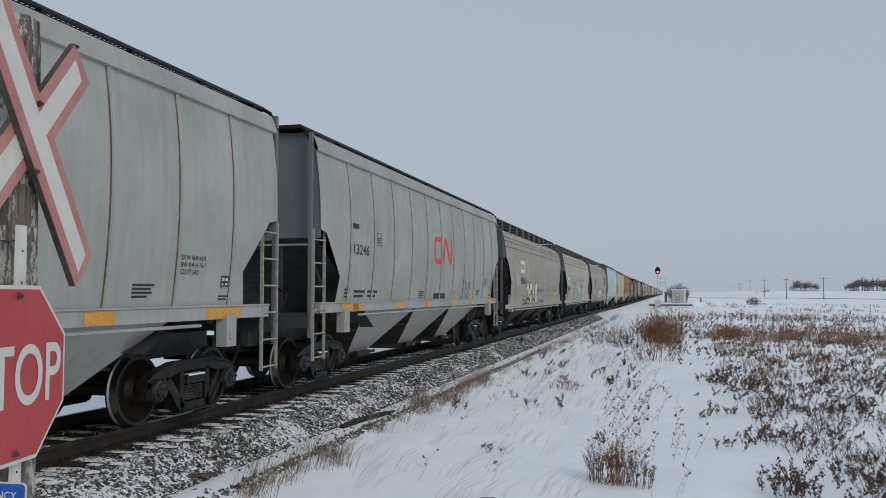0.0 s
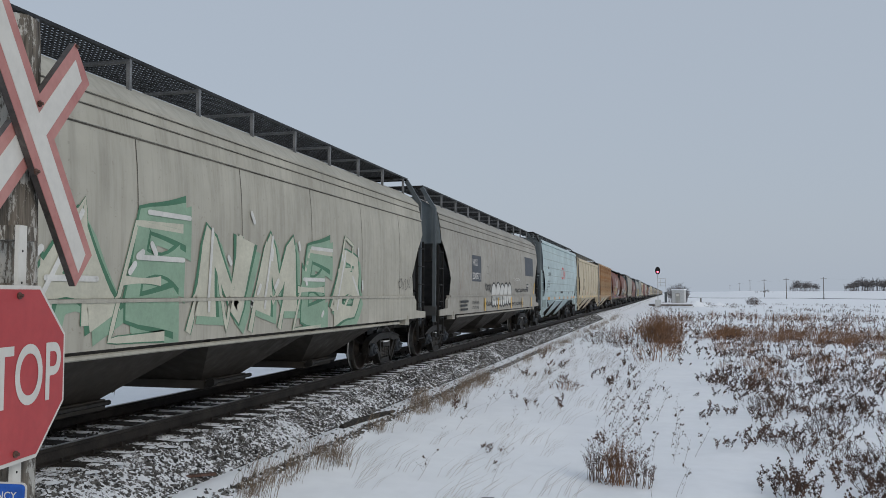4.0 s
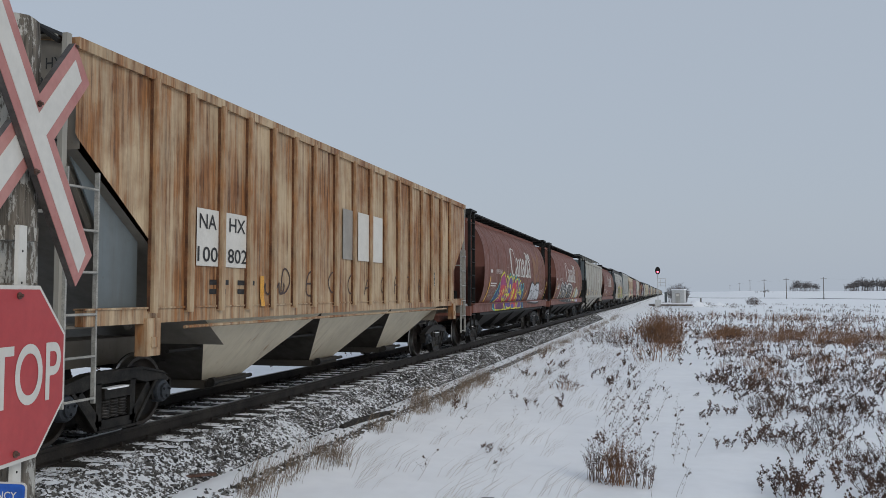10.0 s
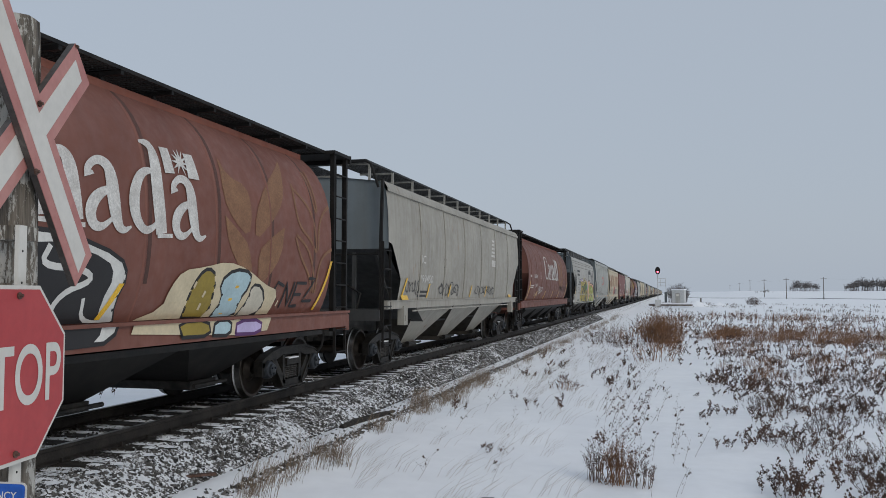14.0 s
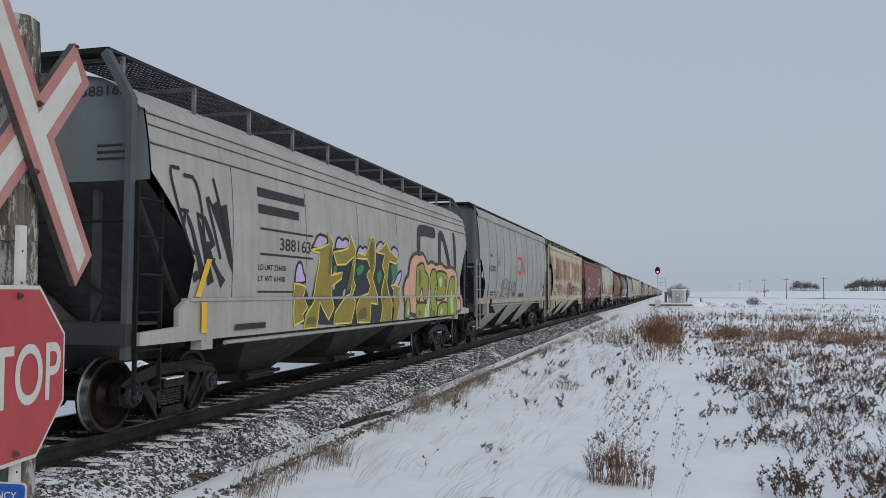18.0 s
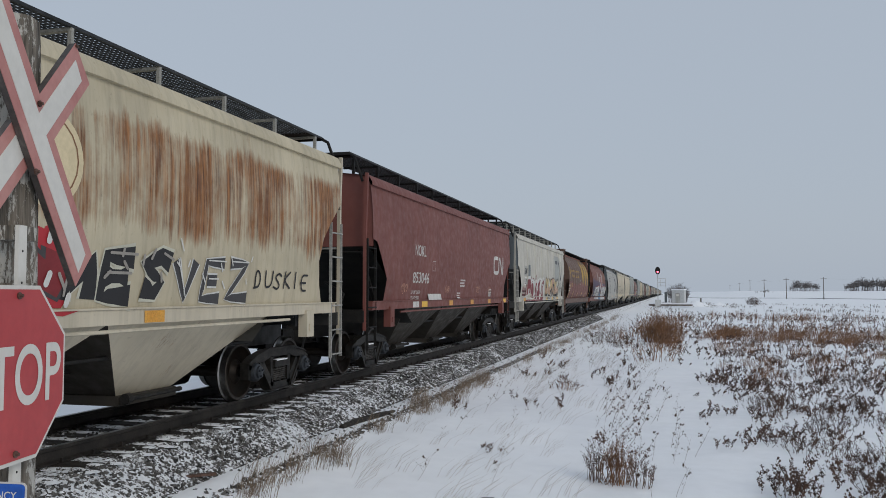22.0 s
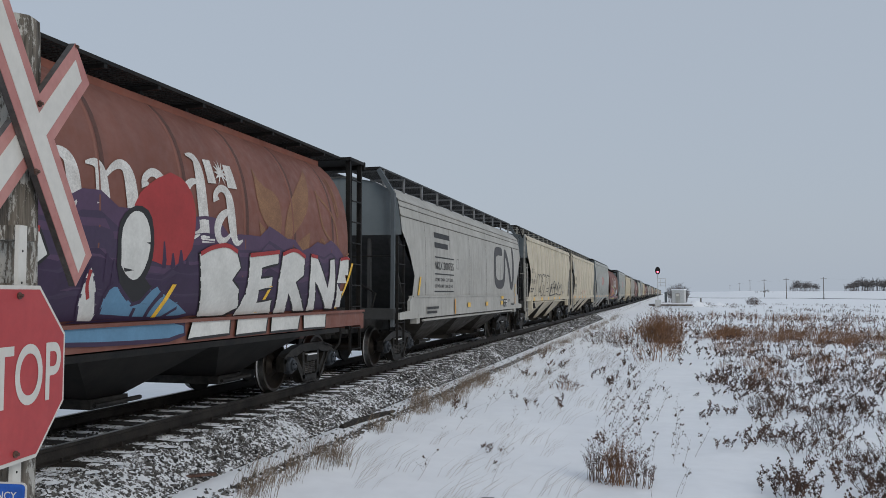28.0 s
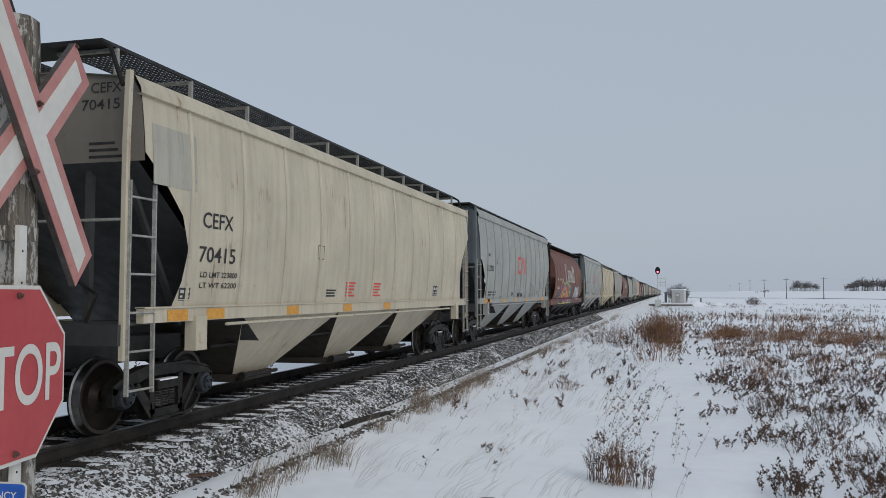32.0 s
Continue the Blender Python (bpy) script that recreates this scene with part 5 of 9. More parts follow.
SERIF_C = [[(1, 3.14, 0.03), (0.93, 3.38, 0.09), (0.88, 3.51, 0.1)], [(0.87, 3.49, 0.03), (0.68, 3.51, 0.05), (0.45, 3.52, 0.06), (0.25, 3.45, 0.14), (0.1, 3.27, 0.24), (0.05, 3, 0.25), (0.13, 2.69, 0.2), (0.33, 2.49, 0.12), (0.6, 2.41, 0.08), (0.87, 2.46, 0.08), (1.08, 2.62, 0.07), (1.18, 2.75, 0.03)]]
SERIF_N = [[(0, 3.08, 0.03), (0.16, 3.11, 0.1), (0.24, 3.04, 0.18), (0.26, 2.82, 0.22), (0.31, 2.47, 0.22)], [(0.08, 2.43, 0.05), (0.44, 2.43, 0.05)], [(0.31, 2.98, 0.05), (0.46, 3.11, 0.08), (0.62, 3.16, 0.12), (0.73, 3.07, 0.2), (0.77, 2.81, 0.22), (0.83, 2.46, 0.22)], [(0.61, 2.42, 0.05), (0.97, 2.42, 0.05)]]
SERIF_A = [[(0.03, 2.95, 0.17), (0, 3.04, 0.09), (0.16, 3.15, 0.09), (0.32, 3.12, 0.14), (0.39, 3, 0.2), (0.42, 2.74, 0.22), (0.49, 2.48, 0.17), (0.6, 2.4, 0.08), (0.74, 2.46, 0.03)], [(0.38, 2.86, 0.06), (0.15, 2.76, 0.14), (0.03, 2.6, 0.18), (0.08, 2.44, 0.14), (0.23, 2.41, 0.08), (0.41, 2.53, 0.05)]]
SERIF_D = [[(0.23, 3.49, 0.03), (0.42, 3.49, 0.12), (0.48, 3.35, 0.2), (0.46, 2.97, 0.24), (0.55, 2.42, 0.22)], [(0.47, 2.39, 0.05), (0.78, 2.41, 0.05)], [(0.45, 3.14, 0.05), (0.29, 3.16, 0.08), (0.11, 3.05, 0.14), (0, 2.81, 0.2), (0.04, 2.58, 0.17), (0.2, 2.43, 0.1), (0.37, 2.47, 0.08), (0.5, 2.59, 0.05)]]
SERIF_WORD = [(SERIF_C, 0.0), (SERIF_A, 1.19), (SERIF_N, 1.79), (SERIF_A, 2.79), (SERIF_D, 3.56), (SERIF_A, 4.36)]


def wordmark(c, s, e0, mat, k=1.0, dz=0.0):
    """The wide serif word on the grain cars, with a small flag over its last letter."""
    for glyph, at in SERIF_WORD:
        c.begin("painted_letter")
        for pts in glyph:
            stroke(c, s, [(e0 + (at + e) * k, 2.75 + (z - 2.75) * k + dz, w * k) for e, z, w in pts], mat)
    lift = lambda pts: [(e0 + e * k, 2.75 + (z - 2.75) * k + dz) for e, z in pts]
    for bar in ([(4.19, 3.49), (4.38, 3.5), (4.43, 3.19), (4.22, 3.17)], [(4.71, 3.49), (4.92, 3.5), (4.99, 3.18), (4.73, 3.17)]):
        c.begin("flag_bar")
        fill(c, s, lift(bar), mat, soft=0)
    c.begin("maple_leaf")
    spikes = [(r * math.sin(a), r * math.cos(a)) for a, r in ((radians(15 * q), (0.19, 0.075)[q % 2] if q not in (11, 12, 13) else 0.05) for q in range(24))]
    fill(c, s, lift([(4.59 + a, 3.35 + b) for a, b in spikes]), mat, soft=0)


def sheaves(c, s, shift, mat):
    """A sheaf of filled leaves and one of outlined leaves beside it."""
    for leaf in (
        [(-0.82, 3.58), (-0.64, 3.34), (-0.15, 3.27), (-0.05, 2.92), (-0.14, 2.51), (-0.59, 2.72), (-0.86, 3.02)],
        [(1.35, 3.87), (1.14, 3.47), (0.99, 3.14), (0.6, 2.81), (0.04, 2.46), (0.05, 2.88), (0.44, 3.34)],
        [(-0.83, 2.78), (-0.44, 2.58), (-0.14, 2.4), (0.06, 1.84), (-0.38, 2.06), (-0.73, 2.39)],
        [(1.01, 2.75), (0.91, 2.3), (0.52, 1.94), (0.22, 1.84), (0.13, 2.32), (0.53, 2.55)],
    ):
        c.begin("wheat_leaf")
        fill(c, s, [(shift + e, z) for e, z in leaf], mat)
    for line in (
        [(1.47, 3.51), (1.45, 3.07), (1.6, 2.79), (1.99, 2.63), (2.24, 2.41)],
        [(1.47, 3.44), (1.94, 3.21), (2.18, 2.91), (2.26, 2.41)],
        [(2.16, 3.81), (2.2, 3.56), (2.22, 3.18), (2.3, 3.1)],
        [(2.3, 3.84), (2.31, 3.51), (2.33, 3.13)],
        [(3.33, 3.84), (3.12, 3.54), (3.04, 3.33), (2.64, 3.16), (2.35, 2.91), (2.32, 2.45)],
        [(3.1, 3.46), (3.17, 3.23), (3.12, 2.98), (2.89, 2.69), (2.38, 2.44)],
        [(1.42, 2.62), (1.6, 2.32), (1.99, 2.03), (2.21, 1.74)],
        [(1.46, 2.66), (1.91, 2.47), (2.16, 2.1), (2.29, 1.71)],
        [(3.15, 2.58), (3.09, 2.21), (2.8, 1.92), (2.34, 1.66)],
        [(3.13, 2.56), (2.53, 2.38), (2.33, 2.1), (2.36, 1.71)],
    ):
        c.begin("wheat_outline")
        stroke(c, s, [(shift + e, z, 0.055) for e, z in line], mat)


def decorate(car, spec, prof, y0):
    lip = {"bulge": (1.655, 1.637, 1.115), "barrel": (1.39, 1.525, 1.09)}.get(spec["style"], (1.56, 1.582, 1.37))
    side = Side(lambda z: prof(z) if z > lip[0] else max(prof(z), lip[1]), y0, lip[2])
    sill = {"bulge": 1.61, "barrel": 1.47}.get(spec["style"], 1.56)
    flat = Side(lambda z: sill, y0)
    for item in spec.get("marks", ()):
        kind, mat = item[0], item[1]
        m = Mesh()
        if kind == "word":
            _, _, text, e, z, size, width = item
            side.word(m, (text, 0.008), e, z, size, 0.030 if spec["style"] == "posts" else 0.007, width)
        elif kind == "bars":
            _, _, e, z, w, h, rows = item
            for r in range(rows):
                side.bar(m, e, z + h * (rows - 1 - r) / rows, w * (1, 0.85, 0.92, 0.7)[r % 4], h / rows * 0.55)
        elif kind == "box":
            _, _, e, z, w, h, t = item
            if t < 0.03:
                for q in ((e, z, w, t), (e, z + h - t, w, t), (e, z + t, t, h - 2 * t), (e + w - t, z + t, t, h - 2 * t)):
                    side.bar(m, *q)
            else:
                # a filled test panel with pale cells
                side.bar(m, e, z, w, h)
                for q in ((0.10, 0.58, 0.34, 0.26), (0.56, 0.58, 0.34, 0.26), (0.12, 0.24, 0.22, 0.16), (0.56, 0.24, 0.34, 0.16), (0.0, 0.06, 1.0, 0.05)):
                    side.bar(m, e + w * q[0], z + h * q[1], w * q[2], h * q[3], 0.008, 1)
                mat = [mat, CHALK if mat is INK else INK]
        part({"word": "lettering", "bars": "stencil", "box": "placard"}[kind], m, mat, car, smooth=0)
    for k, (e, z, w, h, mat) in enumerate(spec.get("panels", ())):
        m = Mesh()
        side.bar(m, e, z, w, h, 0.024 if spec["style"] == "posts" else 0.004)
        part("repainted_panel", m, mat, car, "repainted rectangle", 0)
    for e, z, w, h, mat, lean in spec.get("stripes", ()):
        m = Mesh()
        (side if z + h > 1.6 or spec["style"] == "bulge" else flat).bar(m, e, z, w, h, 0.022 if z + h > 1.6 else 0.006, 0, lean)
        part("reflector", m, mat, car, "yellow reflective strip", 0)
    if spec.get("art"):
        bed = {"bulge": (1.115, 1.648), "barrel": (1.085, 1.36)}.get(spec["style"], (1.365, 1.53))
        for face in (Side(prof, y0, lip[0]), Side(lambda z: sill, y0, *bed)):
            coat = Coat()
            spec["art"](coat, face)
            for name, mesh, mats in coat.pieces:
                keep = [k for k, f in enumerate(mesh.f) if all(face.low - 1e-4 <= mesh.v[i][2] <= face.high + 1e-4 and abs(mesh.v[i][1]) < spec["reach"](mesh.v[i][2]) + 0.03 for i in f) and max(mesh.v[i][2] for i in f) - min(mesh.v[i][2] for i in f) > 1e-5]
                loose = name in ("graffiti_scrawl", "wheat_emblem", "wheat_outline") and len(keep) < 0.5 * len(mesh.f)
                if keep and not loose:
                    used = sorted({i for k in keep for i in mesh.f[k]})
                    at = {v: i for i, v in enumerate(used)}
                    left = Mesh()
                    left.v, left.f, left.m = [mesh.v[i] for i in used], [tuple(at[i] for i in mesh.f[k]) for k in keep], [mesh.m[k] for k in keep]
                    part(name, left, mats, car, smooth=0)

# ---- plants, signal, poles and distance ----
def fast_mesh(name, verts, tris, mats, mi=None):
    me = bpy.data.meshes.new(name)
    me.vertices.add(len(verts))
    me.vertices.foreach_set("co", np.asarray(verts, np.float32).ravel())
    me.loops.add(len(tris) * 3)
    me.loops.foreach_set("vertex_index", np.asarray(tris, np.int32).ravel())
    me.polygons.add(len(tris))
    me.polygons.foreach_set("loop_start", np.arange(0, len(tris) * 3, 3, dtype=np.int32))
    for mt in mats:
        me.materials.append(mt)
    if mi is not None:
        me.polygons.foreach_set("material_index", np.asarray(mi, np.int32))
    me.update(calc_edges=True)
    return me


class Sprig:
    """Twigs as thin three-sided prisms and seed heads as small lumps."""

    def __init__(self):
        self.v, self.t, self.m, self.n = [], [], [], 0

    def twig(self, a, b, r0, r1, mi=0):
        ax, ay, az = a
        bx, by, bz = b
        dx, dy, dz = bx - ax, by - ay, bz - az
        q = 1 / max(1e-6, math.sqrt(dx * dx + dy * dy + dz * dz))
        dx, dy, dz = dx * q, dy * q, dz * q
        ux, uy, uz = dy * 0.2 - dz * 0.9, dz * 0.3 - dx * 0.2, dx * 0.9 - dy * 0.3
        q = 1 / max(1e-6, math.sqrt(ux * ux + uy * uy + uz * uz))
        ux, uy, uz = ux * q, uy * q, uz * q
        wx, wy, wz = dy * uz - dz * uy, dz * ux - dx * uz, dx * uy - dy * ux
        n = self.n
        for x, y, z, r in ((ax, ay, az, r0), (bx, by, bz, r1)):
            for c, s in ((1.0, 0.0), (-0.5, 0.866), (-0.5, -0.866)):
                self.v.append((x + r * (ux * c + wx * s), y + r * (uy * c + wy * s), z + r * (uz * c + wz * s)))
        self.t += [(n, n + 1, n + 4), (n, n + 4, n + 3), (n + 1, n + 2, n + 5), (n + 1, n + 5, n + 4), (n + 2, n, n + 3), (n + 2, n + 3, n + 5)]
        self.m += [mi] * 6
        self.n += 6

    def lump(self, p, r, mi=0):
        n = self.n
        x, y, z = p
        self.v += [(x + r, y, z), (x - 0.5 * r, y + 0.8 * r, z), (x - 0.5 * r, y - 0.8 * r, z), (x, y, z + 1.2 * r), (x, y, z - r)]
        self.t += [(n, n + 1, n + 3), (n + 1, n, n + 4), (n + 1, n + 2, n + 3), (n + 2, n + 1, n + 4), (n + 2, n, n + 3), (n, n + 2, n + 4)]
        self.m += [mi] * 6
        self.n += 5

    def arrays(self):
        return np.array(self.v), np.array(self.t), np.array(self.m)


def weed(rng, h, lean, branches, seeds, r=0.004):
    s = Sprig()
    p = np.zeros(3)
    d = np.array([lean[0], lean[1], 1.0])
    d /= np.linalg.norm(d)
    pts = [p]
    for k in range(4):
        p = p + d * h / 4 + rng.normal(0, 0.015 * h, 3)
        pts.append(p)
    for k in range(4):
        s.twig(pts[k], pts[k + 1], r * (1 - k * 0.18), r * (1 - (k + 1) * 0.18))
    for k in range(branches):
        t = rng.uniform(0.3, 1.0)
        i = min(3, int(t * 4))
        base = pts[i] + (pts[i + 1] - pts[i]) * (t * 4 - i)
        a = rng.uniform(0, 2 * math.pi)
        ln = h * rng.uniform(0.12, 0.32)
        tip = base + np.array([math.cos(a) * 0.7, math.sin(a) * 0.7, rng.uniform(0.3, 1.0)]) * ln
        s.twig(base, tip, r * 0.55, r * 0.35)
        for q in range(seeds):
            f = rng.uniform(0.4, 1.05)
            s.lump(base + (tip - base) * f + rng.normal(0, 0.012, 3), rng.uniform(0.008, 0.021), 1)
    return s.arrays()


def tuft(rng, n, h, spread, lean, r=0.0028):
    s = Sprig()
    for k in range(n):
        b = np.array([rng.normal(0, spread), rng.normal(0, spread), -0.02])
        hh = h * rng.uniform(0.4, 1.0)
        bend = np.array([lean[0] + rng.normal(0, 0.25), lean[1] + rng.normal(0, 0.25), 0])
        m1 = b + np.array([0, 0, hh * 0.5]) + bend * hh * 0.25
        m2 = b + np.array([0, 0, hh * 0.88]) + bend * hh * 0.8
        s.twig(b, m1, r, r * 0.8)
        s.twig(m1, m2, r * 0.8, r * 0.3)
    return s.arrays()


def shrub(rng, stems, h, spread, seeds, r=0.006):
    s = Sprig()
    for k in range(stems):
        a = rng.uniform(0, 2 * math.pi)
        q = rng.uniform(0, 1) ** 0.6
        b = np.array([math.cos(a), math.sin(a), 0]) * spread * 0.6 * q
        hh = h * rng.uniform(0.5, 1.0) * (1 - 0.5 * q * q)
        tip = b + np.array([math.cos(a) * spread * 0.3 * q + rng.normal(0, 0.1 * spread), math.sin(a) * spread * 0.3 * q + rng.normal(0, 0.1 * spread), hh])
        mid = (b + tip) / 2 + rng.normal(0, 0.03, 3)
        s.twig(b - np.array([0, 0, 0.05]), mid, r, r * 0.7)
        s.twig(mid, tip, r * 0.7, r * 0.25)
        for j in range(8):
            f = rng.uniform(0.0, 1.0)
            base = mid + (tip - mid) * f
            e = base + np.array([rng.normal(0, 0.5), rng.normal(0, 0.5), rng.uniform(0.4, 1.2)]) * hh * 0.16
            s.twig(base, e, r * 0.4, r * 0.2)
            for _ in range(seeds):
                s.lump(base + (e - base) * rng.uniform(0.3, 1.1) + rng.normal(0, 0.01, 3), rng.uniform(0.004, 0.010) * min(1.5, max(1.0, h / 0.7)), 1)
    return s.arrays()


def scatter(name, label, category, kinds, places, mats, rng, kind="stuff"):
    vs, ts, ms, n = [], [], [], 0
    for x, y, sc in places:
        x, y = there(x, y)
        v, t, m = kinds[rng.integers(len(kinds))]
        a = rng.uniform(-0.5, 0.5)
        c, s_ = math.cos(a), math.sin(a)
        w = v * sc
        w = np.stack([w[:, 0] * c - w[:, 1] * s_, w[:, 0] * s_ + w[:, 1] * c, w[:, 2]], 1) + np.array([x, y, ground_z(x, y) - 0.015])
        vs.append(w)
        ts.append(t + n)
        ms.append(m)
        n += len(v)
    me = fast_mesh(name, np.concatenate(vs), np.concatenate(ts), mats, np.concatenate(ms))
    return tagged(new(name, me), label, category, kind=kind)


def build_plants():
    rng = np.random.default_rng(11)
    wind = (0.25, 0.35)
    # straw along the ballast's foot
    tufts = [tuft(rng, 22, 0.42, 0.10, wind) for _ in range(6)]
    laid = [tuft(rng, 7, 0.5, 0.16, (1.1, 0.5), 0.0022) for _ in range(5)]
    pl = [(TRACK_X + rng.normal(2.66, 0.14), y, rng.uniform(0.6, 1.25)) for y in np.concatenate([rng.uniform(7.5, 10.5, 26), rng.uniform(14.5, 21, 55), rng.uniform(10, 40, 70), rng.uniform(36, 80, 70)])]
    scatter("dry_grass", "straw-coloured dry grass bent by the wind", "grass", tufts, pl, [STRAW, STRAW], rng)
    pl = [(rng.uniform(-4.4, -1.2), 8.6 * (45 / 8.6) ** rng.random(), rng.uniform(0.5, 1.1)) for _ in range(55)]
    pl += [(rng.uniform(-4.6, -0.6), rng.uniform(17, 46), rng.uniform(0.7, 1.4)) for _ in range(60)]
    scatter("laid_grass", "thin brown grass laid over by the wind in the snow", "grass", laid, pl, [STRAW, STRAW], rng)
    # loose stems in the open snow
    stems = [weed(rng, 0.6, (rng.normal(0.5, 0.2), rng.normal(0.4, 0.2)), 4, 2, 0.0032) for _ in range(10)]
    pl = [(rng.normal(-0.7, 0.6), rng.uniform(11, 22), rng.uniform(0.5, 1.2)) for _ in range(60)]
    pl += [(rng.uniform(-4.3, 0.2), rng.uniform(9.5, 40), rng.uniform(0.35, 0.9)) for _ in range(80)]
    pl += [(rng.uniform(-5.0, 0.5), rng.uniform(24, 75), rng.uniform(0.5, 1.1)) for _ in range(170)]
    scatter("weed_stems", "thin dry weed stems leaning over the snow", "weeds", stems, pl, [WEED, DARKWEED], rng)
    # thick growth beyond the snowy path
    weeds = [weed(rng, 0.34, (rng.normal(0.1, 0.45), rng.normal(0.05, 0.45)), 12, 4, 0.0045) for _ in range(16)]
    pl = []
    while len(pl) < 7400:
        # plants gather in clumps, close together far off and with snow between them near by
        y = 8.3 * (62 / 8.3) ** (rng.random() ** 0.80)
        x = rng.uniform(0.15 + 0.022 * y, 2.0 + 0.62 * y) + rng.normal(0, 0.3)
        edge = smooth01((x - 0.15 - 0.025 * y) / 1.2)
        lumps = noise.noise((x * 0.95, y * 0.6, 4.0)) + 0.75 * noise.noise((x * 2.4, y * 1.5, 9.0))
        if rng.random() < (y / 22.0) ** 0.7 and lumps > -0.02 - 0.12 * smooth01((y - 16) / 16) + 0.45 * (1 - edge):
            n = rng.integers(1, 4)
            sc = rng.uniform(0.4, 1.0)
            pl += [(x + rng.normal(0, 0.09), y + rng.normal(0, 0.09), sc * rng.uniform(0.55, 1.0)) for _ in range(n)]
    scatter("field_weeds", "dark dry weeds with seed heads sticking out of the snow", "weeds", weeds, pl, [WEED, DARKWEED], rng)
    bushes = [shrub(rng, 16, 0.42, 0.6, 2, 0.005) for _ in range(6)]
    pl = []
    while len(pl) < 130:
        y = 10.5 * (46 / 10.5) ** rng.random()
        x = rng.uniform(0.5 + 0.045 * y, 2 + 0.55 * y)
        if noise.noise((x * 0.7, y * 0.45, 4.0)) > 0.0:
            pl.append((x, y, rng.uniform(0.5, 1.1)))
    scatter("low_scrub", "low dark scrub in the snowy field", "scrub", bushes, pl, [DARKWEED, DARKWEED], rng)
    brush = [shrub(rng, 24, 0.75, 0.9, 1, 0.0085) for _ in range(5)]
    pl = []
    while len(pl) < 210:
        x, y = rng.uniform(3.0, 30), rng.normal(47, 2.6)
        if noise.noise((x * 0.35, y * 0.2, 2.0)) + 0.4 * noise.noise((x * 1.2, y * 0.6, 5.0)) > -0.05:
            pl.append((x, y, rng.uniform(0.5, 1.25)))
    while len(pl) < 640:
        x, y = rng.uniform(1.6, 24), 20 + 32 * rng.random() ** 0.8
        if noise.noise((x * 0.5, y * 0.3, 6.0)) > 0.0:
            pl.append((x, y, rng.uniform(0.3, 0.8)))
    scatter("red_brown_scrub", "band of red-brown scrub across the field", "scrub", brush, pl, [REDBRUSH, WEED], rng)
    pl = []
    while len(pl) < 1100:
        x, y = rng.uniform(-3, 90), 58 * (200 / 58) ** rng.random()
        if noise.noise((x * 0.06, y * 0.09, 1.0)) + 0.35 * noise.noise((x * 0.4, y * 0.4, 3.0)) > 0.08:
            pl.append((x, y, rng.uniform(0.8, 1.7)))
    scatter("distant_weeds", "scattered weeds on the far snow", "weeds", weeds[:5] + bushes[:2], pl, [WEED, DARKWEED], rng)
    pl = [(rng.uniform(0.2, 34), rng.uniform(46, 92), rng.uniform(0.7, 1.5)) for _ in range(620)]
    pl += [(rng.uniform(-2.2, 1.8), rng.uniform(30, 60), rng.uniform(0.7, 1.5)) for _ in range(110)]
    scatter("sparse_weeds", "sparse brown weeds on the open snow", "weeds", weeds[5:11] + brush[:1], pl, [REDBRUSH, DARKWEED], rng)
    pl = []
    for _ in range(30):
        x, y = rng.uniform(-4.4, -0.9), 12 * (44 / 12) ** rng.random()
        pl += [(x + rng.normal(0, 0.09), y + rng.normal(0, 0.12), rng.uniform(0.35, 0.95)) for _ in range(rng.integers(2, 6))]
    scatter("weed_clumps", "small clumps of dark brown weeds in the snow", "weeds", weeds, pl, [WEED, DARKWEED], rng)
    pl = [(rng.uniform(-24, -12.5), rng.uniform(4, 40), rng.uniform(0.8, 1.4)) for _ in range(150)]
    scatter("weeds_past_track", "weeds in the snow beyond the track", "weeds", weeds[:5], pl, [WEED, DARKWEED], rng)
    # single bushes
    for x, y, h, w, n, mats, label in ((-0.66, 10.9, 0.68, 0.30, 70, [REDBRUSH, WEED], "brown dry bush standing in the snow"), (-0.36, 10.75, 0.52, 0.26, 22, [WEED, DARKWEED], "small brown dry bush in the snow"), (-0.98, 11.0, 0.60, 0.24, 26, [WEED, DARKWEED], "thin brown dry bush in the snow"),
                                       (-0.55, 42.5, 1.75, 0.95, 210, [REDBRUSH, REDBRUSH], "tall red-brown brush beside the path"), (0.15, 41.5, 1.55, 0.90, 170, [REDBRUSH, REDBRUSH], "tall red-brown brush beside the path"), (0.15, 39.0, 1.05, 0.8, 70, [REDBRUSH, WEED], "red-brown brush beside the path"), (-1.0, 45.0, 1.6, 1.0, 70, [REDBRUSH, WEED], "red-brown brush beside the path"), (-3.3, 40.0, 0.9, 1.0, 60, [DARKWEED, WEED], "dark scrub on the bank"), (-2.6, 44.0, 0.9, 1.1, 60, [REDBRUSH, DARKWEED], "dark scrub on the bank"), (-2.3, 37.0, 0.55, 0.9, 40, [DARKWEED, DARKWEED], "dark scrub on the bank"), (-2.6, 20.5, 0.4, 0.5, 34, [REDBRUSH, DARKWEED], "reddish dry weed clump in the snow"),
                                       (2.7, 15.2, 0.55, 0.5, 34, [DARKWEED, DARKWEED], "dark dry bush in the snow"), (3.35, 13.1, 0.5, 0.6, 30, [DARKWEED, DARKWEED], "dark dry bush in the snow"), (2.05, 17.5, 0.6, 0.5, 40, [WEED, DARKWEED], "dark dry bush in the snow"),
                                       (19.6, 198, 2.0, 2.1, 260, [DARKWEED, DARKWEED], "bare bush by the snowy track")):
        v, t, m = shrub(rng, n, h, w, 2, 0.005 * max(1, h))
        ob = new("dry_bush", fast_mesh("dry_bush", v, t, mats, m))
        x, y = there(x, y)
        ob.location = (x, y, ground_z(x, y) - 0.01)
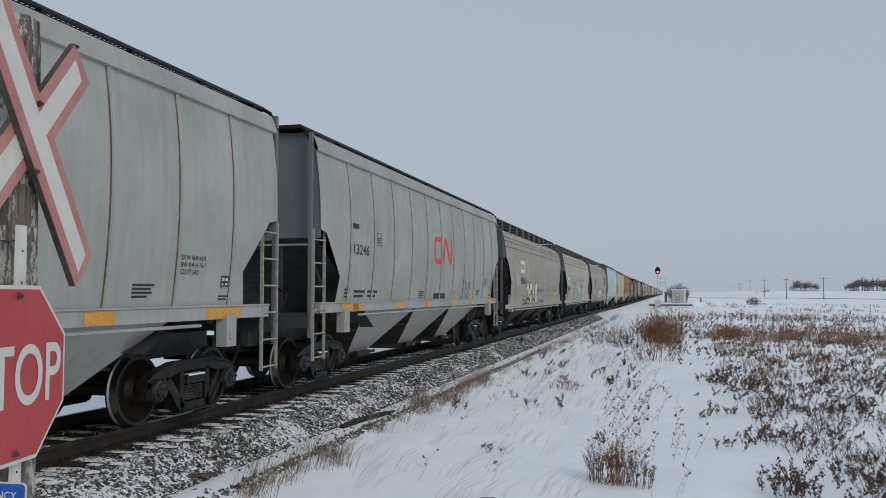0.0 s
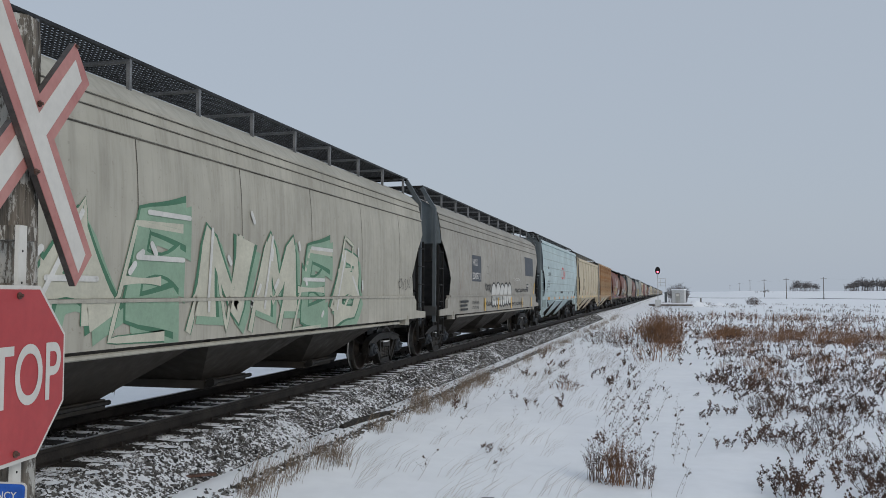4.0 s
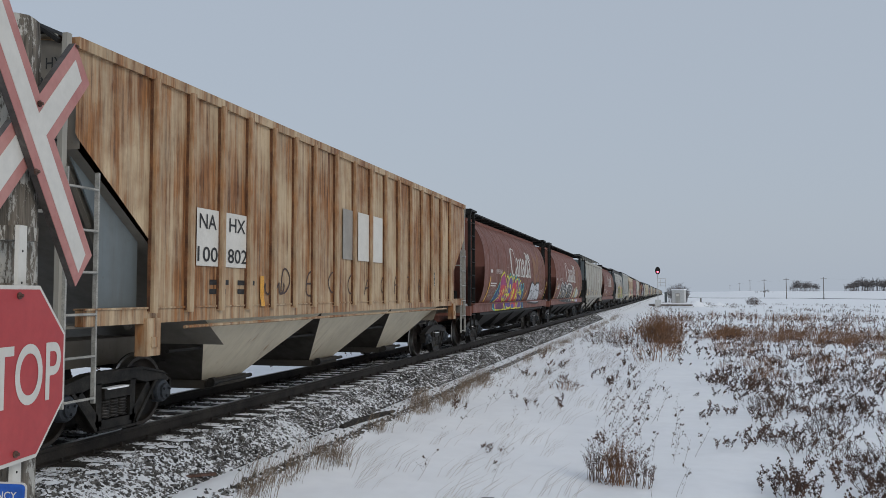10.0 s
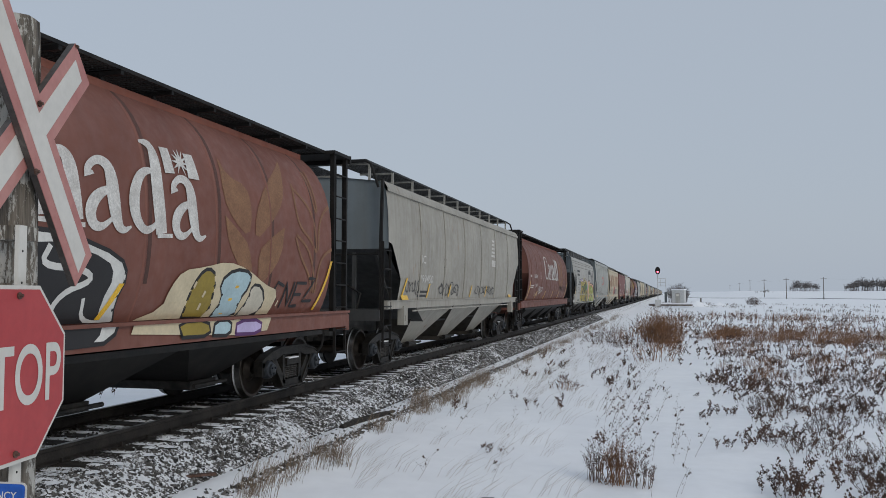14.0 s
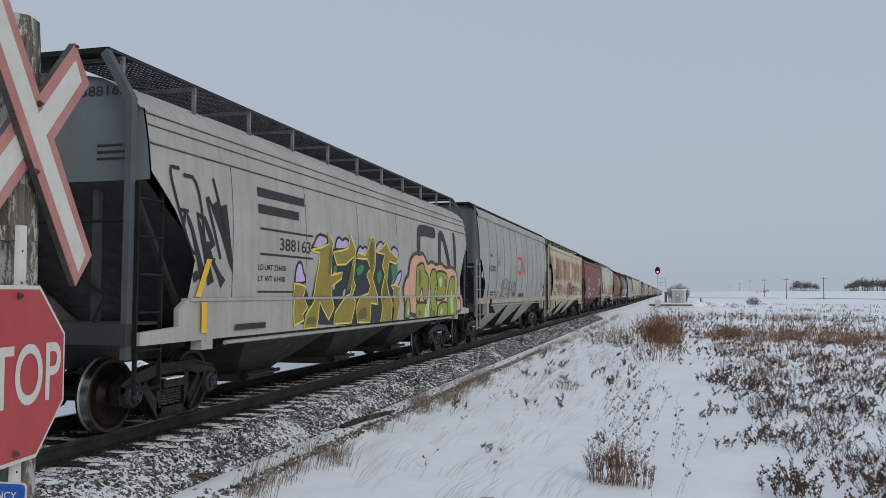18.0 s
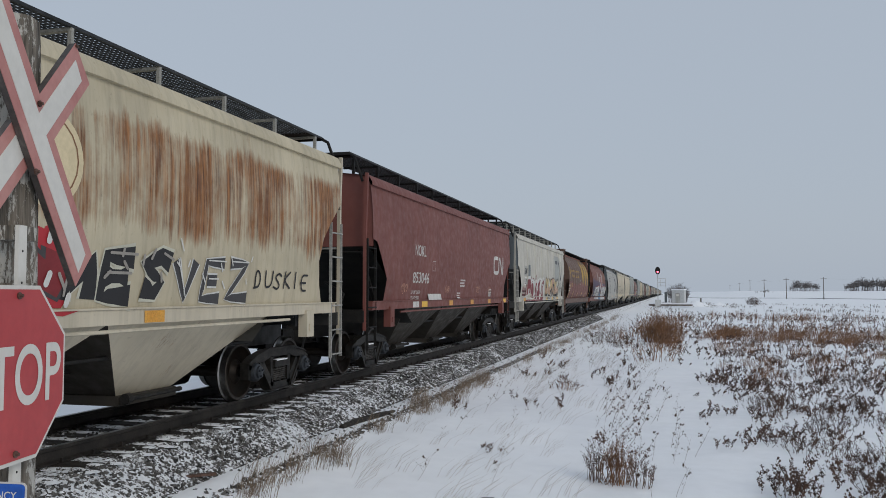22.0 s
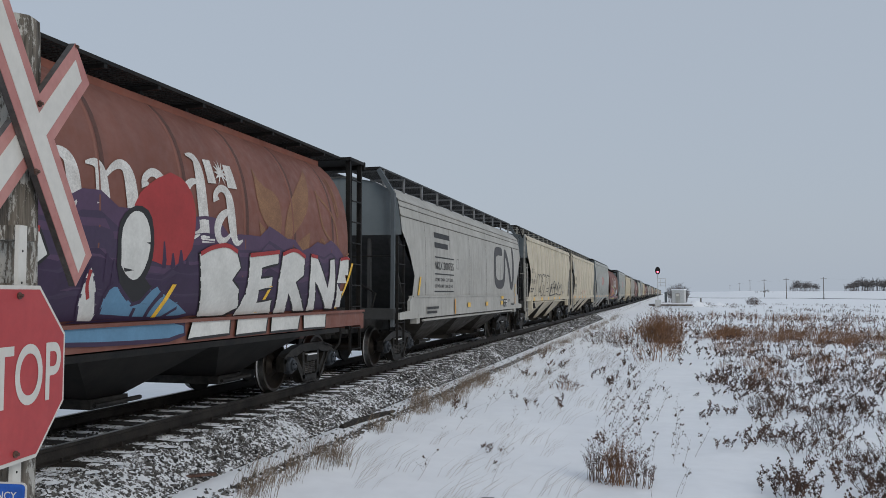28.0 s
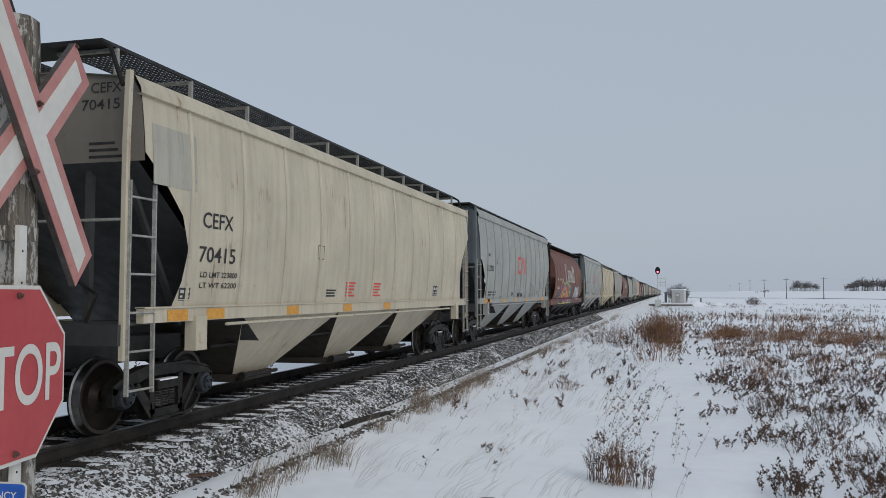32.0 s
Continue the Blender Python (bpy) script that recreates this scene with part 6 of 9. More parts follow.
        tagged(ob, label, "bush")
    # a rotten timber and a splinter of rusty wood
    m = Mesh()
    m.tube([(0, 0, 0.02), (0.05, 0.7, 0.035), (0.16, 1.5, 0.03), (0.2, 2.2, 0.0)], [0.05, 0.06, 0.055, 0.03], 7)
    thing("old_timber", m, TIE, "dark rotten timber half buried in snow", "timber", pose(-5.31, 13.2, ground_z(-5.2, 14)))
    thing("wooden_stake", Mesh().box(-0.055, 0.055, -0.04, 0.04, -0.3, 0.73), [BOLT], "short stake with a reddish-brown top", "stake", pose(-1.56, 7.34, -0.835, 0, 0, 14), smooth=0)
    thing("wood_splinter", Mesh().box(-0.18, 0.18, -0.035, 0.035, 0, 0.03), BOLT, "rusty brown splinter of wood on the ballast", "wood scrap", pose(-5.48, 9.1, -0.5, 0, 0, 40))


def signal_disc():
    m = Mesh().lathe([(-0.05, 0.1), (-0.05, 0.44), (0.05, 0.44), (0.05, 0.1)], "y", 20)
    m.v = [(x, y, 5.95 + 1.5 * z) for x, y, z in m.v]
    return m.box(-0.2, 0.2, -0.3, 0.3, 5.5, 6.4)


def build_signal():
    s = empty("railway_signal", pose(-1.50, 149.4, -0.34), "railway signal mast showing a red light", "signal")
    part("mast", Mesh().tube([(0, 0, 0), (0, 0, 5.6)], 0.07, 8), CABINET, s)
    part("base", Mesh().box(-0.5, 0.5, -0.5, 0.5, -0.4, 0.9), CABINET, s, "pale base case")
    head = part("signal_head", signal_disc(), BLACK, s, "black signal head")
    m, nt, b = surface("red_signal_light", 0.4)
    b.inputs["Base Color"].default_value = (0.8, 0.02, 0.05, 1)
    b.inputs["Emission Color"].default_value, b.inputs["Emission Strength"].default_value = (1.0, 0.10, 0.16, 1), 5.0
    part("red_light", Mesh().lathe([(-0.32, 0.17), (-0.34, 0.15), (-0.36, 0.02)], "y", 12, (0, 0, 5.72)), m, head, "glowing red lamp")
    ld = Mesh()
    for x in (0.45, 1.3):
        ld.tube([(x, 0.1, 3.3), (x, 0.1, 4.6)], 0.04, 5)
    for z in (3.3, 3.9, 4.6):
        ld.tube([(0, 0.1, z), (1.3, 0.1, z)], 0.04, 5)
    part("service_platform", ld, CABINET, s)
    t = empty("relay_mast", pose(-0.2, 156.8, -0.3), "dark slim relay mast beside the track", "mast")
    part("pole", Mesh().tube([(0, 0, 0), (0, 0, 4.8)], 0.03, 5), CABINET, t)
    part("case", Mesh().box(-0.22, 0.22, -0.2, 0.2, 0.3, 2.2), DARKGREY, t, "dark equipment case")
    c = empty("signal_hut", pose(2.16, 161.5, -0.35, 0, 0, -12), "grey metal signal hut with snow on its roof", "hut")
    part("walls", Mesh().box(-1.1, 1.1, -1.0, 1.0, 0, 2.6), CABINET, c)
    part("roof", Mesh().box(-1.2, 1.2, -1.1, 1.1, 2.6, 2.78), SNOW, c, "snow-covered roof")
    part("door", Mesh().box(-0.45, 0.35, -1.03, -1.0, 0.1, 2.1), GREY_C, c)
    part("door_vent", Mesh().box(-0.3, 0.2, -1.05, -1.03, 1.5, 1.85), SIGN_WHITE, c)
    d = thing("plank_platform", Mesh().box(-3.6, 3.6, -1.0, 1.0, 0, 0.28), WOODPOLE, "low wooden plank platform covered with snow", "platform", pose(0.6, 150.4, -0.5, 0, 0, -6), smooth=0)
    part("snow_cap", Mesh().box(-3.65, 3.65, -1.05, 1.05, 0.28, 0.42), SNOW, d, "snow lying on the planks", 0)
    for x, y, r in ((5.2, 159.8, 2.6), (9.5, 168.2, 2.0)):
        m = Mesh()
        m.grid([[(q * r * math.cos(a) * 1.3, q * r * math.sin(a), 1.1 * (1 - q) ** 1.3 * r * 0.42) for a in np.linspace(0, 2 * math.pi, 15)] for q in (0.02, 0.2, 0.4, 0.6, 0.8, 1.0)])
        thing("snow_pile", m, SNOW, "low pile of ploughed snow", "snow pile", pose(x, y, ground_z(x, y)), smooth=60)
    thing("marker_post", Mesh().box(-0.14, 0.14, -0.14, 0.14, -0.2, 1.5), WOODPOLE, "short dark wooden marker post", "post", pose(6.3, 168.3, ground_z(6.3, 168.3)), smooth=0)


def power_pole(x, y, z, h):
    p = empty("power_pole", pose(x, y, z), "wooden power pole with a crossarm", "pole", "power line along the road")
    part("pole", Mesh().tube([(0, 0, -0.5), (0, 0, h)], [0.19, 0.13], 7), WOODPOLE, p)
    part("crossarm", Mesh().box(-1.25, 1.25, -0.07, 0.07, h - 0.75, h - 0.6), WOODPOLE, p)
    for x0 in (-1.1, 0.0, 1.1):
        part("insulator", Mesh().lathe([(h - 0.6, 0.05), (h - 0.45, 0.07), (h - 0.4, 0.03)], "z", 6, (x0, 0, 0)), SIGN_WHITE, p)
    return p


def build_distance():
    rng = np.random.default_rng(5)
    spots = []
    for px, d, h in ((0.4895, 330, 9.3), (0.4415, 347, 9.3), (0.4131, 413, 9.3), (0.3949, 640, 9.3), (0.3811, 850, 9.3), (0.369, 1050, 9.3)):
        spots.append((*there(d * (-0.2766 + px * 0.961), d * (0.961 + px * 0.2766)), h))
    for x, y, h in spots:
        power_pole(x, y, ground_z(x, y) + 0.2, h)
    m = Mesh()
    ends = [(spots[0][0] + 40, spots[0][1] - 55, 9.3)] + spots
    for (x0, y0, h0), (x1, y1, h1) in zip(ends, ends[1:]):
        za, zb = ground_z(x0, y0) + h0 - 0.3, ground_z(x1, y1) + h1 - 0.3
        m.tube([(x0 + (x1 - x0) * t, y0 + (y1 - y0) * t, za + (zb - za) * t - 1.2 * 4 * t * (1 - t)) for t in np.linspace(0, 1, 9)], 0.008, 3)
    thing("power_wires", m, TWIG, "thin wires between the power poles", "wire")
    # the road, a low dark bank across the fields
    m = Mesh()
    line = [there(x, y) for x, y in ((180, 300), (109, 343), (89.5, 369), (57, 401), (17.7, 442), (4, 455))]
    sec = [(-5, -0.3), (-4, 0.12), (4, 0.12), (5, -0.3)]
    rows = []
    for i, (x, y) in enumerate(line):
        x2, y2 = line[min(i + 1, len(line) - 1)]
        x1, y1 = line[max(i - 1, 0)]
        d = Vector((x2 - x1, y2 - y1)).normalized()
        n = Vector((-d.y, d.x))
        rows.append([(x + n.x * a, y + n.y * a, ground_z(x, y) + b) for a, b in sec])
    m.grid(rows, flip=False)
    thing("road", m, ASPHALT, "dark cleared road on a low bank across the fields", "road", kind="structure", smooth=0)
    # bare woods and bushes
    def tree_shape(stems):
        """A bare crown: limbs fan out of short trunks and split into twigs, dense and rounded above."""
        q = Sprig()
        for _ in range(stems):
            b = np.array([rng.normal(0, 0.16), rng.normal(0, 0.16), 0.0])
            top = b + np.array([rng.normal(0, 0.05), rng.normal(0, 0.05), rng.uniform(0.3, 0.45)])
            q.twig(b, top, 0.016, 0.011)
            for _ in range(9):
                a, u = rng.uniform(0, 2 * math.pi), rng.uniform(0, 1)
                e = np.array([math.cos(a) * 0.36 * math.sqrt(1 - (2 * u - 1) ** 2), math.sin(a) * 0.36 * math.sqrt(1 - (2 * u - 1) ** 2), 0.52 + 0.46 * u]) + rng.normal(0, 0.04, 3)
                q.twig(top, e, 0.009, 0.005)
                for _ in range(5):
                    f = rng.uniform(0.3, 1.0)
                    g = top + (e - top) * f
                    q.twig(g, g + np.array([rng.normal(0, 0.08), rng.normal(0, 0.08), rng.uniform(0.0, 0.14)]), 0.006, 0.003)
        return q.arrays()

    def grove(name, px0, px1, d, h, n, label):
        vs, ts, ms, cnt = [], [], [], 0
        kinds = [tree_shape(2) for _ in range(6)]
        for k in range(n):
            p = px0 + (px1 - px0) * rng.random()
            dd = d * rng.uniform(0.97, 1.04)
            x, y = there(dd * (-0.2766 + p * 0.961), dd * (0.961 + p * 0.2766))
            # lower towards the ends of the wood, with an uneven top
            arch = min(1.0, 0.62 + 2.2 * min(p - px0, px1 - p) / (px1 - px0))
            hh = h * arch * (0.85 + 0.3 * noise.noise((p * 140, d, 1.0))) * rng.uniform(0.75, 1.1)
            v, t, q = kinds[k % 6]
            vs.append(v * (hh * rng.choice((-1, 1)), hh, hh) + np.array([x, y, ground_z(x, y)]))
            ts.append(t + cnt)
            ms.append(q)
            cnt += len(v)
        tagged(new(name, fast_mesh(name, np.concatenate(vs), np.concatenate(ts), [TWIG, TWIG], np.concatenate(ms))), label, "woods", kind="stuff")
    grove("far_woods", 0.519, 0.66, 600, 11.5, 150, "bare grey wood on the far rise")
    grove("far_thicket", 0.446, 0.482, 600, 9.0, 34, "bare grey thicket on the far rise")
    grove("far_scrub", 0.40, 0.425, 520, 2.4, 14, "low bare scrub on the far rise")
    grove("thicket_behind_hut", 0.290, 0.314, 215, 5.4, 24, "bare thicket behind the signal hut")


build_plants()
build_signal()
build_distance()

# ---- the train ----
# Where each car's leading and trailing end stands along the track at the start, and where its markings are reckoned from.
NOSE = [-3.88, 13.24, 30.73, 49.40, 67.03, 85.94, 103.27, 121.31, 139.98, 158.38, 176.78, 194.75, 213.85, 231.59, 248.72, 267.17, 284.43, 301.90, 318.93, 337.64, 355.36, 373.59, 391.56]
TAIL = [11.89, 29.35, 47.83, 65.66, 84.54, 102.00, 120.04, 138.62, 156.72, 175.06, 193.38, 211.74, 230.23, 247.32, 265.78, 282.91, 300.37, 317.26, 335.74, 353.93, 372.06, 390.19, 408.05]
MARK = [-3.88, 13.82, 31.52, 50.02, 68.29, 86.11, 104.15, 121.97, 140.71, 158.64, 177.01, 195.07, 213.10, 232.28, 249.30, 267.34, 284.70, 302.19, 319.55, 337.58, 355.85, 373.66, 391.82]
SP = SPRAY


def end_text(*rows):
    """Words on the leading end wall, one under the other."""
    return [(t, 1.36 - 0.125 * len(t), 4.08 - 0.20 * k, 0.125, 0.105 * len(t)) for k, t in enumerate(rows)]


def ribbed(p, **k):
    d = dict(style="ribbed", paint=p, ribs=11)
    d.update(k)
    return d


def dashes(es, w, mat=ORANGE, z=1.37, h=0.14):
    return [(e, z, w, h, mat, 0.0) for e in es]


def slashes(es, z0=1.42, z1=1.85, mat=YELLOW, w=0.09, lean=0.24):
    return [(e, z0, w, z1 - z0, mat, lean) for e in es]


def word(mat, text, e, z, cap, width):
    """A word by its baseline, its capital height and its width."""
    return ("word", mat, text, e, z, cap / 0.72, width)


def small(mat, e, z, w, h, rows):
    return ("bars", mat, e, z, w, h, rows)


def grey_car(**k):
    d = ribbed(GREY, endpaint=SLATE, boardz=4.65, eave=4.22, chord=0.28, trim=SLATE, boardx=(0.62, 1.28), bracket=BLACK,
               stripes=dashes((1.3, 4.0, 6.4, 9.0, 11.3), 0.5) + dashes((0.7, 13.7), 0.9),
               marks=[small(INK, 1.0, 2.96, 0.45, 0.18, 1), ("box", INK, 2.5, 2.70, 0.27, 0.26, 0.012), small(INK, 2.55, 2.75, 0.17, 0.14, 3),
                      small(INK, 0.85, 1.63, 0.30, 0.20, 3), small(INK, 1.35, 1.63, 0.6, 0.18, 2), small(INK, 2.1, 1.63, 0.6, 0.18, 2),
                      small(INK, 7.1, 1.57, 1.16, 0.26, 1), small(INK, 5.73, 1.6, 0.45, 0.18, 4), small(INK, 12.1, 1.66, 0.42, 0.18, 4), ("box", INK, 14.03, 1.78, 0.2, 0.17, 0.03), small(INK, 14.0, 1.62, 0.25, 0.08, 2),
                      word(INK, "EX W 10-8 H 9-9", 13.04, 2.13, 0.065, 0.56), word(INK, "EW 8-4 H 15-1", 13.04, 2.04, 0.065, 0.56), word(INK, "CU FT 5431", 13.04, 1.95, 0.065, 0.42)])
    extra = k.pop("marks", [])
    d.update(k)
    d["marks"] = d["marks"] + extra
    return d


def canada(number, at=2.5, **k):
    d = dict(style="barrel", stripes=slashes((3.4, 6.2, 9.0, 11.6), 1.42, 1.82) + slashes((1.0, 14.7), 1.42, 2.28, lean=0.4),
             marks=[small(CHALK, 1.5, 2.42, 0.36, 0.2, 1), word(CHALK, number, at, 2.40, 0.18, 1.06), small(CHALK, 1.6, 1.95, 1.0, 0.16, 2), ("box", CHALK, 4.5, 2.4, 0.26, 0.3, 0.012)])
    extra = k.pop("marks", [])
    d.update(k)
    d["marks"] = d["marks"] + extra
    return d


def bulge(p, **k):
    d = dict(style="bulge", paint=p, boardz=4.60, boardx=(0.22, 1.12), bracket=GALV_PALE, hopperpaint=GRIME_SHADE, eave=3.9, endpaint=SLATE, trim=DARKGREY, laddermat=BLACK)
    d.update(k)
    return d


def art_b(c, s):
    emblem(c, s, 6.95, 8.75, 2.50, 3.18, LOGO_RED, 0.13)
    scribble(c, s, 9.0, 9.35, 1.62, 1.85, SP["grey"], 3, 0.012, 5)
    letters(c, s, "JOUY", 10.02, 11.2, 1.55, 2.12, [SP["black"]], SP["black"], 0.10, 0.1, None, None, 3, 0.12)


def art_c(c, s):
    letters(c, s, "QCIQ", 3.85, 7.0, 1.18, 2.25, [SP["cream"], SP["white"]], SP["black"], 0.62, 0.1, SP["yellow"], None, 2)
    scribble(c, s, 3.3, 4.0, 1.2, 1.4, SP["black"], 4, 0.025, 5)
    scribble(c, s, 7.0, 8.8, 1.72, 1.95, SP["black"], 7, 0.022, 6)
    scribble(c, s, 7.4, 8.9, 1.25, 1.45, SP["black"], 6, 0.02, 7)
    scribble(c, s, 10.1, 10.9, 1.72, 2.02, SP["grey"], 5, 0.014, 17)
    letters(c, s, "EAZE", 10.25, 11.05, 1.25, 1.55, [SP["white"]], SP["white"], 0.12, 0.2, None, None, 4, 0.1)
    s.ribbon(c.mesh, [(11.52, 1.68), (11.62, 2.1)], 0.10, 0.012, c.mi(ORANGE))
    s.ribbon(c.mesh, [(14.6, 1.9), (14.8, 2.5)], 0.07, 0.012, c.mi(ORANGE))
    scribble(c, s, 11.8, 13.4, 1.26, 1.5, SP["cream"], 5, 0.016, 20)


def art_d(c, s):
    letters(c, s, "AENMEB", 2.1, 11.2, 1.16, 2.75, [SP["pale"], SP["leaf"], SP["pale"]], SP["green"], 0.42, 0.15, SP["white"], None, 9, 0.1, False, 0.42, SP["leaf"])
    letters(c, s, "AENMEB", 2.0, 11.0, 1.20, 2.70, [SP["pale"]], SP["green"], 0.10, 0.3, None, None, 19, 0.16, False, 0.3)
    scribble(c, s, 13.4, 14.4, 1.75, 2.1, SP["grey"], 4, 0.014, 3)


def art_e(c, s):
    letters(c, s, "QQQQO", 5.5, 9.2, 1.22, 2.12, [SP["white"]], SP["black"], 0.85, 0.0, None, None, 4)
    scribble(c, s, 4.4, 5.4, 1.7, 2.1, SP["black"], 4, 0.04, 2)
    scribble(c, s, 4.3, 5.6, 1.25, 1.45, SP["black"], 6, 0.025, 12)
    scribble(c, s, 9.65, 11.2, 2.15, 2.34, SP["white"], 5, 0.022, 8)
    scribble(c, s, 10.0, 13.3, 1.72, 1.95, SP["black"], 8, 0.022, 9)
    scribble(c, s, 9.0, 12.0, 1.2, 1.4, SP["black"], 7, 0.022, 10)


def art_f(c, s):
    emblem(c, s, 7.35, 9.0, 2.52, 3.17, LOGO_RED, 0.115)


def art_g(c, s):
    rng = random.Random(17)
    for k in range(26):
        e, z = rng.uniform(3.5, 14.5), rng.uniform(1.9, 3.6)
        d, w = rng.uniform(-0.08, 0.08), rng.uniform(0.008, 0.02)
        # dents are only painted: a pale lit flank and a dark shaded one
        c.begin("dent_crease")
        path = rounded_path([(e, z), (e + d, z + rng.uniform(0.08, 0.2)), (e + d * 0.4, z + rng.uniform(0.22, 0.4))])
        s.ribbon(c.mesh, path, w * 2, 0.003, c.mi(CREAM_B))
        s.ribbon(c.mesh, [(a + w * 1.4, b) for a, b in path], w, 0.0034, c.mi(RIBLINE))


def art_h(c, s):
    for k, ch in enumerate("DECOAOPZE"):
        letters(c, s, ch, 4.15 + k * 0.94, 4.65 + k * 0.94, 1.66, 2.12, [SP["brown"]], SP["brown"], 0.085, 0.15, None, None, k)
    scribble(c, s, 3.6, 4.35, 1.62, 1.95, SP["brown"], 3, 0.03, 4)


def art_i(c, s):
    sheaves(c, s, 11.75, TAN)
    wordmark(c, s, 5.32, CHALK, 0.95, -0.03)
    c.begin("graffiti_shadow")
    fill(c, s, [(2.31, 1.39), (2.45, 1.52), (2.63, 1.74), (2.88, 1.88), (3.04, 2.04), (3.38, 2.17), (3.72, 1.41), (3.45, 1.1), (2.25, 1.12)], SP["navy"], SP["aqua"], 0.050)
    c.begin("graffiti_shadow")
    fill(c, s, [(4.72, 2.17), (4.92, 2.27), (5, 2.41), (5.18, 2.47), (5.33, 2.42), (5.3, 2.2)], SP["navy"], SP["aqua"], 0.050)
    c.begin("graffiti_shadow")
    fill(c, s, [(5.55, 2.28), (5.6, 2.38), (5.74, 2.4), (5.79, 2.32), (5.75, 2.22)], SP["navy"], SP["aqua"], 0.050)
    c.begin("graffiti_shadow")
    fill(c, s, [(6.17, 2.21), (6.18, 2.35), (6.35, 2.43), (6.47, 2.4), (6.51, 2.26), (6.37, 2.19)], SP["navy"], SP["aqua"], 0.050)
    c.begin("graffiti_shadow")
    fill(c, s, [(6.83, 2.06), (6.89, 2.25), (7.06, 2.31), (7.21, 2.26), (7.22, 2.11)], SP["navy"], SP["aqua"], 0.050)
    c.begin("graffiti_shadow")
    fill(c, s, [(7.78, 1.51), (7.63, 2.05), (7.81, 2.1), (7.96, 1.94), (7.96, 1.71)], SP["navy"], SP["aqua"], 0.050)
    c.begin("graffiti_shadow")
    fill(c, s, [(7.94, 1.08), (8.08, 1.59), (8.11, 1.8), (8.37, 1.84), (8.56, 1.71), (8.64, 1.5), (8.64, 1.36), (8.73, 1.05)], SP["navy"], SP["aqua"], 0.050)
    c.begin("graffiti_shadow")
    fill(c, s, [(8.18, 1.87), (8.11, 2.04), (8.24, 2.13), (8.39, 2.05), (8.41, 1.91), (8.32, 1.85)], SP["navy"], SP["aqua"], 0.050)
    c.begin("graffiti_letter")
    fill(c, s, [(2.71, 1.11), (2.63, 1.35), (3.02, 1.46), (3.38, 1.58), (3.29, 1.81), (3.21, 2.27), (3.49, 2.37), (3.97, 2.51), (4.05, 2.37), (4.23, 2.31), (4.31, 2.02), (4.27, 1.71), (4.61, 1.51), (4.31, 1.28), (4.28, 1.07)], SP["plum"], SP["lime2"], 0.060)
    fill(c, s, [(3.57, 1.53), (3.35, 1.92), (3.55, 2.01), (4.18, 2.03), (4.3, 1.82), (4.17, 1.67), (3.82, 1.56)], SP["crimson"])
    fill(c, s, [(2.9, 1.13), (2.9, 1.3), (3.44, 1.35), (4.13, 1.31), (4.2, 1.09)], SP["plum2"])
    fill(c, s, [(4.16, 1.52), (4.31, 1.64), (4.48, 1.49), (4.38, 1.39)], SP["ink_blue2"])
    fill(c, s, [(3.68, 1.49), (3.72, 1.6), (3.87, 1.52), (3.85, 1.42)], SP["crimson"])
    fill(c, s, [(3.92, 1.77), (3.94, 1.9), (4.05, 1.86), (4.09, 1.74), (3.99, 1.63), (4.16, 1.55), (4.02, 1.59)], SP["lime2"])
    stroke(c, s, [(4, 1.62, 0.08), (4.17, 1.49, 0.08), (4.44, 1.46, 0.08), (4.34, 1.38, 0.08)], SP["lime2"])
    c.begin("graffiti_letter")
    fill(c, s, [(4.37, 1.09), (4.81, 1.38), (4.55, 1.51), (4.48, 1.71), (4.32, 1.86), (4.3, 2.17), (4.43, 2.33), (4.61, 2.37), (4.75, 2.29), (4.83, 2.03), (4.85, 1.71), (5.18, 1.5), (4.88, 1.26), (5.01, 1.08)], SP["mulberry"], SP["lime2"], 0.060)
    fill(c, s, [(4.4, 2.06), (4.41, 2.25), (4.59, 2.3), (4.7, 2.11)], SP["plum2"])
    fill(c, s, [(4.5, 1.12), (4.59, 1.27), (4.83, 1.29), (4.91, 1.11)], SP["ink_blue2"])
    fill(c, s, [(4.57, 2.04), (4.61, 2.22), (4.67, 2.19), (4.71, 1.91), (4.65, 1.75), (4.56, 1.77)], SP["lime2"])
    stroke(c, s, [(4.6, 1.67, 0.07), (4.78, 1.69, 0.07), (5.01, 1.54, 0.07)], SP["lime2"])
    c.begin("graffiti_letter")
    fill(c, s, [(4.63, 1.34), (4.84, 1.42), (5.04, 1.56), (4.88, 1.71), (4.87, 1.94), (4.86, 2.18), (5.02, 2.35), (5.2, 2.29), (5.33, 2.39), (5.65, 2.22), (5.73, 1.97), (5.64, 1.8), (5.78, 1.64), (5.83, 1.48), (5.91, 1.33), (5.64, 1.15), (5.05, 1.11)], SP["violet"], SP["lime2"], 0.060)
    fill(c, s, [(4.87, 1.36), (5.18, 1.46), (5.17, 1.66), (5.43, 1.71), (5.5, 1.83), (5.68, 1.64), (5.56, 1.38)], SP["crimson"])
    fill(c, s, [(5.08, 1.77), (5.13, 1.89), (5.42, 1.88), (5.42, 1.74), (5.24, 1.7)], SP["ink_blue2"])
    fill(c, s, [(4.64, 1.22), (4.65, 1.34), (4.95, 1.37), (4.99, 1.23)], SP["ink_blue2"])
    fill(c, s, [(5.07, 2.04), (5.15, 2.06), (5.33, 2.04), (5.35, 1.92), (5.48, 1.83), (5.27, 1.89), (5.11, 1.91)], SP["lime2"])
    stroke(c, s, [(4.93, 1.59, 0.08), (5.12, 1.66, 0.08), (5.27, 1.68, 0.08), (5.31, 1.55, 0.08)], SP["lime2"])
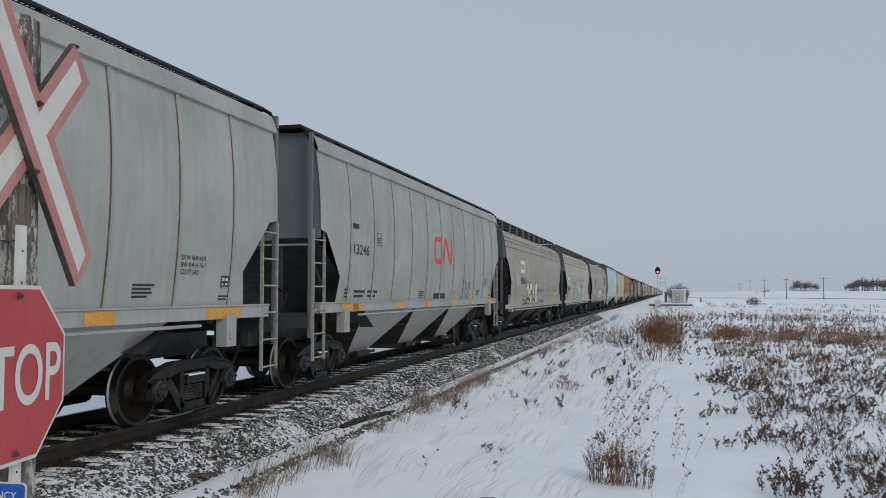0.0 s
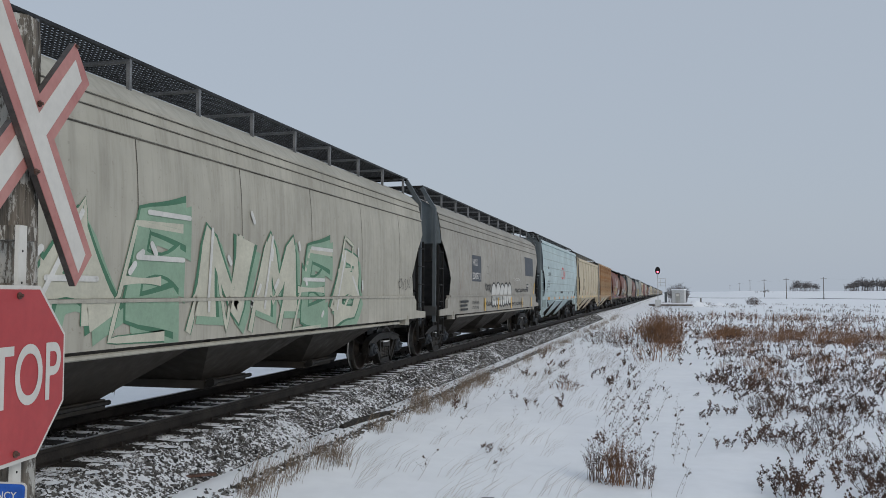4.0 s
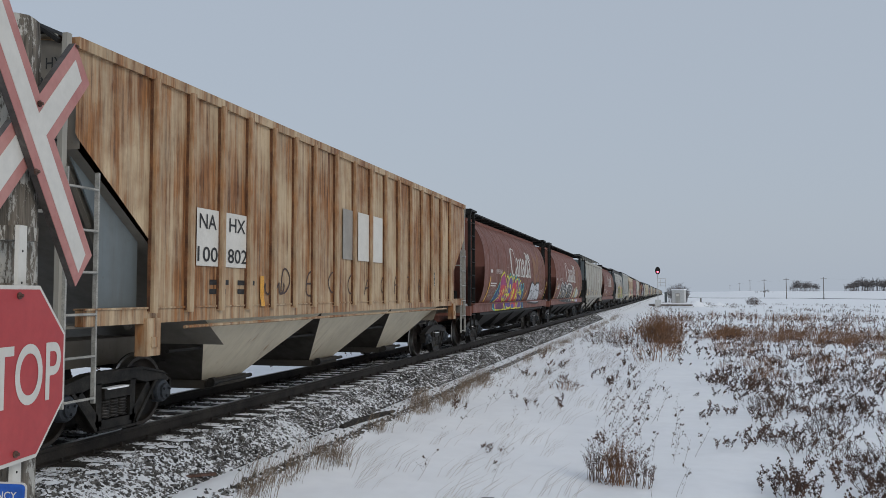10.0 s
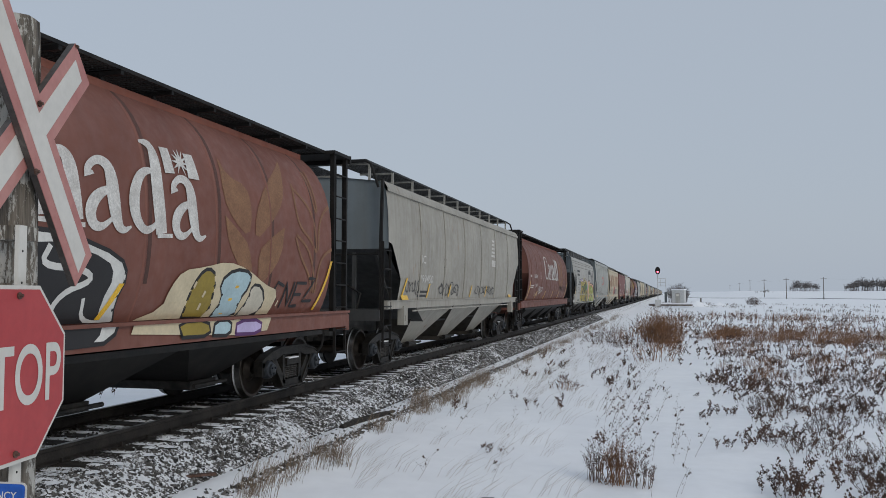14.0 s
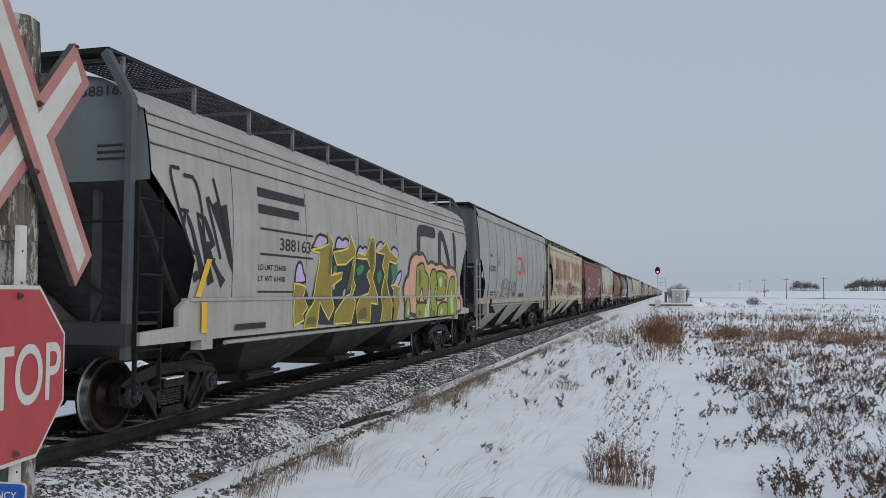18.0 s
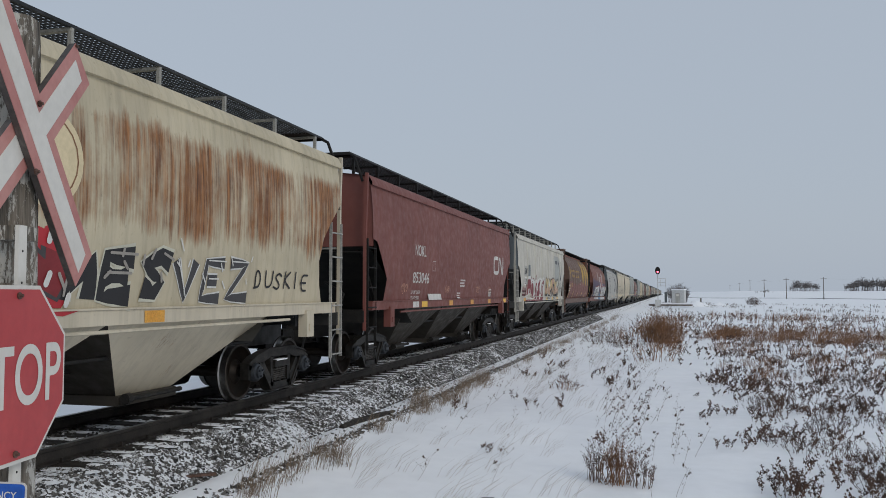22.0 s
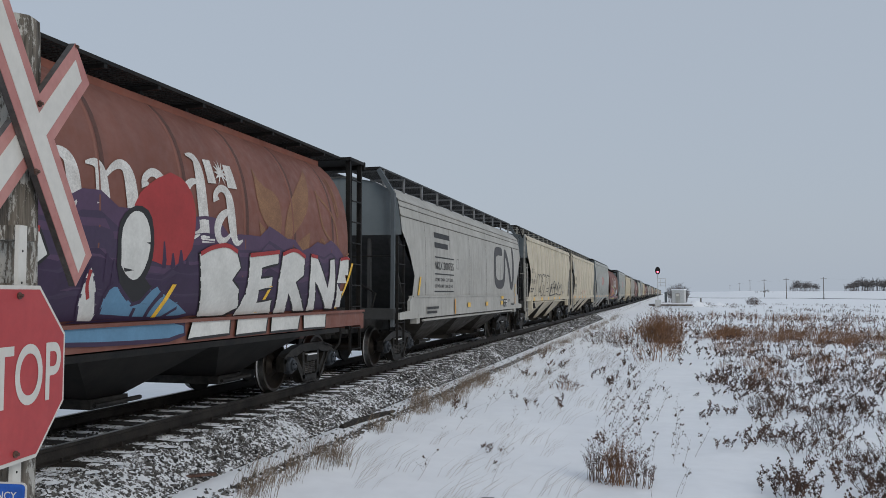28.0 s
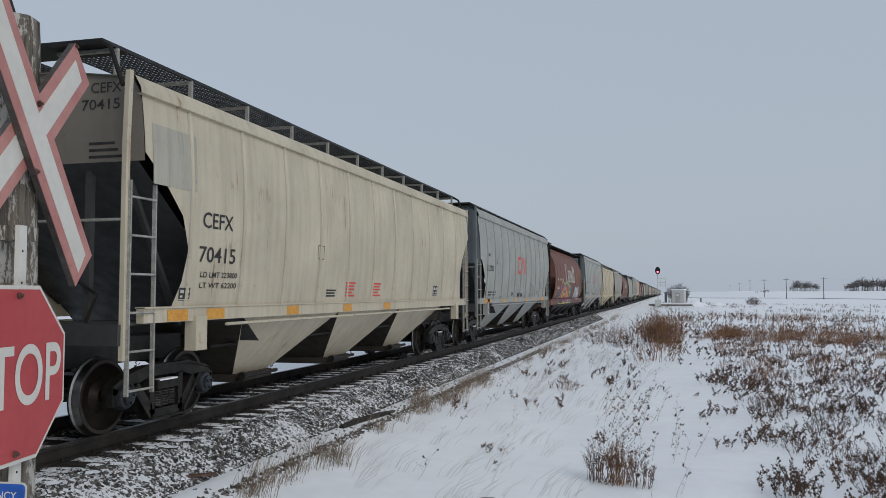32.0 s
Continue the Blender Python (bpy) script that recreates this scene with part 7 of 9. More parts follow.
    c.begin("graffiti_letter")
    fill(c, s, [(5.74, 1.19), (5.67, 1.36), (5.85, 1.58), (5.63, 1.84), (5.71, 2.16), (5.78, 2.3), (5.92, 2.35), (6.13, 2.24), (6.19, 2.18), (6.5, 2.12), (6.62, 1.99), (6.71, 1.71), (6.79, 1.42), (7, 1.34), (6.92, 1.1), (5.94, 1.11)], SP["crimson"], SP["lime2"], 0.060)
    fill(c, s, [(5.75, 2.13), (5.8, 2.26), (5.93, 2.3), (6.11, 2.19), (6.06, 2.11), (5.88, 2.09)], SP["plum2"])
    fill(c, s, [(5.67, 1.36), (5.88, 1.61), (6.08, 1.64), (6.23, 1.44), (5.93, 1.33)], SP["ink_blue2"])
    fill(c, s, [(5.78, 1.14), (5.8, 1.27), (6.38, 1.3), (6.44, 1.12)], SP["ink_blue2"])
    fill(c, s, [(5.88, 1.37), (6.12, 1.67), (6.11, 1.84), (6.23, 1.78), (6.22, 1.61), (5.97, 1.37)], SP["amber"])
    fill(c, s, [(5.93, 1.52), (5.9, 1.81), (6, 1.91), (6.21, 1.88), (6.26, 1.71), (6.21, 1.47), (6.2, 1.37), (5.99, 1.36), (6.18, 1.57), (6.13, 1.74), (6.02, 1.74), (6.01, 1.54)], SP["lime2"])
    c.begin("graffiti_letter")
    fill(c, s, [(6.7, 1.14), (7.02, 1.42), (6.72, 1.57), (6.79, 1.71), (6.58, 1.92), (6.34, 2.24), (6.67, 2.29), (6.9, 2.18), (6.98, 2), (6.96, 1.71), (7.27, 1.52), (7, 1.34), (7.21, 1.12)], SP["mulberry"], SP["lime2"], 0.060)
    fill(c, s, [(6.79, 1.6), (6.96, 1.71), (7.2, 1.52), (7.16, 1.4), (6.98, 1.42)], SP["crimson"])
    stroke(c, s, [(6.74, 1.81, 0.07), (6.82, 1.74, 0.07), (6.77, 1.64, 0.07), (7, 1.53, 0.07)], SP["lime2"])
    c.begin("graffiti_letter")
    fill(c, s, [(7.08, 1.09), (7.39, 1.41), (7.06, 1.63), (7.07, 1.93), (7.15, 2.13), (7.39, 2.23), (7.54, 2.16), (7.58, 1.86), (7.85, 1.71), (8.11, 1.63), (8.19, 1.38), (8.02, 1.09)], SP["violet"], SP["lime2"], 0.060)
    fill(c, s, [(7.38, 1.56), (7.34, 1.86), (7.61, 1.78), (7.67, 1.55)], SP["plum2"])
    fill(c, s, [(7.27, 1.71), (7.35, 2.01), (7.41, 1.97), (7.43, 1.77), (7.7, 1.77), (7.76, 1.51), (7.98, 1.39), (7.52, 1.71)], SP["lime2"])
    c.begin("graffiti_letter")
    fill(c, s, [(9.81, 1.31), (10.19, 1.45), (10.07, 1.83), (10.21, 2.08), (10.43, 2.2), (10.62, 2.21), (10.67, 2.12), (10.94, 2.17), (11.05, 2.14), (11.03, 2.02), (11.33, 2.1), (11.46, 2.07), (11.74, 2.19), (11.88, 2.14), (12.21, 2.21), (12.48, 2.16), (12.58, 1.94), (13.01, 1.62), (13.14, 1.42), (12.87, 1.22)], SP["silver"], SP["black"], 0.070)
    stroke(c, s, [(10.15, 1.64, 0.04), (10.31, 1.8, 0.04), (10.59, 1.85, 0.04), (10.79, 1.74, 0.04), (10.82, 1.5, 0.04), (10.5, 1.35, 0.04)], SP["black"])
    stroke(c, s, [(10.6, 2.16, 0.04), (10.57, 1.91, 0.04), (10.43, 1.77, 0.04)], SP["black"])
    stroke(c, s, [(11.04, 2.05, 0.04), (10.93, 1.84, 0.04), (11.16, 1.57, 0.04), (10.89, 1.35, 0.04)], SP["black"])
    stroke(c, s, [(10.88, 1.54, 0.04), (11.12, 1.64, 0.04), (11.25, 1.85, 0.04)], SP["black"])
    stroke(c, s, [(11.46, 1.99, 0.04), (11.39, 1.71, 0.04), (11.65, 1.41, 0.04)], SP["black"])
    stroke(c, s, [(11.59, 1.85, 0.04), (11.85, 1.89, 0.04), (12.15, 1.71, 0.04), (12.01, 1.52, 0.04), (11.93, 1.41, 0.04)], SP["black"])
    stroke(c, s, [(11.87, 2.08, 0.04), (11.8, 1.93, 0.04), (12.17, 1.82, 0.04), (12.37, 1.86, 0.04)], SP["black"])
    stroke(c, s, [(12.41, 1.63, 0.04), (12.19, 1.51, 0.04), (12.37, 1.39, 0.04), (12.64, 1.43, 0.04)], SP["black"])
    stroke(c, s, [(11.64, 2.01, 0.05), (11.76, 2.08, 0.05), (11.84, 1.97, 0.05), (11.71, 1.91, 0.05), (11.64, 1.98, 0.05)], SP["black"])
    scribble(c, s, 13.1, 14.1, 1.55, 2.0, SP["white"], 4, 0.018, 5)
    scribble(c, s, 1.3, 2.4, 1.45, 2.0, SP["stonegrey"], 5, 0.014, 8)
    letters(c, s, "ZEGG", 2.45, 3.2, 1.55, 1.85, [SP["white"]], SP["white"], 0.10, 0.2, None, None, 4, 0.1)


def art_j(c, s):
    sheaves(c, s, 12.26, TAN)
    wordmark(c, s, 5.83, CHALK)
    c.begin("graffiti_outline")
    fill(c, s, [(2.69, 1.34), (3.02, 1.71), (3.2, 2.04), (3.4, 2.23), (3.69, 2.35), (3.87, 2.38), (4.42, 2.29), (4.46, 2.15), (4.9, 2.21), (4.98, 2.37), (5.68, 2.38), (5.8, 2.21), (6.17, 2.17), (6.57, 2.33), (7.5, 2.34), (8.35, 2.32), (9.21, 2.12), (9.37, 1.91), (9.23, 1.6), (9.37, 1.3), (9, 1.12), (4.56, 1.21)], SP["white"], SP["black"], 0.050)
    c.begin("graffiti_letter")
    fill(c, s, [(2.97, 1.31), (3.17, 1.59), (3.31, 1.95), (3.57, 2.21), (3.8, 2.29), (4.33, 2.21), (4.4, 2.1), (5, 2.14), (5.08, 2.3), (5.55, 2.3), (5.7, 2.11), (6.04, 2.04), (6.19, 1.71), (6.23, 1.38), (6.1, 1.17)], SP["black2"])
    c.begin("graffiti_letter")
    fill(c, s, [(6.23, 1.16), (6.07, 1.35), (6.28, 1.79), (6.53, 2.12), (6.93, 2.25), (7.39, 2.25), (7.72, 2.19), (8.25, 2.23), (9, 2.08), (9.14, 1.9), (9.01, 1.61), (9.09, 1.31), (8.81, 1.1)], SP["black2"])
    stroke(c, s, [(3.94, 2.28, 0.07), (3.88, 2.08, 0.07), (4.15, 1.97, 0.07), (4.33, 1.83, 0.07), (4.26, 1.64, 0.07), (4.17, 1.39, 0.07)], SP["white"])
    stroke(c, s, [(3.86, 1.8, 0.05), (3.77, 1.58, 0.05), (3.72, 1.39, 0.05)], SP["white"])
    stroke(c, s, [(4.42, 2.1, 0.07), (4.38, 1.9, 0.07), (4.65, 1.81, 0.07), (4.99, 1.78, 0.07)], SP["white"])
    stroke(c, s, [(4.52, 1.85, 0.05), (4.87, 1.91, 0.05), (4.88, 1.74, 0.05), (4.9, 1.53, 0.05), (5.23, 1.56, 0.05), (5.22, 1.74, 0.05)], SP["white"])
    stroke(c, s, [(5.01, 2.13, 0.07), (4.97, 1.98, 0.07), (5.41, 1.99, 0.07), (5.62, 1.87, 0.07), (5.24, 1.71, 0.07), (5.07, 1.5, 0.07), (4.7, 1.38, 0.07)], SP["white"])
    stroke(c, s, [(5.62, 1.69, 0.05), (5.62, 1.46, 0.05), (5.93, 1.49, 0.05), (5.65, 1.68, 0.05)], SP["white"])
    stroke(c, s, [(4.29, 1.57, 0.05), (4.12, 1.38, 0.05), (3.99, 1.28, 0.05)], SP["white"])
    stroke(c, s, [(6.07, 1.94, 0.09), (6.16, 1.55, 0.09), (5.84, 1.33, 0.09)], SP["white"])
    stroke(c, s, [(6.94, 2.22, 0.07), (6.86, 1.96, 0.07), (7.14, 1.88, 0.07), (7.17, 1.62, 0.07), (6.7, 1.33, 0.07)], SP["white"])
    stroke(c, s, [(7.69, 2.15, 0.05), (7.58, 1.96, 0.05), (7.54, 1.71, 0.05), (7.83, 1.66, 0.05), (7.85, 1.89, 0.05)], SP["white"])
    stroke(c, s, [(8.1, 2.19, 0.07), (7.98, 1.98, 0.07), (8.61, 1.97, 0.07), (8.82, 1.85, 0.07), (8.33, 1.71, 0.07), (8.25, 1.42, 0.07), (7.77, 1.21, 0.07)], SP["white"])
    stroke(c, s, [(8.71, 1.66, 0.05), (8.77, 1.41, 0.05), (9.23, 1.38, 0.05)], SP["white"])
    c.begin("graffiti_background")
    fill(c, s, [(9.56, 1.24), (9.63, 1.38), (10.18, 1.52), (10.24, 1.78), (10.46, 2), (10.93, 2.05), (11.52, 2.15), (12.11, 2.06), (12.71, 1.84), (13.21, 1.75), (13.09, 1.37), (12.87, 1.07)], SP["cream2"])
    c.begin("graffiti_letter")
    fill(c, s, [(10.7, 1.39), (10.69, 1.71), (10.84, 1.95), (11.05, 2.05), (11.25, 1.96), (11.3, 1.37)], SP["gold2"], SP["black"], 0.050)
    c.begin("graffiti_letter")
    fill(c, s, [(10.61, 1.15), (10.51, 1.35), (11.23, 1.36), (11.3, 1.14)], SP["gold2"], SP["black"], 0.050)
    c.begin("graffiti_letter")
    fill(c, s, [(11.39, 1.37), (11.56, 1.62), (11.38, 1.87), (11.73, 2.05), (12.23, 2.02), (12.22, 1.8), (12.03, 1.62), (12.04, 1.35)], SP["iceblue"], SP["black"], 0.050)
    c.begin("graffiti_letter")
    fill(c, s, [(11.34, 1.14), (11.4, 1.34), (11.85, 1.34), (11.81, 1.12)], SP["iceblue"], SP["black"], 0.050)
    c.begin("graffiti_letter")
    fill(c, s, [(12.08, 1.35), (12.29, 1.62), (12.3, 1.84), (12.62, 1.82), (12.83, 1.56), (12.61, 1.36)], SP["pale2"], SP["black"], 0.045)
    c.begin("graffiti_letter")
    fill(c, s, [(11.95, 1.13), (12, 1.32), (12.76, 1.31), (12.7, 1.11)], SP["lilac2"], SP["purple"], 0.050)
    stroke(c, s, [(10.76, 1.83, 0.09), (10.8, 1.81, 0.09)], SP["cream2"])
    stroke(c, s, [(11.02, 1.71, 0.09), (11.06, 1.69, 0.09)], SP["cream2"])
    stroke(c, s, [(10.99, 1.54, 0.09), (11.04, 1.53, 0.09)], SP["cream2"])
    stroke(c, s, [(11.3, 1.5, 0.09), (11.32, 1.49, 0.09)], SP["cream2"])
    stroke(c, s, [(12.95, 1.71, 0.09), (12.98, 1.69, 0.09)], SP["cream2"])
    stroke(c, s, [(13.24, 1.56, 0.09), (13.27, 1.55, 0.09)], SP["cream2"])
    letters(c, s, "SNEZ", 12.95, 14.6, 1.5, 1.95, [SP["black"]], SP["black"], 0.16, 0.2, None, None, 8, 0.14, False)
    scribble(c, s, 1.7, 2.6, 1.9, 2.3, SP["white"], 4, 0.035, 8)
    letters(c, s, "BOY", 3.55, 3.95, 1.75, 1.92, [SP["white"]], SP["white"], 0.10, 0.2, None, None, 4, 0.1)
    letters(c, s, "CUAZ", 3.4, 4.0, 1.5, 1.72, [SP["white"]], SP["white"], 0.10, 0.2, None, None, 6, 0.1)


def art_k(c, s):
    scribble(c, s, 1.2, 2.4, 1.6, 2.1, SP["grey"], 4, 0.025, 2)
    scribble(c, s, 4.2, 6.4, 1.6, 2.05, SP["grey"], 6, 0.03, 3)
    scribble(c, s, 8.5, 11.5, 1.6, 2.0, SP["grey"], 7, 0.03, 4)
    for k in range(5):
        s.bar(c.mesh, 10.85 + 0.05 * k, 2.95 + 0.13 * k, 0.55 - 0.05 * k, 0.07, 0.007, c.mi(CHALK))
    s.bar(c.mesh, 10.95, 2.62, 0.6, 0.22, 0.007, c.mi(CHALK))


def art_l(c, s):
    sheaves(c, s, 12.30, TAN)
    wordmark(c, s, 6.03, CHALK)
    scribble(c, s, 2.95, 3.5, 1.9, 2.2, SP["white"], 3, 0.03, 2)
    scribble(c, s, 3.9, 5.4, 1.6, 2.1, SP["white"], 5, 0.035, 4)
    scribble(c, s, 2.9, 3.9, 1.5, 1.8, SP["cream"], 5, 0.015, 5)
    scribble(c, s, 11.8, 14.6, 1.7, 2.2, SP["black"], 6, 0.035, 6)


def art_m(c, s):
    emblem(c, s, 11.7, 15.5, 1.9, 3.38, INK, 0.29)
    c.begin("graffiti_cloud")
    fill(c, s, [(4.86, 1.87), (4.88, 2.08), (4.95, 2.19), (5.02, 2.23), (5.12, 2.2), (5.17, 2.07), (5.26, 1.99), (5.27, 1.88)], SP["lilac2"], SP["black"], 0.050)
    c.begin("graffiti_cloud")
    fill(c, s, [(5.49, 2.48), (5.63, 2.59), (5.7, 2.68), (5.86, 2.74), (6, 2.72), (6.11, 2.72), (6.2, 2.64), (6.1, 2.54), (5.77, 2.48)], SP["lilac2"], SP["black"], 0.050)
    c.begin("graffiti_cloud")
    fill(c, s, [(6.52, 2.51), (6.59, 2.69), (6.74, 2.75), (6.88, 2.68), (7.02, 2.75), (7.21, 2.7), (7.37, 2.63), (7.03, 2.53), (6.79, 2.5)], SP["lilac2"], SP["black"], 0.050)
    c.begin("graffiti_cloud")
    fill(c, s, [(7.55, 2.41), (7.66, 2.56), (7.82, 2.65), (7.93, 2.58), (8.1, 2.66), (8.22, 2.58), (8.1, 2.43), (7.82, 2.37)], SP["lilac2"], SP["black"], 0.050)
    c.begin("graffiti_cloud")
    fill(c, s, [(8.64, 2.54), (8.76, 2.7), (9.01, 2.81), (9.21, 2.75), (9.39, 2.66), (9, 2.57)], SP["lilac2"], SP["black"], 0.050)
    c.begin("graffiti_cloud")
    fill(c, s, [(9.6, 2.52), (9.79, 2.73), (10.02, 2.73), (10.22, 2.63), (10.14, 2.42), (9.87, 2.4)], SP["lilac2"], SP["black"], 0.050)
    c.begin("graffiti_cloud")
    fill(c, s, [(9.68, 1.81), (9.93, 1.95), (10.21, 2.17), (10.48, 2.23), (10.43, 2.05), (10.18, 1.84)], SP["lilac2"], SP["black"], 0.050)
    c.begin("graffiti_background")
    fill(c, s, [(4.82, 1.22), (4.84, 1.79), (5.27, 1.82), (5.5, 1.56), (5.74, 2.13), (5.87, 2.44), (6.46, 2.52), (7.39, 2.59), (7.59, 2.39), (8.37, 2.48), (9, 2.64), (10.1, 2.4), (9.75, 1.88), (10.15, 1.71), (10.08, 1.09), (7.03, 1.12)], SP["night2"], soft=0)
    fill(c, s, [(6.48, 2.19), (6.6, 2.23), (6.61, 2.04), (6.49, 2)], SP["emerald"])
    fill(c, s, [(5.92, 1.83), (5.96, 2.01), (6.03, 1.99), (6.05, 1.74), (5.94, 1.62)], SP["emerald"])
    fill(c, s, [(6.13, 1.83), (6.18, 2.05), (6.28, 2.02), (6.28, 1.71)], SP["emerald"])
    fill(c, s, [(7.23, 1.57), (7.43, 1.78), (7.54, 1.56), (7.39, 1.43)], SP["emerald"])
    fill(c, s, [(7.6, 2.18), (7.96, 2.3), (8.01, 2.16), (7.68, 2.03)], SP["emerald"])
    fill(c, s, [(5.32, 1.48), (5.51, 1.51), (5.51, 1.3), (5.33, 1.3)], SP["emerald"])
    fill(c, s, [(8.77, 2.1), (9.01, 2.23), (9.11, 2.03), (8.87, 1.87)], SP["emerald"])
    fill(c, s, [(9.68, 2.31), (10.1, 2.41), (10.12, 2.1), (9.78, 1.98)], SP["emerald"])
    fill(c, s, [(6.38, 1.96), (6.48, 2.13), (6.61, 2.04), (6.49, 1.71)], SP["lilac2"])
    fill(c, s, [(5.81, 1.71), (5.86, 1.77), (5.96, 1.56), (6.16, 1.37), (6.24, 1.46), (6.11, 1.27)], SP["lilac2"])
    fill(c, s, [(6.93, 1.71), (7, 1.81), (7.07, 1.74), (6.9, 1.57)], SP["lilac2"])
    fill(c, s, [(8.2, 1.56), (8.38, 1.71), (8.38, 1.63)], SP["lilac2"])
    c.begin("graffiti_letter")
    fill(c, s, [(4.8, 1.42), (4.83, 1.87), (5.04, 1.86), (5.27, 1.82), (5.19, 1.65), (5.34, 1.48), (5.14, 1.36), (5.18, 1.26), (4.82, 1.19)], SP["gold2"], SP["lemon"], 0.035, soft=0)
    c.begin("graffiti_letter")
    fill(c, s, [(5.2, 1.12), (5.26, 1.34), (5.59, 1.56), (5.69, 1.95), (5.8, 2.25), (5.82, 2.4), (5.42, 2.44), (5.96, 2.52), (6.23, 2.59), (6.17, 2.81), (6.44, 2.61), (6.36, 2.46), (6.34, 2.03), (6.87, 2.1), (6.84, 1.98), (6.39, 1.84), (6.4, 1.64), (6.48, 1.45), (6.24, 1.24), (6.01, 1.41), (5.84, 1.56), (5.76, 1.23), (5.7, 1.12)], SP["gold2"], SP["lemon"], 0.035, soft=0)
    c.begin("graffiti_letter")
    fill(c, s, [(6.47, 1.16), (6.52, 1.35), (6.73, 1.48), (7.02, 1.64), (7.29, 1.69), (7.37, 1.85), (7.2, 1.92), (7.46, 2.42), (7.03, 2.25), (6.6, 2.23), (6.42, 2.45), (6.91, 2.51), (7.17, 2.57), (7.27, 2.84), (7.52, 2.57), (7.51, 2.28), (7.44, 1.99), (7.56, 1.85), (7.38, 1.64), (7.58, 1.56), (7.33, 1.15)], SP["gold2"], SP["lemon"], 0.035, soft=0)
    c.begin("graffiti_letter")
    fill(c, s, [(7.66, 1.15), (7.58, 1.42), (7.78, 1.63), (8.29, 1.71), (8.4, 1.86), (8.16, 2.08), (8.38, 2.21), (8.19, 2.39), (7.59, 2.39), (7.66, 2.5), (8.07, 2.47), (8.25, 2.62), (8.37, 2.83), (8.6, 2.87), (8.68, 2.66), (8.65, 2.26), (8.51, 2.02), (8.8, 1.71), (8.85, 1.48), (8.43, 1.51), (8.36, 1.12)], SP["gold2"], SP["lemon"], 0.035, soft=0)
    c.begin("graffiti_letter")
    fill(c, s, [(9, 1.09), (9.12, 1.38), (9.05, 1.71), (9.28, 2.12), (9.1, 2.28), (9.26, 2.54), (8.68, 2.56), (9.09, 2.67), (9.39, 2.8), (9.57, 2.64), (10.2, 2.46), (10.01, 2.36), (9.53, 2.4), (9.41, 1.96), (9.57, 1.71), (9.78, 1.49), (9.7, 1.09)], SP["gold2"], SP["lemon"], 0.035, soft=0)
    c.begin("graffiti_letter")
    fill(c, s, [(9.81, 1.09), (9.88, 1.4), (9.9, 1.79), (9.67, 1.88), (9.97, 1.9), (10.38, 1.84), (10.25, 1.71), (10.32, 1.48), (10.08, 1.09)], SP["gold2"], SP["lemon"], 0.035, soft=0)
    fill(c, s, [(6.2, 2.02), (6.24, 2.47), (6.32, 2.57), (6.36, 2.46), (6.34, 2.09)], SP["oliveb"])
    fill(c, s, [(7.07, 1.71), (7.28, 2.2), (7.4, 2.27), (7.38, 1.85)], SP["oliveb"])
    fill(c, s, [(8.29, 2.47), (8.44, 2.8), (8.58, 2.69), (8.56, 2.25), (8.38, 2.09)], SP["oliveb"])
    fill(c, s, [(9.12, 1.54), (9.3, 2.04), (9.42, 1.87), (9.54, 1.66)], SP["oliveb"])
    fill(c, s, [(5.27, 1.2), (5.34, 1.3), (5.64, 1.33), (5.68, 1.18)], SP["oliveb"])
    fill(c, s, [(7.68, 1.2), (7.73, 1.37), (8.13, 1.47), (8.24, 1.21)], SP["oliveb"])
    c.begin("graffiti_background")
    fill(c, s, [(10.58, 1.81), (10.74, 2.06), (10.97, 2.12), (11.01, 2.37), (11.22, 2.59), (11.57, 2.68), (11.82, 2.64), (12.1, 2.71), (12.36, 2.58), (12.53, 2.43), (12.92, 2.53), (13.29, 2.44), (13.83, 2.52), (14.26, 2.4), (14.74, 2.43), (15.18, 2.42), (15.49, 2.31), (15.66, 2.06), (15.55, 1.6), (16.01, 1.55), (16.02, 1.1), (10.82, 1.1)], SP["peach"], SP["brown"], 0.090)
    c.begin("graffiti_letter")
    fill(c, s, [(10.67, 1.15), (10.71, 1.43), (10.87, 1.64), (11, 1.6), (11.1, 1.42), (11.08, 1.1)], SP["lime3"], SP["black"], 0.055)
    c.begin("graffiti_letter")
    fill(c, s, [(11.56, 1.52), (11.56, 2.31), (11.72, 2.41), (12.18, 2.47), (12.31, 2.25), (12.53, 2.2), (12.66, 2.04), (12.61, 1.54), (12.17, 1.51), (12.14, 1.79), (12.01, 1.86), (11.85, 1.51)], SP["lime3"], SP["black"], 0.055)
    c.begin("graffiti_letter")
    fill(c, s, [(11.57, 1.06), (11.53, 1.41), (11.7, 1.49), (12.41, 1.48), (12.79, 1.37), (12.87, 1.04)], SP["lime3"], SP["black"], 0.055)
    c.begin("graffiti_letter")
    fill(c, s, [(12.94, 1.05), (12.9, 1.37), (12.72, 1.54), (12.91, 1.71), (12.71, 2.04), (12.87, 2.29), (13.14, 2.34), (13.38, 2.27), (13.55, 2.06), (13.19, 1.71), (13.3, 1.53), (13.5, 1.35), (13.35, 1.05)], SP["lime3"], SP["black"], 0.055)
    c.begin("graffiti_letter")
    fill(c, s, [(13.34, 1.53), (13.55, 1.97), (13.3, 2.18), (13.53, 2.31), (14.38, 2.27), (14.5, 2.1), (14.31, 1.71), (14.08, 1.52)], SP["lime3"], SP["black"], 0.055)
    c.begin("graffiti_letter")
    fill(c, s, [(13.51, 1.05), (13.46, 1.36), (13.91, 1.48), (14.45, 1.47), (14.69, 1.32), (14.58, 1.04)], SP["lime3"], SP["black"], 0.055)
    c.begin("graffiti_letter")
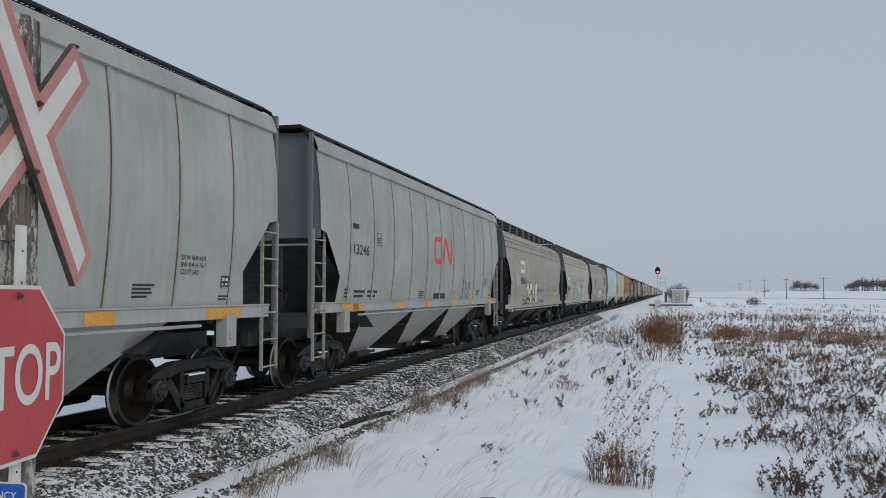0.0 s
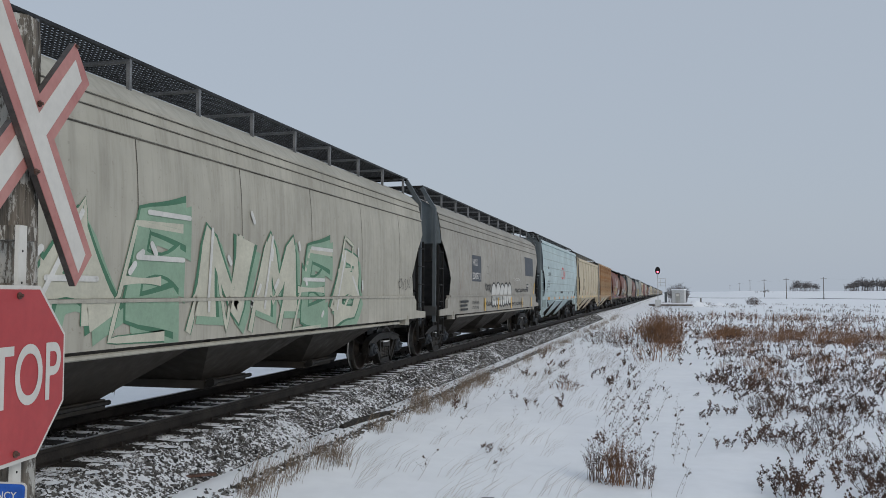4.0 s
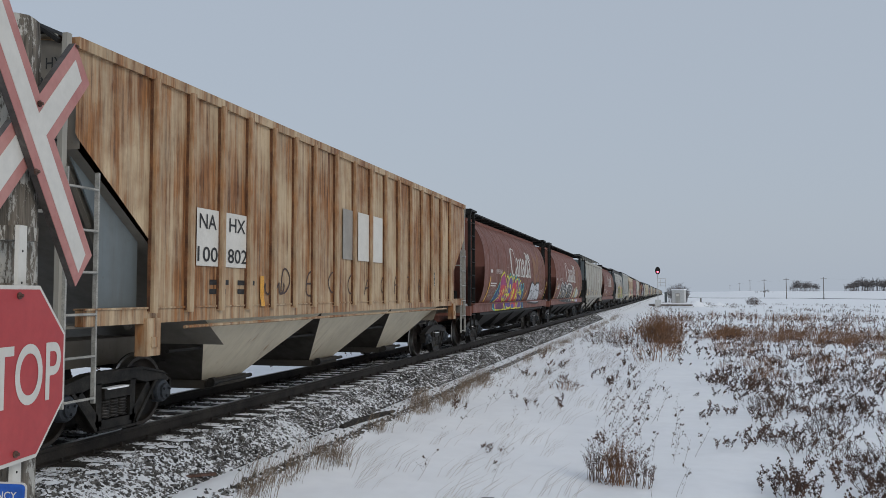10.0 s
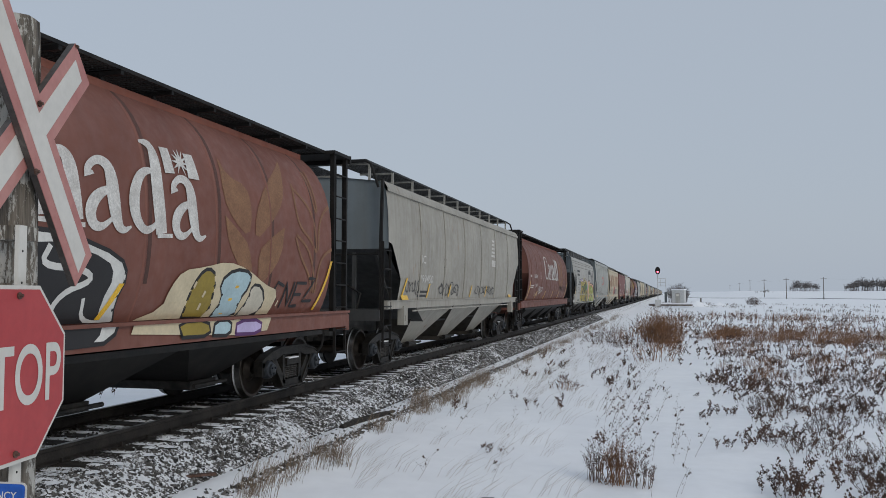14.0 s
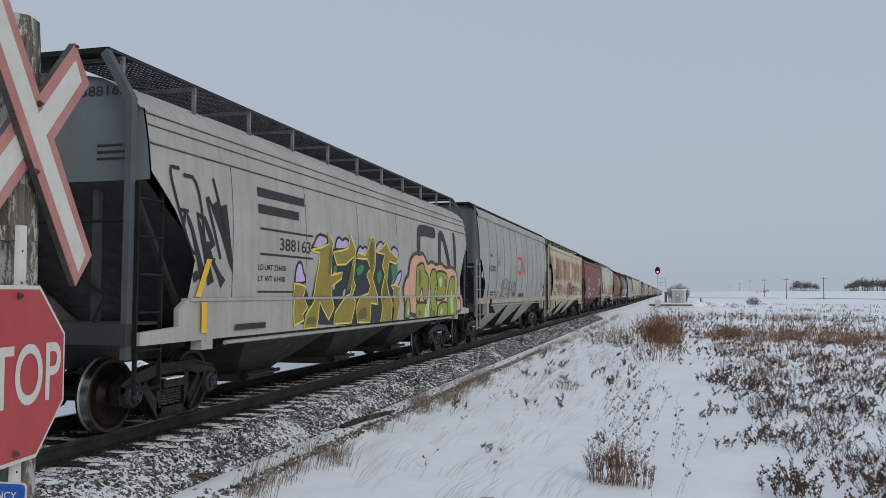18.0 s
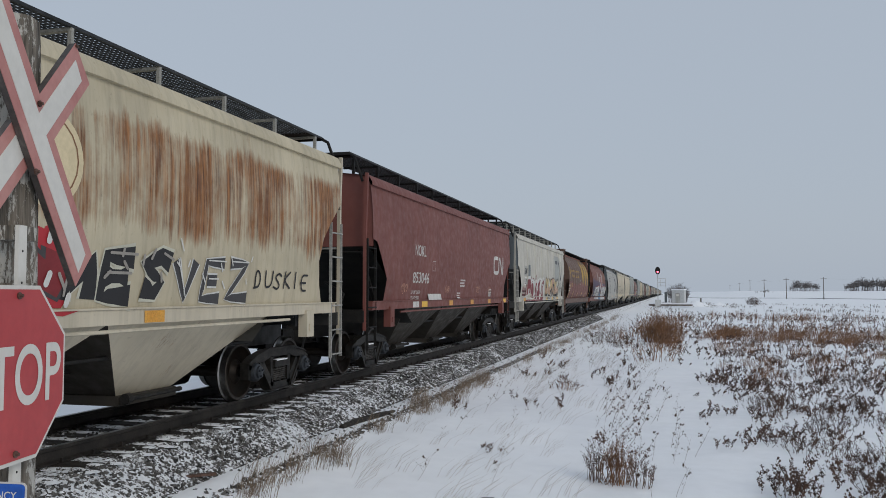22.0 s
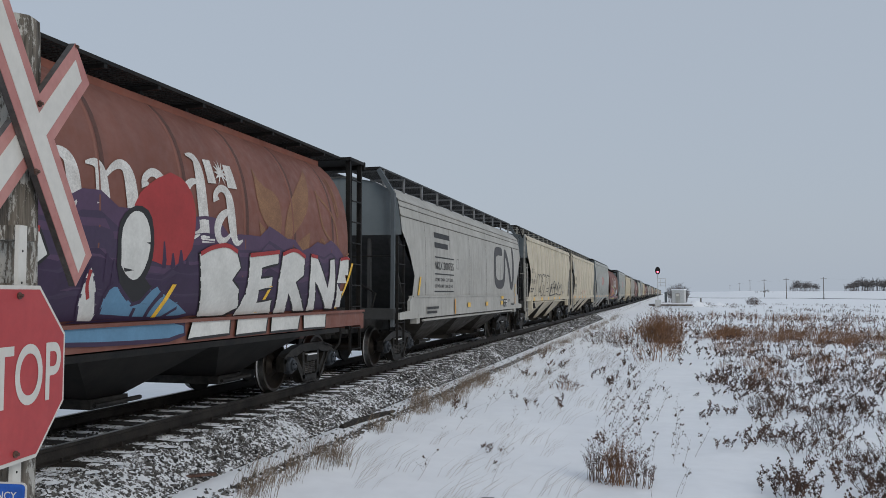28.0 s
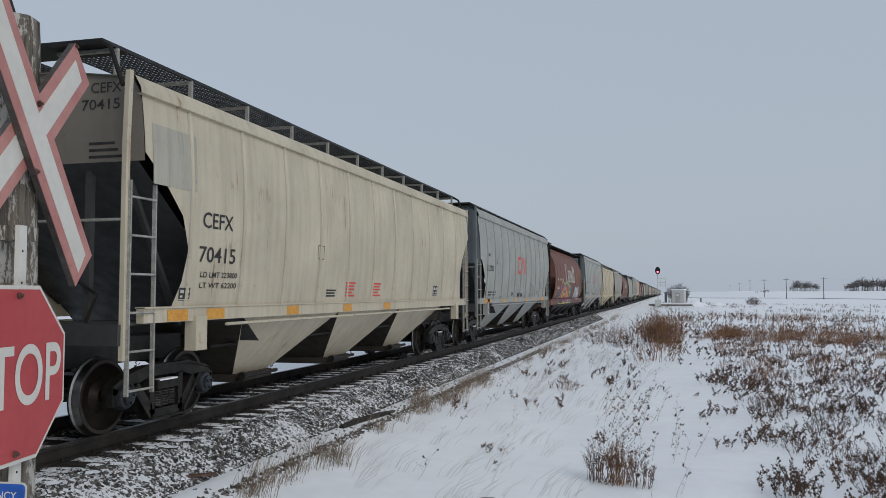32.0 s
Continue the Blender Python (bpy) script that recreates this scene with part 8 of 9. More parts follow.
    fill(c, s, [(14.53, 1.04), (14.45, 1.61), (14.67, 1.99), (14.89, 2.19), (15.34, 2.16), (15.33, 1.7), (15.55, 1.45), (15.51, 1.05)], SP["lime3"], SP["black"], 0.055)
    fill(c, s, [(10.82, 1.22), (10.92, 1.46), (11.01, 1.21)], SP["mint2"])
    fill(c, s, [(12.49, 1.5), (12.58, 1.62), (12.68, 1.5), (12.68, 1.09), (12.26, 1.07), (12.25, 1.27)], SP["mint2"])
    fill(c, s, [(13.55, 2.06), (13.78, 2.16), (14, 2.09), (13.81, 1.8)], SP["mint2"])
    fill(c, s, [(14.8, 1.51), (14.99, 1.9), (15.09, 1.51), (15.17, 1.16), (14.86, 1.13)], SP["mint2"])
    fill(c, s, [(13.71, 1.17), (13.83, 1.33), (14.02, 1.29), (13.92, 1.12)], SP["mint2"])
    fill(c, s, [(11.83, 1.86), (11.73, 2.24), (11.92, 2.33), (12, 2.02)], SP["oliveb"])
    fill(c, s, [(11.79, 1.17), (11.75, 1.29), (11.93, 1.32), (11.97, 1.18)], SP["oliveb"])
    fill(c, s, [(13.03, 1.11), (12.97, 1.28), (13.22, 1.29), (13.24, 1.12)], SP["oliveb"])
    fill(c, s, [(14.23, 1.89), (14.17, 2.08), (14.39, 2.1), (14.36, 1.85)], SP["oliveb"])
    letters(c, s, "DEZN", 1.05, 2.6, 2.05, 3.2, [SP["black"]], SP["black"], 0.16, -0.35, None, None, 3, 0.16)
    letters(c, s, "QRV", 1.6, 2.9, 1.85, 2.9, [SP["black"]], SP["black"], 0.34, -0.4, None, None, 13, 0.14, False, 0.4)


def art_n(c, s):
    emblem(c, s, 6.45, 8.32, 2.48, 3.18, LOGO_RED, 0.13)
    letters(c, s, "DECRAD", 3.2, 6.0, 1.55, 2.25, [SP["black"]], SP["black"], 0.10, 0.1, None, None, 11, 0.10)
    s.ribbon(c.mesh, [(6.18, 2.1), (6.12, 1.78)], 0.05, 0.012, c.mi(SP["black"]))
    s.ribbon(c.mesh, [(6.1, 1.66), (6.09, 1.62)], 0.05, 0.012, c.mi(SP["black"]))
    letters(c, s, "ANVO", 13.95, 15.2, 2.4, 3.0, [SP["ink_blue"]], SP["ink_blue"], 0.14, 0.2, None, None, 3, 0.14)


def art_o(c, s):
    letters(c, s, "NEZV", 2.5, 4.5, 1.62, 2.28, [SP["pale"], SP["stonegrey"]], SP["black"], 0.42, 0.2, SP["white"], None, 2, 0.14, False, 0.3)
    scribble(c, s, 2.3, 4.7, 1.6, 2.35, SP["black"], 6, 0.022, 31)
    letters(c, s, "PN", 7.2, 9.1, 1.55, 2.3, [SP["red"], SP["wine"]], SP["grey"], 0.8, 0.1, SP["white"], SP["red"], 8, 0.1, False, 0.3)
    letters(c, s, "MES", 8.9, 10.9, 1.55, 2.25, [SP["black"]], SP["pale"], 0.5, 0.1, SP["stonegrey"], None, 18, 0.12, False, 0.3)
    letters(c, s, "VEZ", 10.9, 12.9, 1.6, 2.25, [SP["grey"]], SP["white"], 0.3, 0.1, SP["white"], None, 28, 0.12, False, 0.3)
    letters(c, s, "ICES", 4.7, 6.6, 1.65, 2.05, [SP["grey"]], SP["grey"], 0.14, 0.1, None, None, 5, 0.12)
    letters(c, s, "DUSKIE", 13.0, 14.9, 1.75, 2.05, [SP["black"]], SP["black"], 0.14, 0.1, None, None, 6, 0.12)
    c.begin("painted_disc")
    s.disc(c.mesh, 8.72, 3.05, 0.50, 0.006, c.mi(SP["cream"]))
    ring = [(8.72 + 0.42 * math.cos(t), 3.05 + 0.42 * math.sin(t)) for t in np.linspace(0, 2 * math.pi, 20)]
    s.ribbon(c.mesh, ring, 0.02, 0.008, c.mi(TAN))


def art_p(c, s):
    emblem(c, s, 12.3, 14.0, 2.38, 2.98, CHALK, 0.13)
    for e in (2.0, 5.9, 9.7, 11.5):
        scribble(c, s, e, e + 0.5, 1.65, 2.0, SP["peach"], 3, 0.012, int(e * 7))


def art_q(c, s):
    c.begin("graffiti_background")
    fill(c, s, [(1.91, 1.57), (2, 2.07), (2.27, 2.34), (2.74, 2.48), (3.18, 2.46), (3.47, 2.29), (3.96, 2.36), (4.35, 2.22), (4.74, 2.46), (4.94, 2.25), (6.01, 2.49), (6.22, 2.37), (7.47, 2.53), (7.4, 2.07), (7.56, 1.34), (4.03, 1.42), (2.5, 1.46)], SP["white"])
    c.begin("graffiti_letter")
    fill(c, s, [(1.91, 1.56), (2.08, 1.82), (2.04, 2.07), (2.27, 2.29), (2.57, 2.37), (2.89, 2.42), (3.17, 2.35), (3.33, 2.21), (3.43, 1.97), (3.35, 1.72), (3, 1.67), (2.46, 1.6)], SP["wine2"], SP["white"], 0.055, soft=0)
    c.begin("graffiti_letter")
    fill(c, s, [(3.44, 1.47), (3.44, 2.2), (3.57, 2.27), (3.86, 2.26), (4.09, 2.15), (4.24, 1.97), (4.3, 1.64), (4.15, 1.46)], SP["wine2"], SP["white"], 0.055, soft=0)
    c.begin("graffiti_letter")
    fill(c, s, [(4.4, 1.42), (4.66, 1.67), (4.41, 2.03), (4.63, 2.1), (4.76, 2.34), (4.86, 2.19), (5.2, 2.23), (5.01, 2.01), (5.2, 1.77), (5.05, 1.41)], SP["wine2"], SP["white"], 0.055, soft=0)
    c.begin("graffiti_letter")
    fill(c, s, [(5.13, 1.4), (5.28, 1.82), (5.38, 2.23), (5.94, 2.39), (6.15, 2.33), (5.96, 2.03), (6.24, 1.69), (5.81, 1.39)], SP["wine2"], SP["white"], 0.055, soft=0)
    c.begin("graffiti_letter")
    fill(c, s, [(6.22, 1.37), (6.42, 1.83), (6.53, 2.2), (7.14, 2.37), (7.33, 2.29), (7.09, 1.88), (7.35, 1.48), (6.95, 1.34)], SP["wine2"], SP["white"], 0.055, soft=0)
    fill(c, s, [(2.7, 1.89), (2.9, 1.94), (3.03, 1.86), (2.98, 1.76), (2.86, 1.71), (2.91, 1.61), (2.67, 1.65), (2.75, 1.79)], SP["white"])
    fill(c, s, [(2.5, 1.47), (2.81, 1.65), (3.4, 1.69), (3.62, 1.64), (3.55, 1.47)], SP["pale2"])
    fill(c, s, [(3.46, 1.55), (3.63, 1.71), (3.76, 1.81), (3.92, 1.74), (3.92, 1.57), (3.68, 1.48)], SP["wine2"])
    fill(c, s, [(3.61, 1.61), (3.68, 1.69), (3.77, 1.68), (3.77, 1.57), (3.59, 1.54)], SP["pale2"])
    fill(c, s, [(4.24, 1.43), (4.38, 1.71), (4.68, 1.82), (4.59, 1.6), (4.4, 1.42)], SP["white"])
    fill(c, s, [(5.03, 1.63), (5.22, 1.52), (5.29, 1.41), (5.04, 1.52)], SP["white"])
    fill(c, s, [(6.1, 1.58), (6.6, 1.69), (6.78, 1.58), (6.35, 1.5)], SP["white"])
    fill(c, s, [(5.17, 1.82), (5.51, 2.02), (5.45, 1.86), (5.23, 1.74)], SP["white"])
    stroke(c, s, [(2.58, 2.3, 0.05), (2.8, 2.37, 0.05), (3.04, 2.33, 0.05)], SP["white"])
    stroke(c, s, [(3.55, 2.17, 0.05), (3.86, 2.21, 0.05), (4.13, 2.02, 0.05), (4.29, 1.71, 0.05)], SP["white"])
    stroke(c, s, [(5.41, 2.17, 0.05), (5.78, 2.31, 0.05)], SP["white"])
    stroke(c, s, [(4.63, 2.07, 0.06), (4.98, 1.86, 0.06), (4.76, 1.56, 0.06)], SP["white"])
    stroke(c, s, [(6.69, 2.14, 0.06), (7.09, 2.06, 0.06), (6.74, 1.71, 0.06)], SP["white"])
    c.begin("graffiti_sill_paint")
    fill(c, s, [(1.93, 1.27), (1.97, 1.44), (4.03, 1.42), (7.35, 1.41), (7.42, 1.16), (4.03, 1.17)], SP["wine2"])
    stroke(c, s, [(2.81, 1.44, 0.05), (2.91, 1.22, 0.05)], SP["white"])
    stroke(c, s, [(3.36, 1.42, 0.09), (3.52, 1.19, 0.09)], SP["white"])
    stroke(c, s, [(4.66, 1.4, 0.06), (4.74, 1.19, 0.06), (5.38, 1.2, 0.06)], SP["white"])
    stroke(c, s, [(6.18, 1.38, 0.07), (6.02, 1.15, 0.07)], SP["white"])
    fill(c, s, [(3.92, 1.17), (4.12, 1.33), (4.22, 1.16)], SP["white"])
    stroke(c, s, [(3.26, 2.46, 0.06), (3.34, 2.38, 0.06), (3.45, 2.33, 0.06)], SP["wine2"])
    stroke(c, s, [(4.65, 2.57, 0.06), (4.59, 2.36, 0.06), (4.28, 2.29, 0.06)], SP["wine2"])
    stroke(c, s, [(4.76, 2.56, 0.06), (4.76, 2.3, 0.06)], SP["wine2"])
    stroke(c, s, [(3.82, 2.38, 0.06), (4.09, 2.33, 0.06)], SP["wine2"])
    stroke(c, s, [(7.27, 2.43, 0.06), (7.21, 2.29, 0.06), (7.07, 2.17, 0.06)], SP["wine2"])
    letters(c, s, "ISOPTIMK", 7.75, 12.7, 1.57, 2.5, [SP["buff"], SP["buff"], SP["pale"], SP["buff"], SP["peach2"]], SP["black"], 0.80, 0.05, None, None, 53, 0.05, True, 0.0, SP["black"], SP["peach2"])
    scribble(c, s, 8.4, 9.6, 1.40, 1.52, SP["black"], 7, 0.018, 12)
    scribble(c, s, 10.9, 11.6, 1.40, 1.52, SP["black"], 5, 0.016, 13)
    scribble(c, s, 1.1, 2.3, 1.5, 2.1, SP["wine"], 4, 0.035, 3)
    c.begin("painted_over_mark")
    fill(c, s, [(11.42, 3.44), (12.34, 3.49), (12.37, 3.28), (11.56, 3.25)], SP["ghost"])
    stroke(c, s, [(12.7, 3.39, 0.16), (12.93, 3.34, 0.16), (13.31, 2.9, 0.16), (13.65, 2.52, 0.16)], SP["ghost"])
    stroke(c, s, [(13.6, 2.52, 0.15), (13.84, 2.47, 0.15), (13.99, 2.64, 0.15), (14.01, 3.46, 0.15)], SP["ghost"])
    letters(c, s, "YOTS", 12.75, 14.2, 1.75, 2.3, [SP["black"]], SP["black"], 0.14, 0.2, None, None, 6, 0.14)
    scribble(c, s, 13.4, 14.0, 1.6, 2.2, SP["black"], 3, 0.022, 16)


def art_r(c, s):
    c.begin("red_lower_band")
    n = [(0.35 + 15.7 * k / 40, 2.38 + 0.06 * math.sin(k * 1.3) + 0.10 * math.sin(k * 0.37)) for k in range(41)]
    rows = [[(s.prof(z0 + (zt - z0) * q) + 0.005, s.y0 + e, z0 + (zt - z0) * q) for e, zt in n] for z0 in (1.40,) for q in (0, 0.25, 0.5, 0.75, 1.0)]
    c.mesh.grid(rows, c.mi(MAROON))
    c.begin("leaf_emblem")
    s.bar(c.mesh, 0.85, 2.7, 0.38, 0.6, 0.007, c.mi(GOLD))
    for a, b, w in (((1.7, 2.7), (1.7, 3.3), 0.22), ((1.7, 2.85), (1.45, 3.15), 0.14), ((1.7, 2.85), (1.95, 3.15), 0.14)):
        s.ribbon(c.mesh, [a, b], w, c.off(0.007), c.mi(GOLD))
    c.begin("wheat_emblem")
    for base in (9.6, 11.4, 13.0):
        for lean, z in ((-0.5, 2.4), (0.5, 2.4), (-0.4, 2.9), (0.4, 2.9), (0.0, 3.2)):
            s.ribbon(c.mesh, rounded_path([(base, z), (base + lean * 0.6, z + 0.35), (base + lean, z + 0.8)]), 0.30, c.off(0.007), c.mi(GOLD))


def art_s(c, s):
    sheaves(c, s, 12.21, TAN)
    wordmark(c, s, 5.78, CHALK)
    c.begin("painted_night_sky")
    top = [(0.9 + 14.4 * k / 48, 2.86 - 0.03 * k / 4 + 0.10 * math.sin(k * 0.9) + 0.06 * math.sin(k * 2.3)) for k in range(49)]
    for cut, mat, step in ((0.0, SP["dusk"], 0.0), (0.22, SP["dusk2"], 0.0004), (0.62, SP["night"], 0.0008)):
        c.mesh.grid([[(s.prof(1.42 + (zt - cut - 1.42) * q) + 0.013 + step, s.y0 + e, 1.42 + (zt - cut - 1.42) * q) for e, zt in top] for q in (0, 0.25, 0.5, 0.75, 1.0)], c.mi(mat))
    c.deep = 0.015
    c.begin("painted_disc")
    fill(c, s, [(9.14, 3.19), (8.76, 3.05), (8.39, 2.8), (8.34, 2.47), (8.56, 2.13), (9.14, 2.02), (9.55, 2.17), (9.66, 2.57), (9.62, 2.93), (9.43, 3.14)], SP["blood2"])
    c.begin("painted_tree")
    fill(c, s, [(8.96, 2.01), (8.95, 2.44), (9.07, 2.01)], SP["night"])
    c.begin("painted_tree")
    fill(c, s, [(9.14, 2.02), (9.15, 2.26), (9.26, 2.02)], SP["night"])
    c.begin("painted_tree")
    fill(c, s, [(9.29, 2.02), (9.32, 2.32), (9.44, 2.03)], SP["night"])
    c.begin("painted_tree")
    fill(c, s, [(9.46, 2.03), (9.48, 2.2), (9.56, 2.03)], SP["night"])
    c.begin("painted_tree")
    fill(c, s, [(7.93, 1.83), (7.91, 2.25), (8.06, 1.83)], SP["night"])
    c.begin("painted_tree")
    fill(c, s, [(8.06, 1.83), (8.04, 2.17), (8.18, 1.83)], SP["night"])
    c.begin("painted_hood")
    fill(c, s, [(8.11, 2.02), (8.08, 2.45), (8.23, 2.64), (8.46, 2.73), (8.69, 2.66), (8.77, 2.37), (8.75, 2.04), (8.63, 1.84), (9.25, 1.71), (8.66, 1.54), (8.24, 1.77)], SP["black"])
    c.begin("painted_oval")
    fill(c, s, [(8.19, 2.02), (8.14, 2.39), (8.26, 2.58), (8.41, 2.66), (8.58, 2.62), (8.69, 2.43), (8.69, 2.17), (8.6, 1.94), (8.48, 1.85), (8.32, 1.9)], SP["white"])
    c.begin("painted_blue_shape")
    fill(c, s, [(8.01, 1.46), (8.01, 1.74), (8.17, 1.83), (8.32, 1.71), (8.61, 1.54), (8.9, 1.84), (9.06, 1.74), (9.67, 1.53), (9.82, 1.41), (8.87, 1.4)], SP["sky"], SP["night"], 0.050)
    c.begin("painted_blue_shape")
    fill(c, s, [(7.12, 1.2), (7.41, 1.39), (8.35, 1.39), (9.61, 1.38), (9.64, 1.13), (8.16, 1.15)], SP["sky"], SP["night"], 0.050)
    stroke(c, s, [(8.61, 1.54, 0.06), (8.59, 1.41, 0.06)], SP["night"])
    stroke(c, s, [(9.07, 1.72, 0.07), (8.9, 1.54, 0.07), (8.87, 1.4, 0.07)], SP["night"])
    stroke(c, s, [(9.48, 1.53, 0.04), (9.16, 1.39, 0.04)], SP["night"])
    c.begin("painted_blade")
    fill(c, s, [(7.69, 1.4), (7.61, 1.62), (7.64, 1.91), (7.7, 2.03), (7.8, 1.83), (8, 1.39)], SP["white"], SP["night"], 0.040)
    stroke(c, s, [(7.7, 1.96, 0.05), (7.67, 1.8, 0.05), (7.75, 1.65, 0.05)], SP["blood2"])
    c.begin("painted_letter")
    fill(c, s, [(10.04, 1.39), (9.86, 1.85), (9.74, 2.22), (10.03, 2.32), (10.43, 2.39), (10.72, 2.3), (10.87, 2.07), (10.68, 1.9), (10.89, 1.79), (11.04, 1.5), (10.67, 1.38)], SP["white"], SP["black"], 0.035, soft=0)
    c.begin("painted_letter")
    fill(c, s, [(10.99, 1.38), (11.13, 1.71), (11.08, 2.28), (12.02, 2.35), (12.01, 2.16), (11.5, 2.08), (11.51, 1.94), (11.87, 1.97), (11.9, 1.79), (11.52, 1.75), (11.56, 1.58), (12.01, 1.62), (12.13, 1.39)], SP["white"], SP["black"], 0.035, soft=0)
    c.begin("painted_letter")
    fill(c, s, [(12.25, 1.38), (12.09, 1.88), (12.14, 2.34), (12.58, 2.44), (12.98, 2.32), (12.99, 1.99), (12.74, 1.89), (13.4, 1.4), (12.96, 1.4), (12.54, 1.71), (12.65, 1.39)], SP["white"], SP["black"], 0.035, soft=0)
    c.begin("painted_letter")
    fill(c, s, [(13.48, 1.39), (13.25, 1.9), (13.2, 2.37), (13.49, 2.34), (14.1, 1.81), (14.04, 2.31), (14.25, 2.34), (14.41, 1.91), (14.6, 1.41), (14.28, 1.42), (13.51, 1.9), (13.79, 1.41)], SP["white"], SP["black"], 0.035, soft=0)
    c.begin("painted_letter")
    fill(c, s, [(14.71, 1.41), (14.46, 1.91), (14.51, 2.35), (14.93, 2.4), (15.27, 2.27), (15.23, 1.98), (14.99, 1.86), (15.55, 1.43), (15.21, 1.41), (14.81, 1.7), (14.99, 1.4)], SP["white"], SP["black"], 0.035, soft=0)
    c.begin("painted_letter")
    fill(c, s, [(9.68, 1.12), (9.8, 1.38), (10.78, 1.39), (10.75, 1.14)], SP["white"], SP["black"], 0.035, soft=0)
    c.begin("painted_letter")
    fill(c, s, [(10.91, 1.11), (10.97, 1.37), (11.92, 1.38), (11.85, 1.12)], SP["white"], SP["black"], 0.035, soft=0)
    c.begin("painted_letter")
    fill(c, s, [(12, 1.11), (12.03, 1.37), (13.09, 1.37), (12.99, 1.11)], SP["white"], SP["black"], 0.035, soft=0)
    c.begin("painted_letter")
    fill(c, s, [(13.21, 1.11), (13.2, 1.36), (14.17, 1.37), (14.13, 1.1)], SP["white"], SP["black"], 0.035, soft=0)
    c.begin("painted_letter")
    fill(c, s, [(2.47, 1.6), (2.44, 1.98), (2.61, 2.16), (2.79, 1.94), (2.86, 1.59), (2.83, 1.48), (2.61, 1.47)], SP["white"], SP["black"], 0.035, soft=0)
    c.begin("painted_letter")
    fill(c, s, [(2.93, 1.45), (2.97, 1.82), (2.99, 2.26), (3.71, 2.28), (3.68, 2.02), (3.31, 1.96), (3.28, 1.86), (3.54, 1.88), (3.51, 1.74), (3.24, 1.68), (3.22, 1.56), (3.56, 1.58), (3.57, 1.45)], SP["white"], SP["black"], 0.035, soft=0)
    c.begin("painted_letter")
    fill(c, s, [(4, 1.45), (4.17, 1.77), (4.28, 2.06), (3.85, 2.03), (3.92, 2.24), (4.9, 2.33), (4.82, 2.16), (4.59, 2.09), (4.45, 1.71), (4.5, 1.43)], SP["white"], SP["black"], 0.035, soft=0)
    c.begin("painted_letter")
    fill(c, s, [(4.74, 1.43), (4.85, 1.85), (4.93, 2.24), (5.84, 2.4), (5.77, 2.2), (5.32, 2.11), (5.25, 1.96), (5.66, 2.01), (5.61, 1.86), (5.22, 1.78), (5.23, 1.6), (5.67, 1.65), (5.71, 1.44)], SP["white"], SP["black"], 0.035, soft=0)
    c.begin("painted_letter")
    fill(c, s, [(5.9, 1.44), (5.9, 1.86), (5.9, 2.33), (6.34, 2.41), (6.89, 2.34), (7.04, 2.09), (6.75, 1.87), (7.17, 1.43), (6.73, 1.43), (6.4, 1.79), (6.24, 1.71), (6.33, 1.43)], SP["white"], SP["black"], 0.035, soft=0)
    c.begin("painted_letter")
    fill(c, s, [(2.59, 1.2), (2.8, 1.39), (3.68, 1.39), (3.78, 1.38), (3.71, 1.24)], SP["white"], SP["black"], 0.035, soft=0)
    c.begin("painted_letter")
    fill(c, s, [(3.89, 1.12), (3.94, 1.35), (4.37, 1.37), (4.32, 1.17)], SP["white"], SP["black"], 0.035, soft=0)
    c.begin("painted_letter")
    fill(c, s, [(4.55, 1.16), (4.62, 1.38), (5.58, 1.37), (5.45, 1.19)], SP["white"], SP["black"], 0.035, soft=0)
    c.begin("painted_letter")
    fill(c, s, [(5.7, 1.16), (5.8, 1.38), (6.93, 1.39), (6.99, 1.16)], SP["white"], SP["black"], 0.035, soft=0)
    stroke(c, s, [(9.77, 2.22, 0.06), (10.03, 2.32, 0.06), (10.44, 2.38, 0.06), (10.72, 2.29, 0.06)], SP["blood2"])
    stroke(c, s, [(11.09, 2.26, 0.06), (12.02, 2.35, 0.06)], SP["blood2"])
    stroke(c, s, [(12.14, 2.32, 0.06), (12.58, 2.43, 0.06), (12.98, 2.31, 0.06)], SP["blood2"])
    stroke(c, s, [(13.21, 2.35, 0.06), (13.49, 2.33, 0.06)], SP["blood2"])
    stroke(c, s, [(14.52, 2.33, 0.06), (14.93, 2.39, 0.06), (15.27, 2.27, 0.06)], SP["blood2"])
    stroke(c, s, [(2.99, 2.25, 0.06), (3.7, 2.27, 0.06)], SP["blood2"])
    stroke(c, s, [(3.95, 2.23, 0.06), (4.85, 2.31, 0.06)], SP["blood2"])
    stroke(c, s, [(4.96, 2.23, 0.06), (5.78, 2.37, 0.06)], SP["blood2"])
    stroke(c, s, [(5.9, 2.31, 0.06), (6.34, 2.4, 0.06), (6.89, 2.33, 0.06)], SP["blood2"])
    stroke(c, s, [(3.08, 1.47, 0.06), (3.51, 1.51, 0.06)], SP["blood2"])


def art_t(c, s):
    c.begin("emblem")
    path = [(12.14, 3.22), (11.2, 3.22), (10.86, 3.02), (10.82, 2.6), (10.86, 2.22), (11.2, 2.02), (12.15, 2.02), (12.50, 2.16), (12.61, 2.6), (12.65, 3.02), (12.84, 3.24), (13.08, 3.1), (13.38, 2.74), (13.72, 2.22), (13.98, 1.95), (14.28, 2.08), (14.39, 2.55), (14.39, 3.35)]
    s.ribbon(c.mesh, rounded_path(path, 2), 0.31, 0.007, c.mi(SP["grey"]))


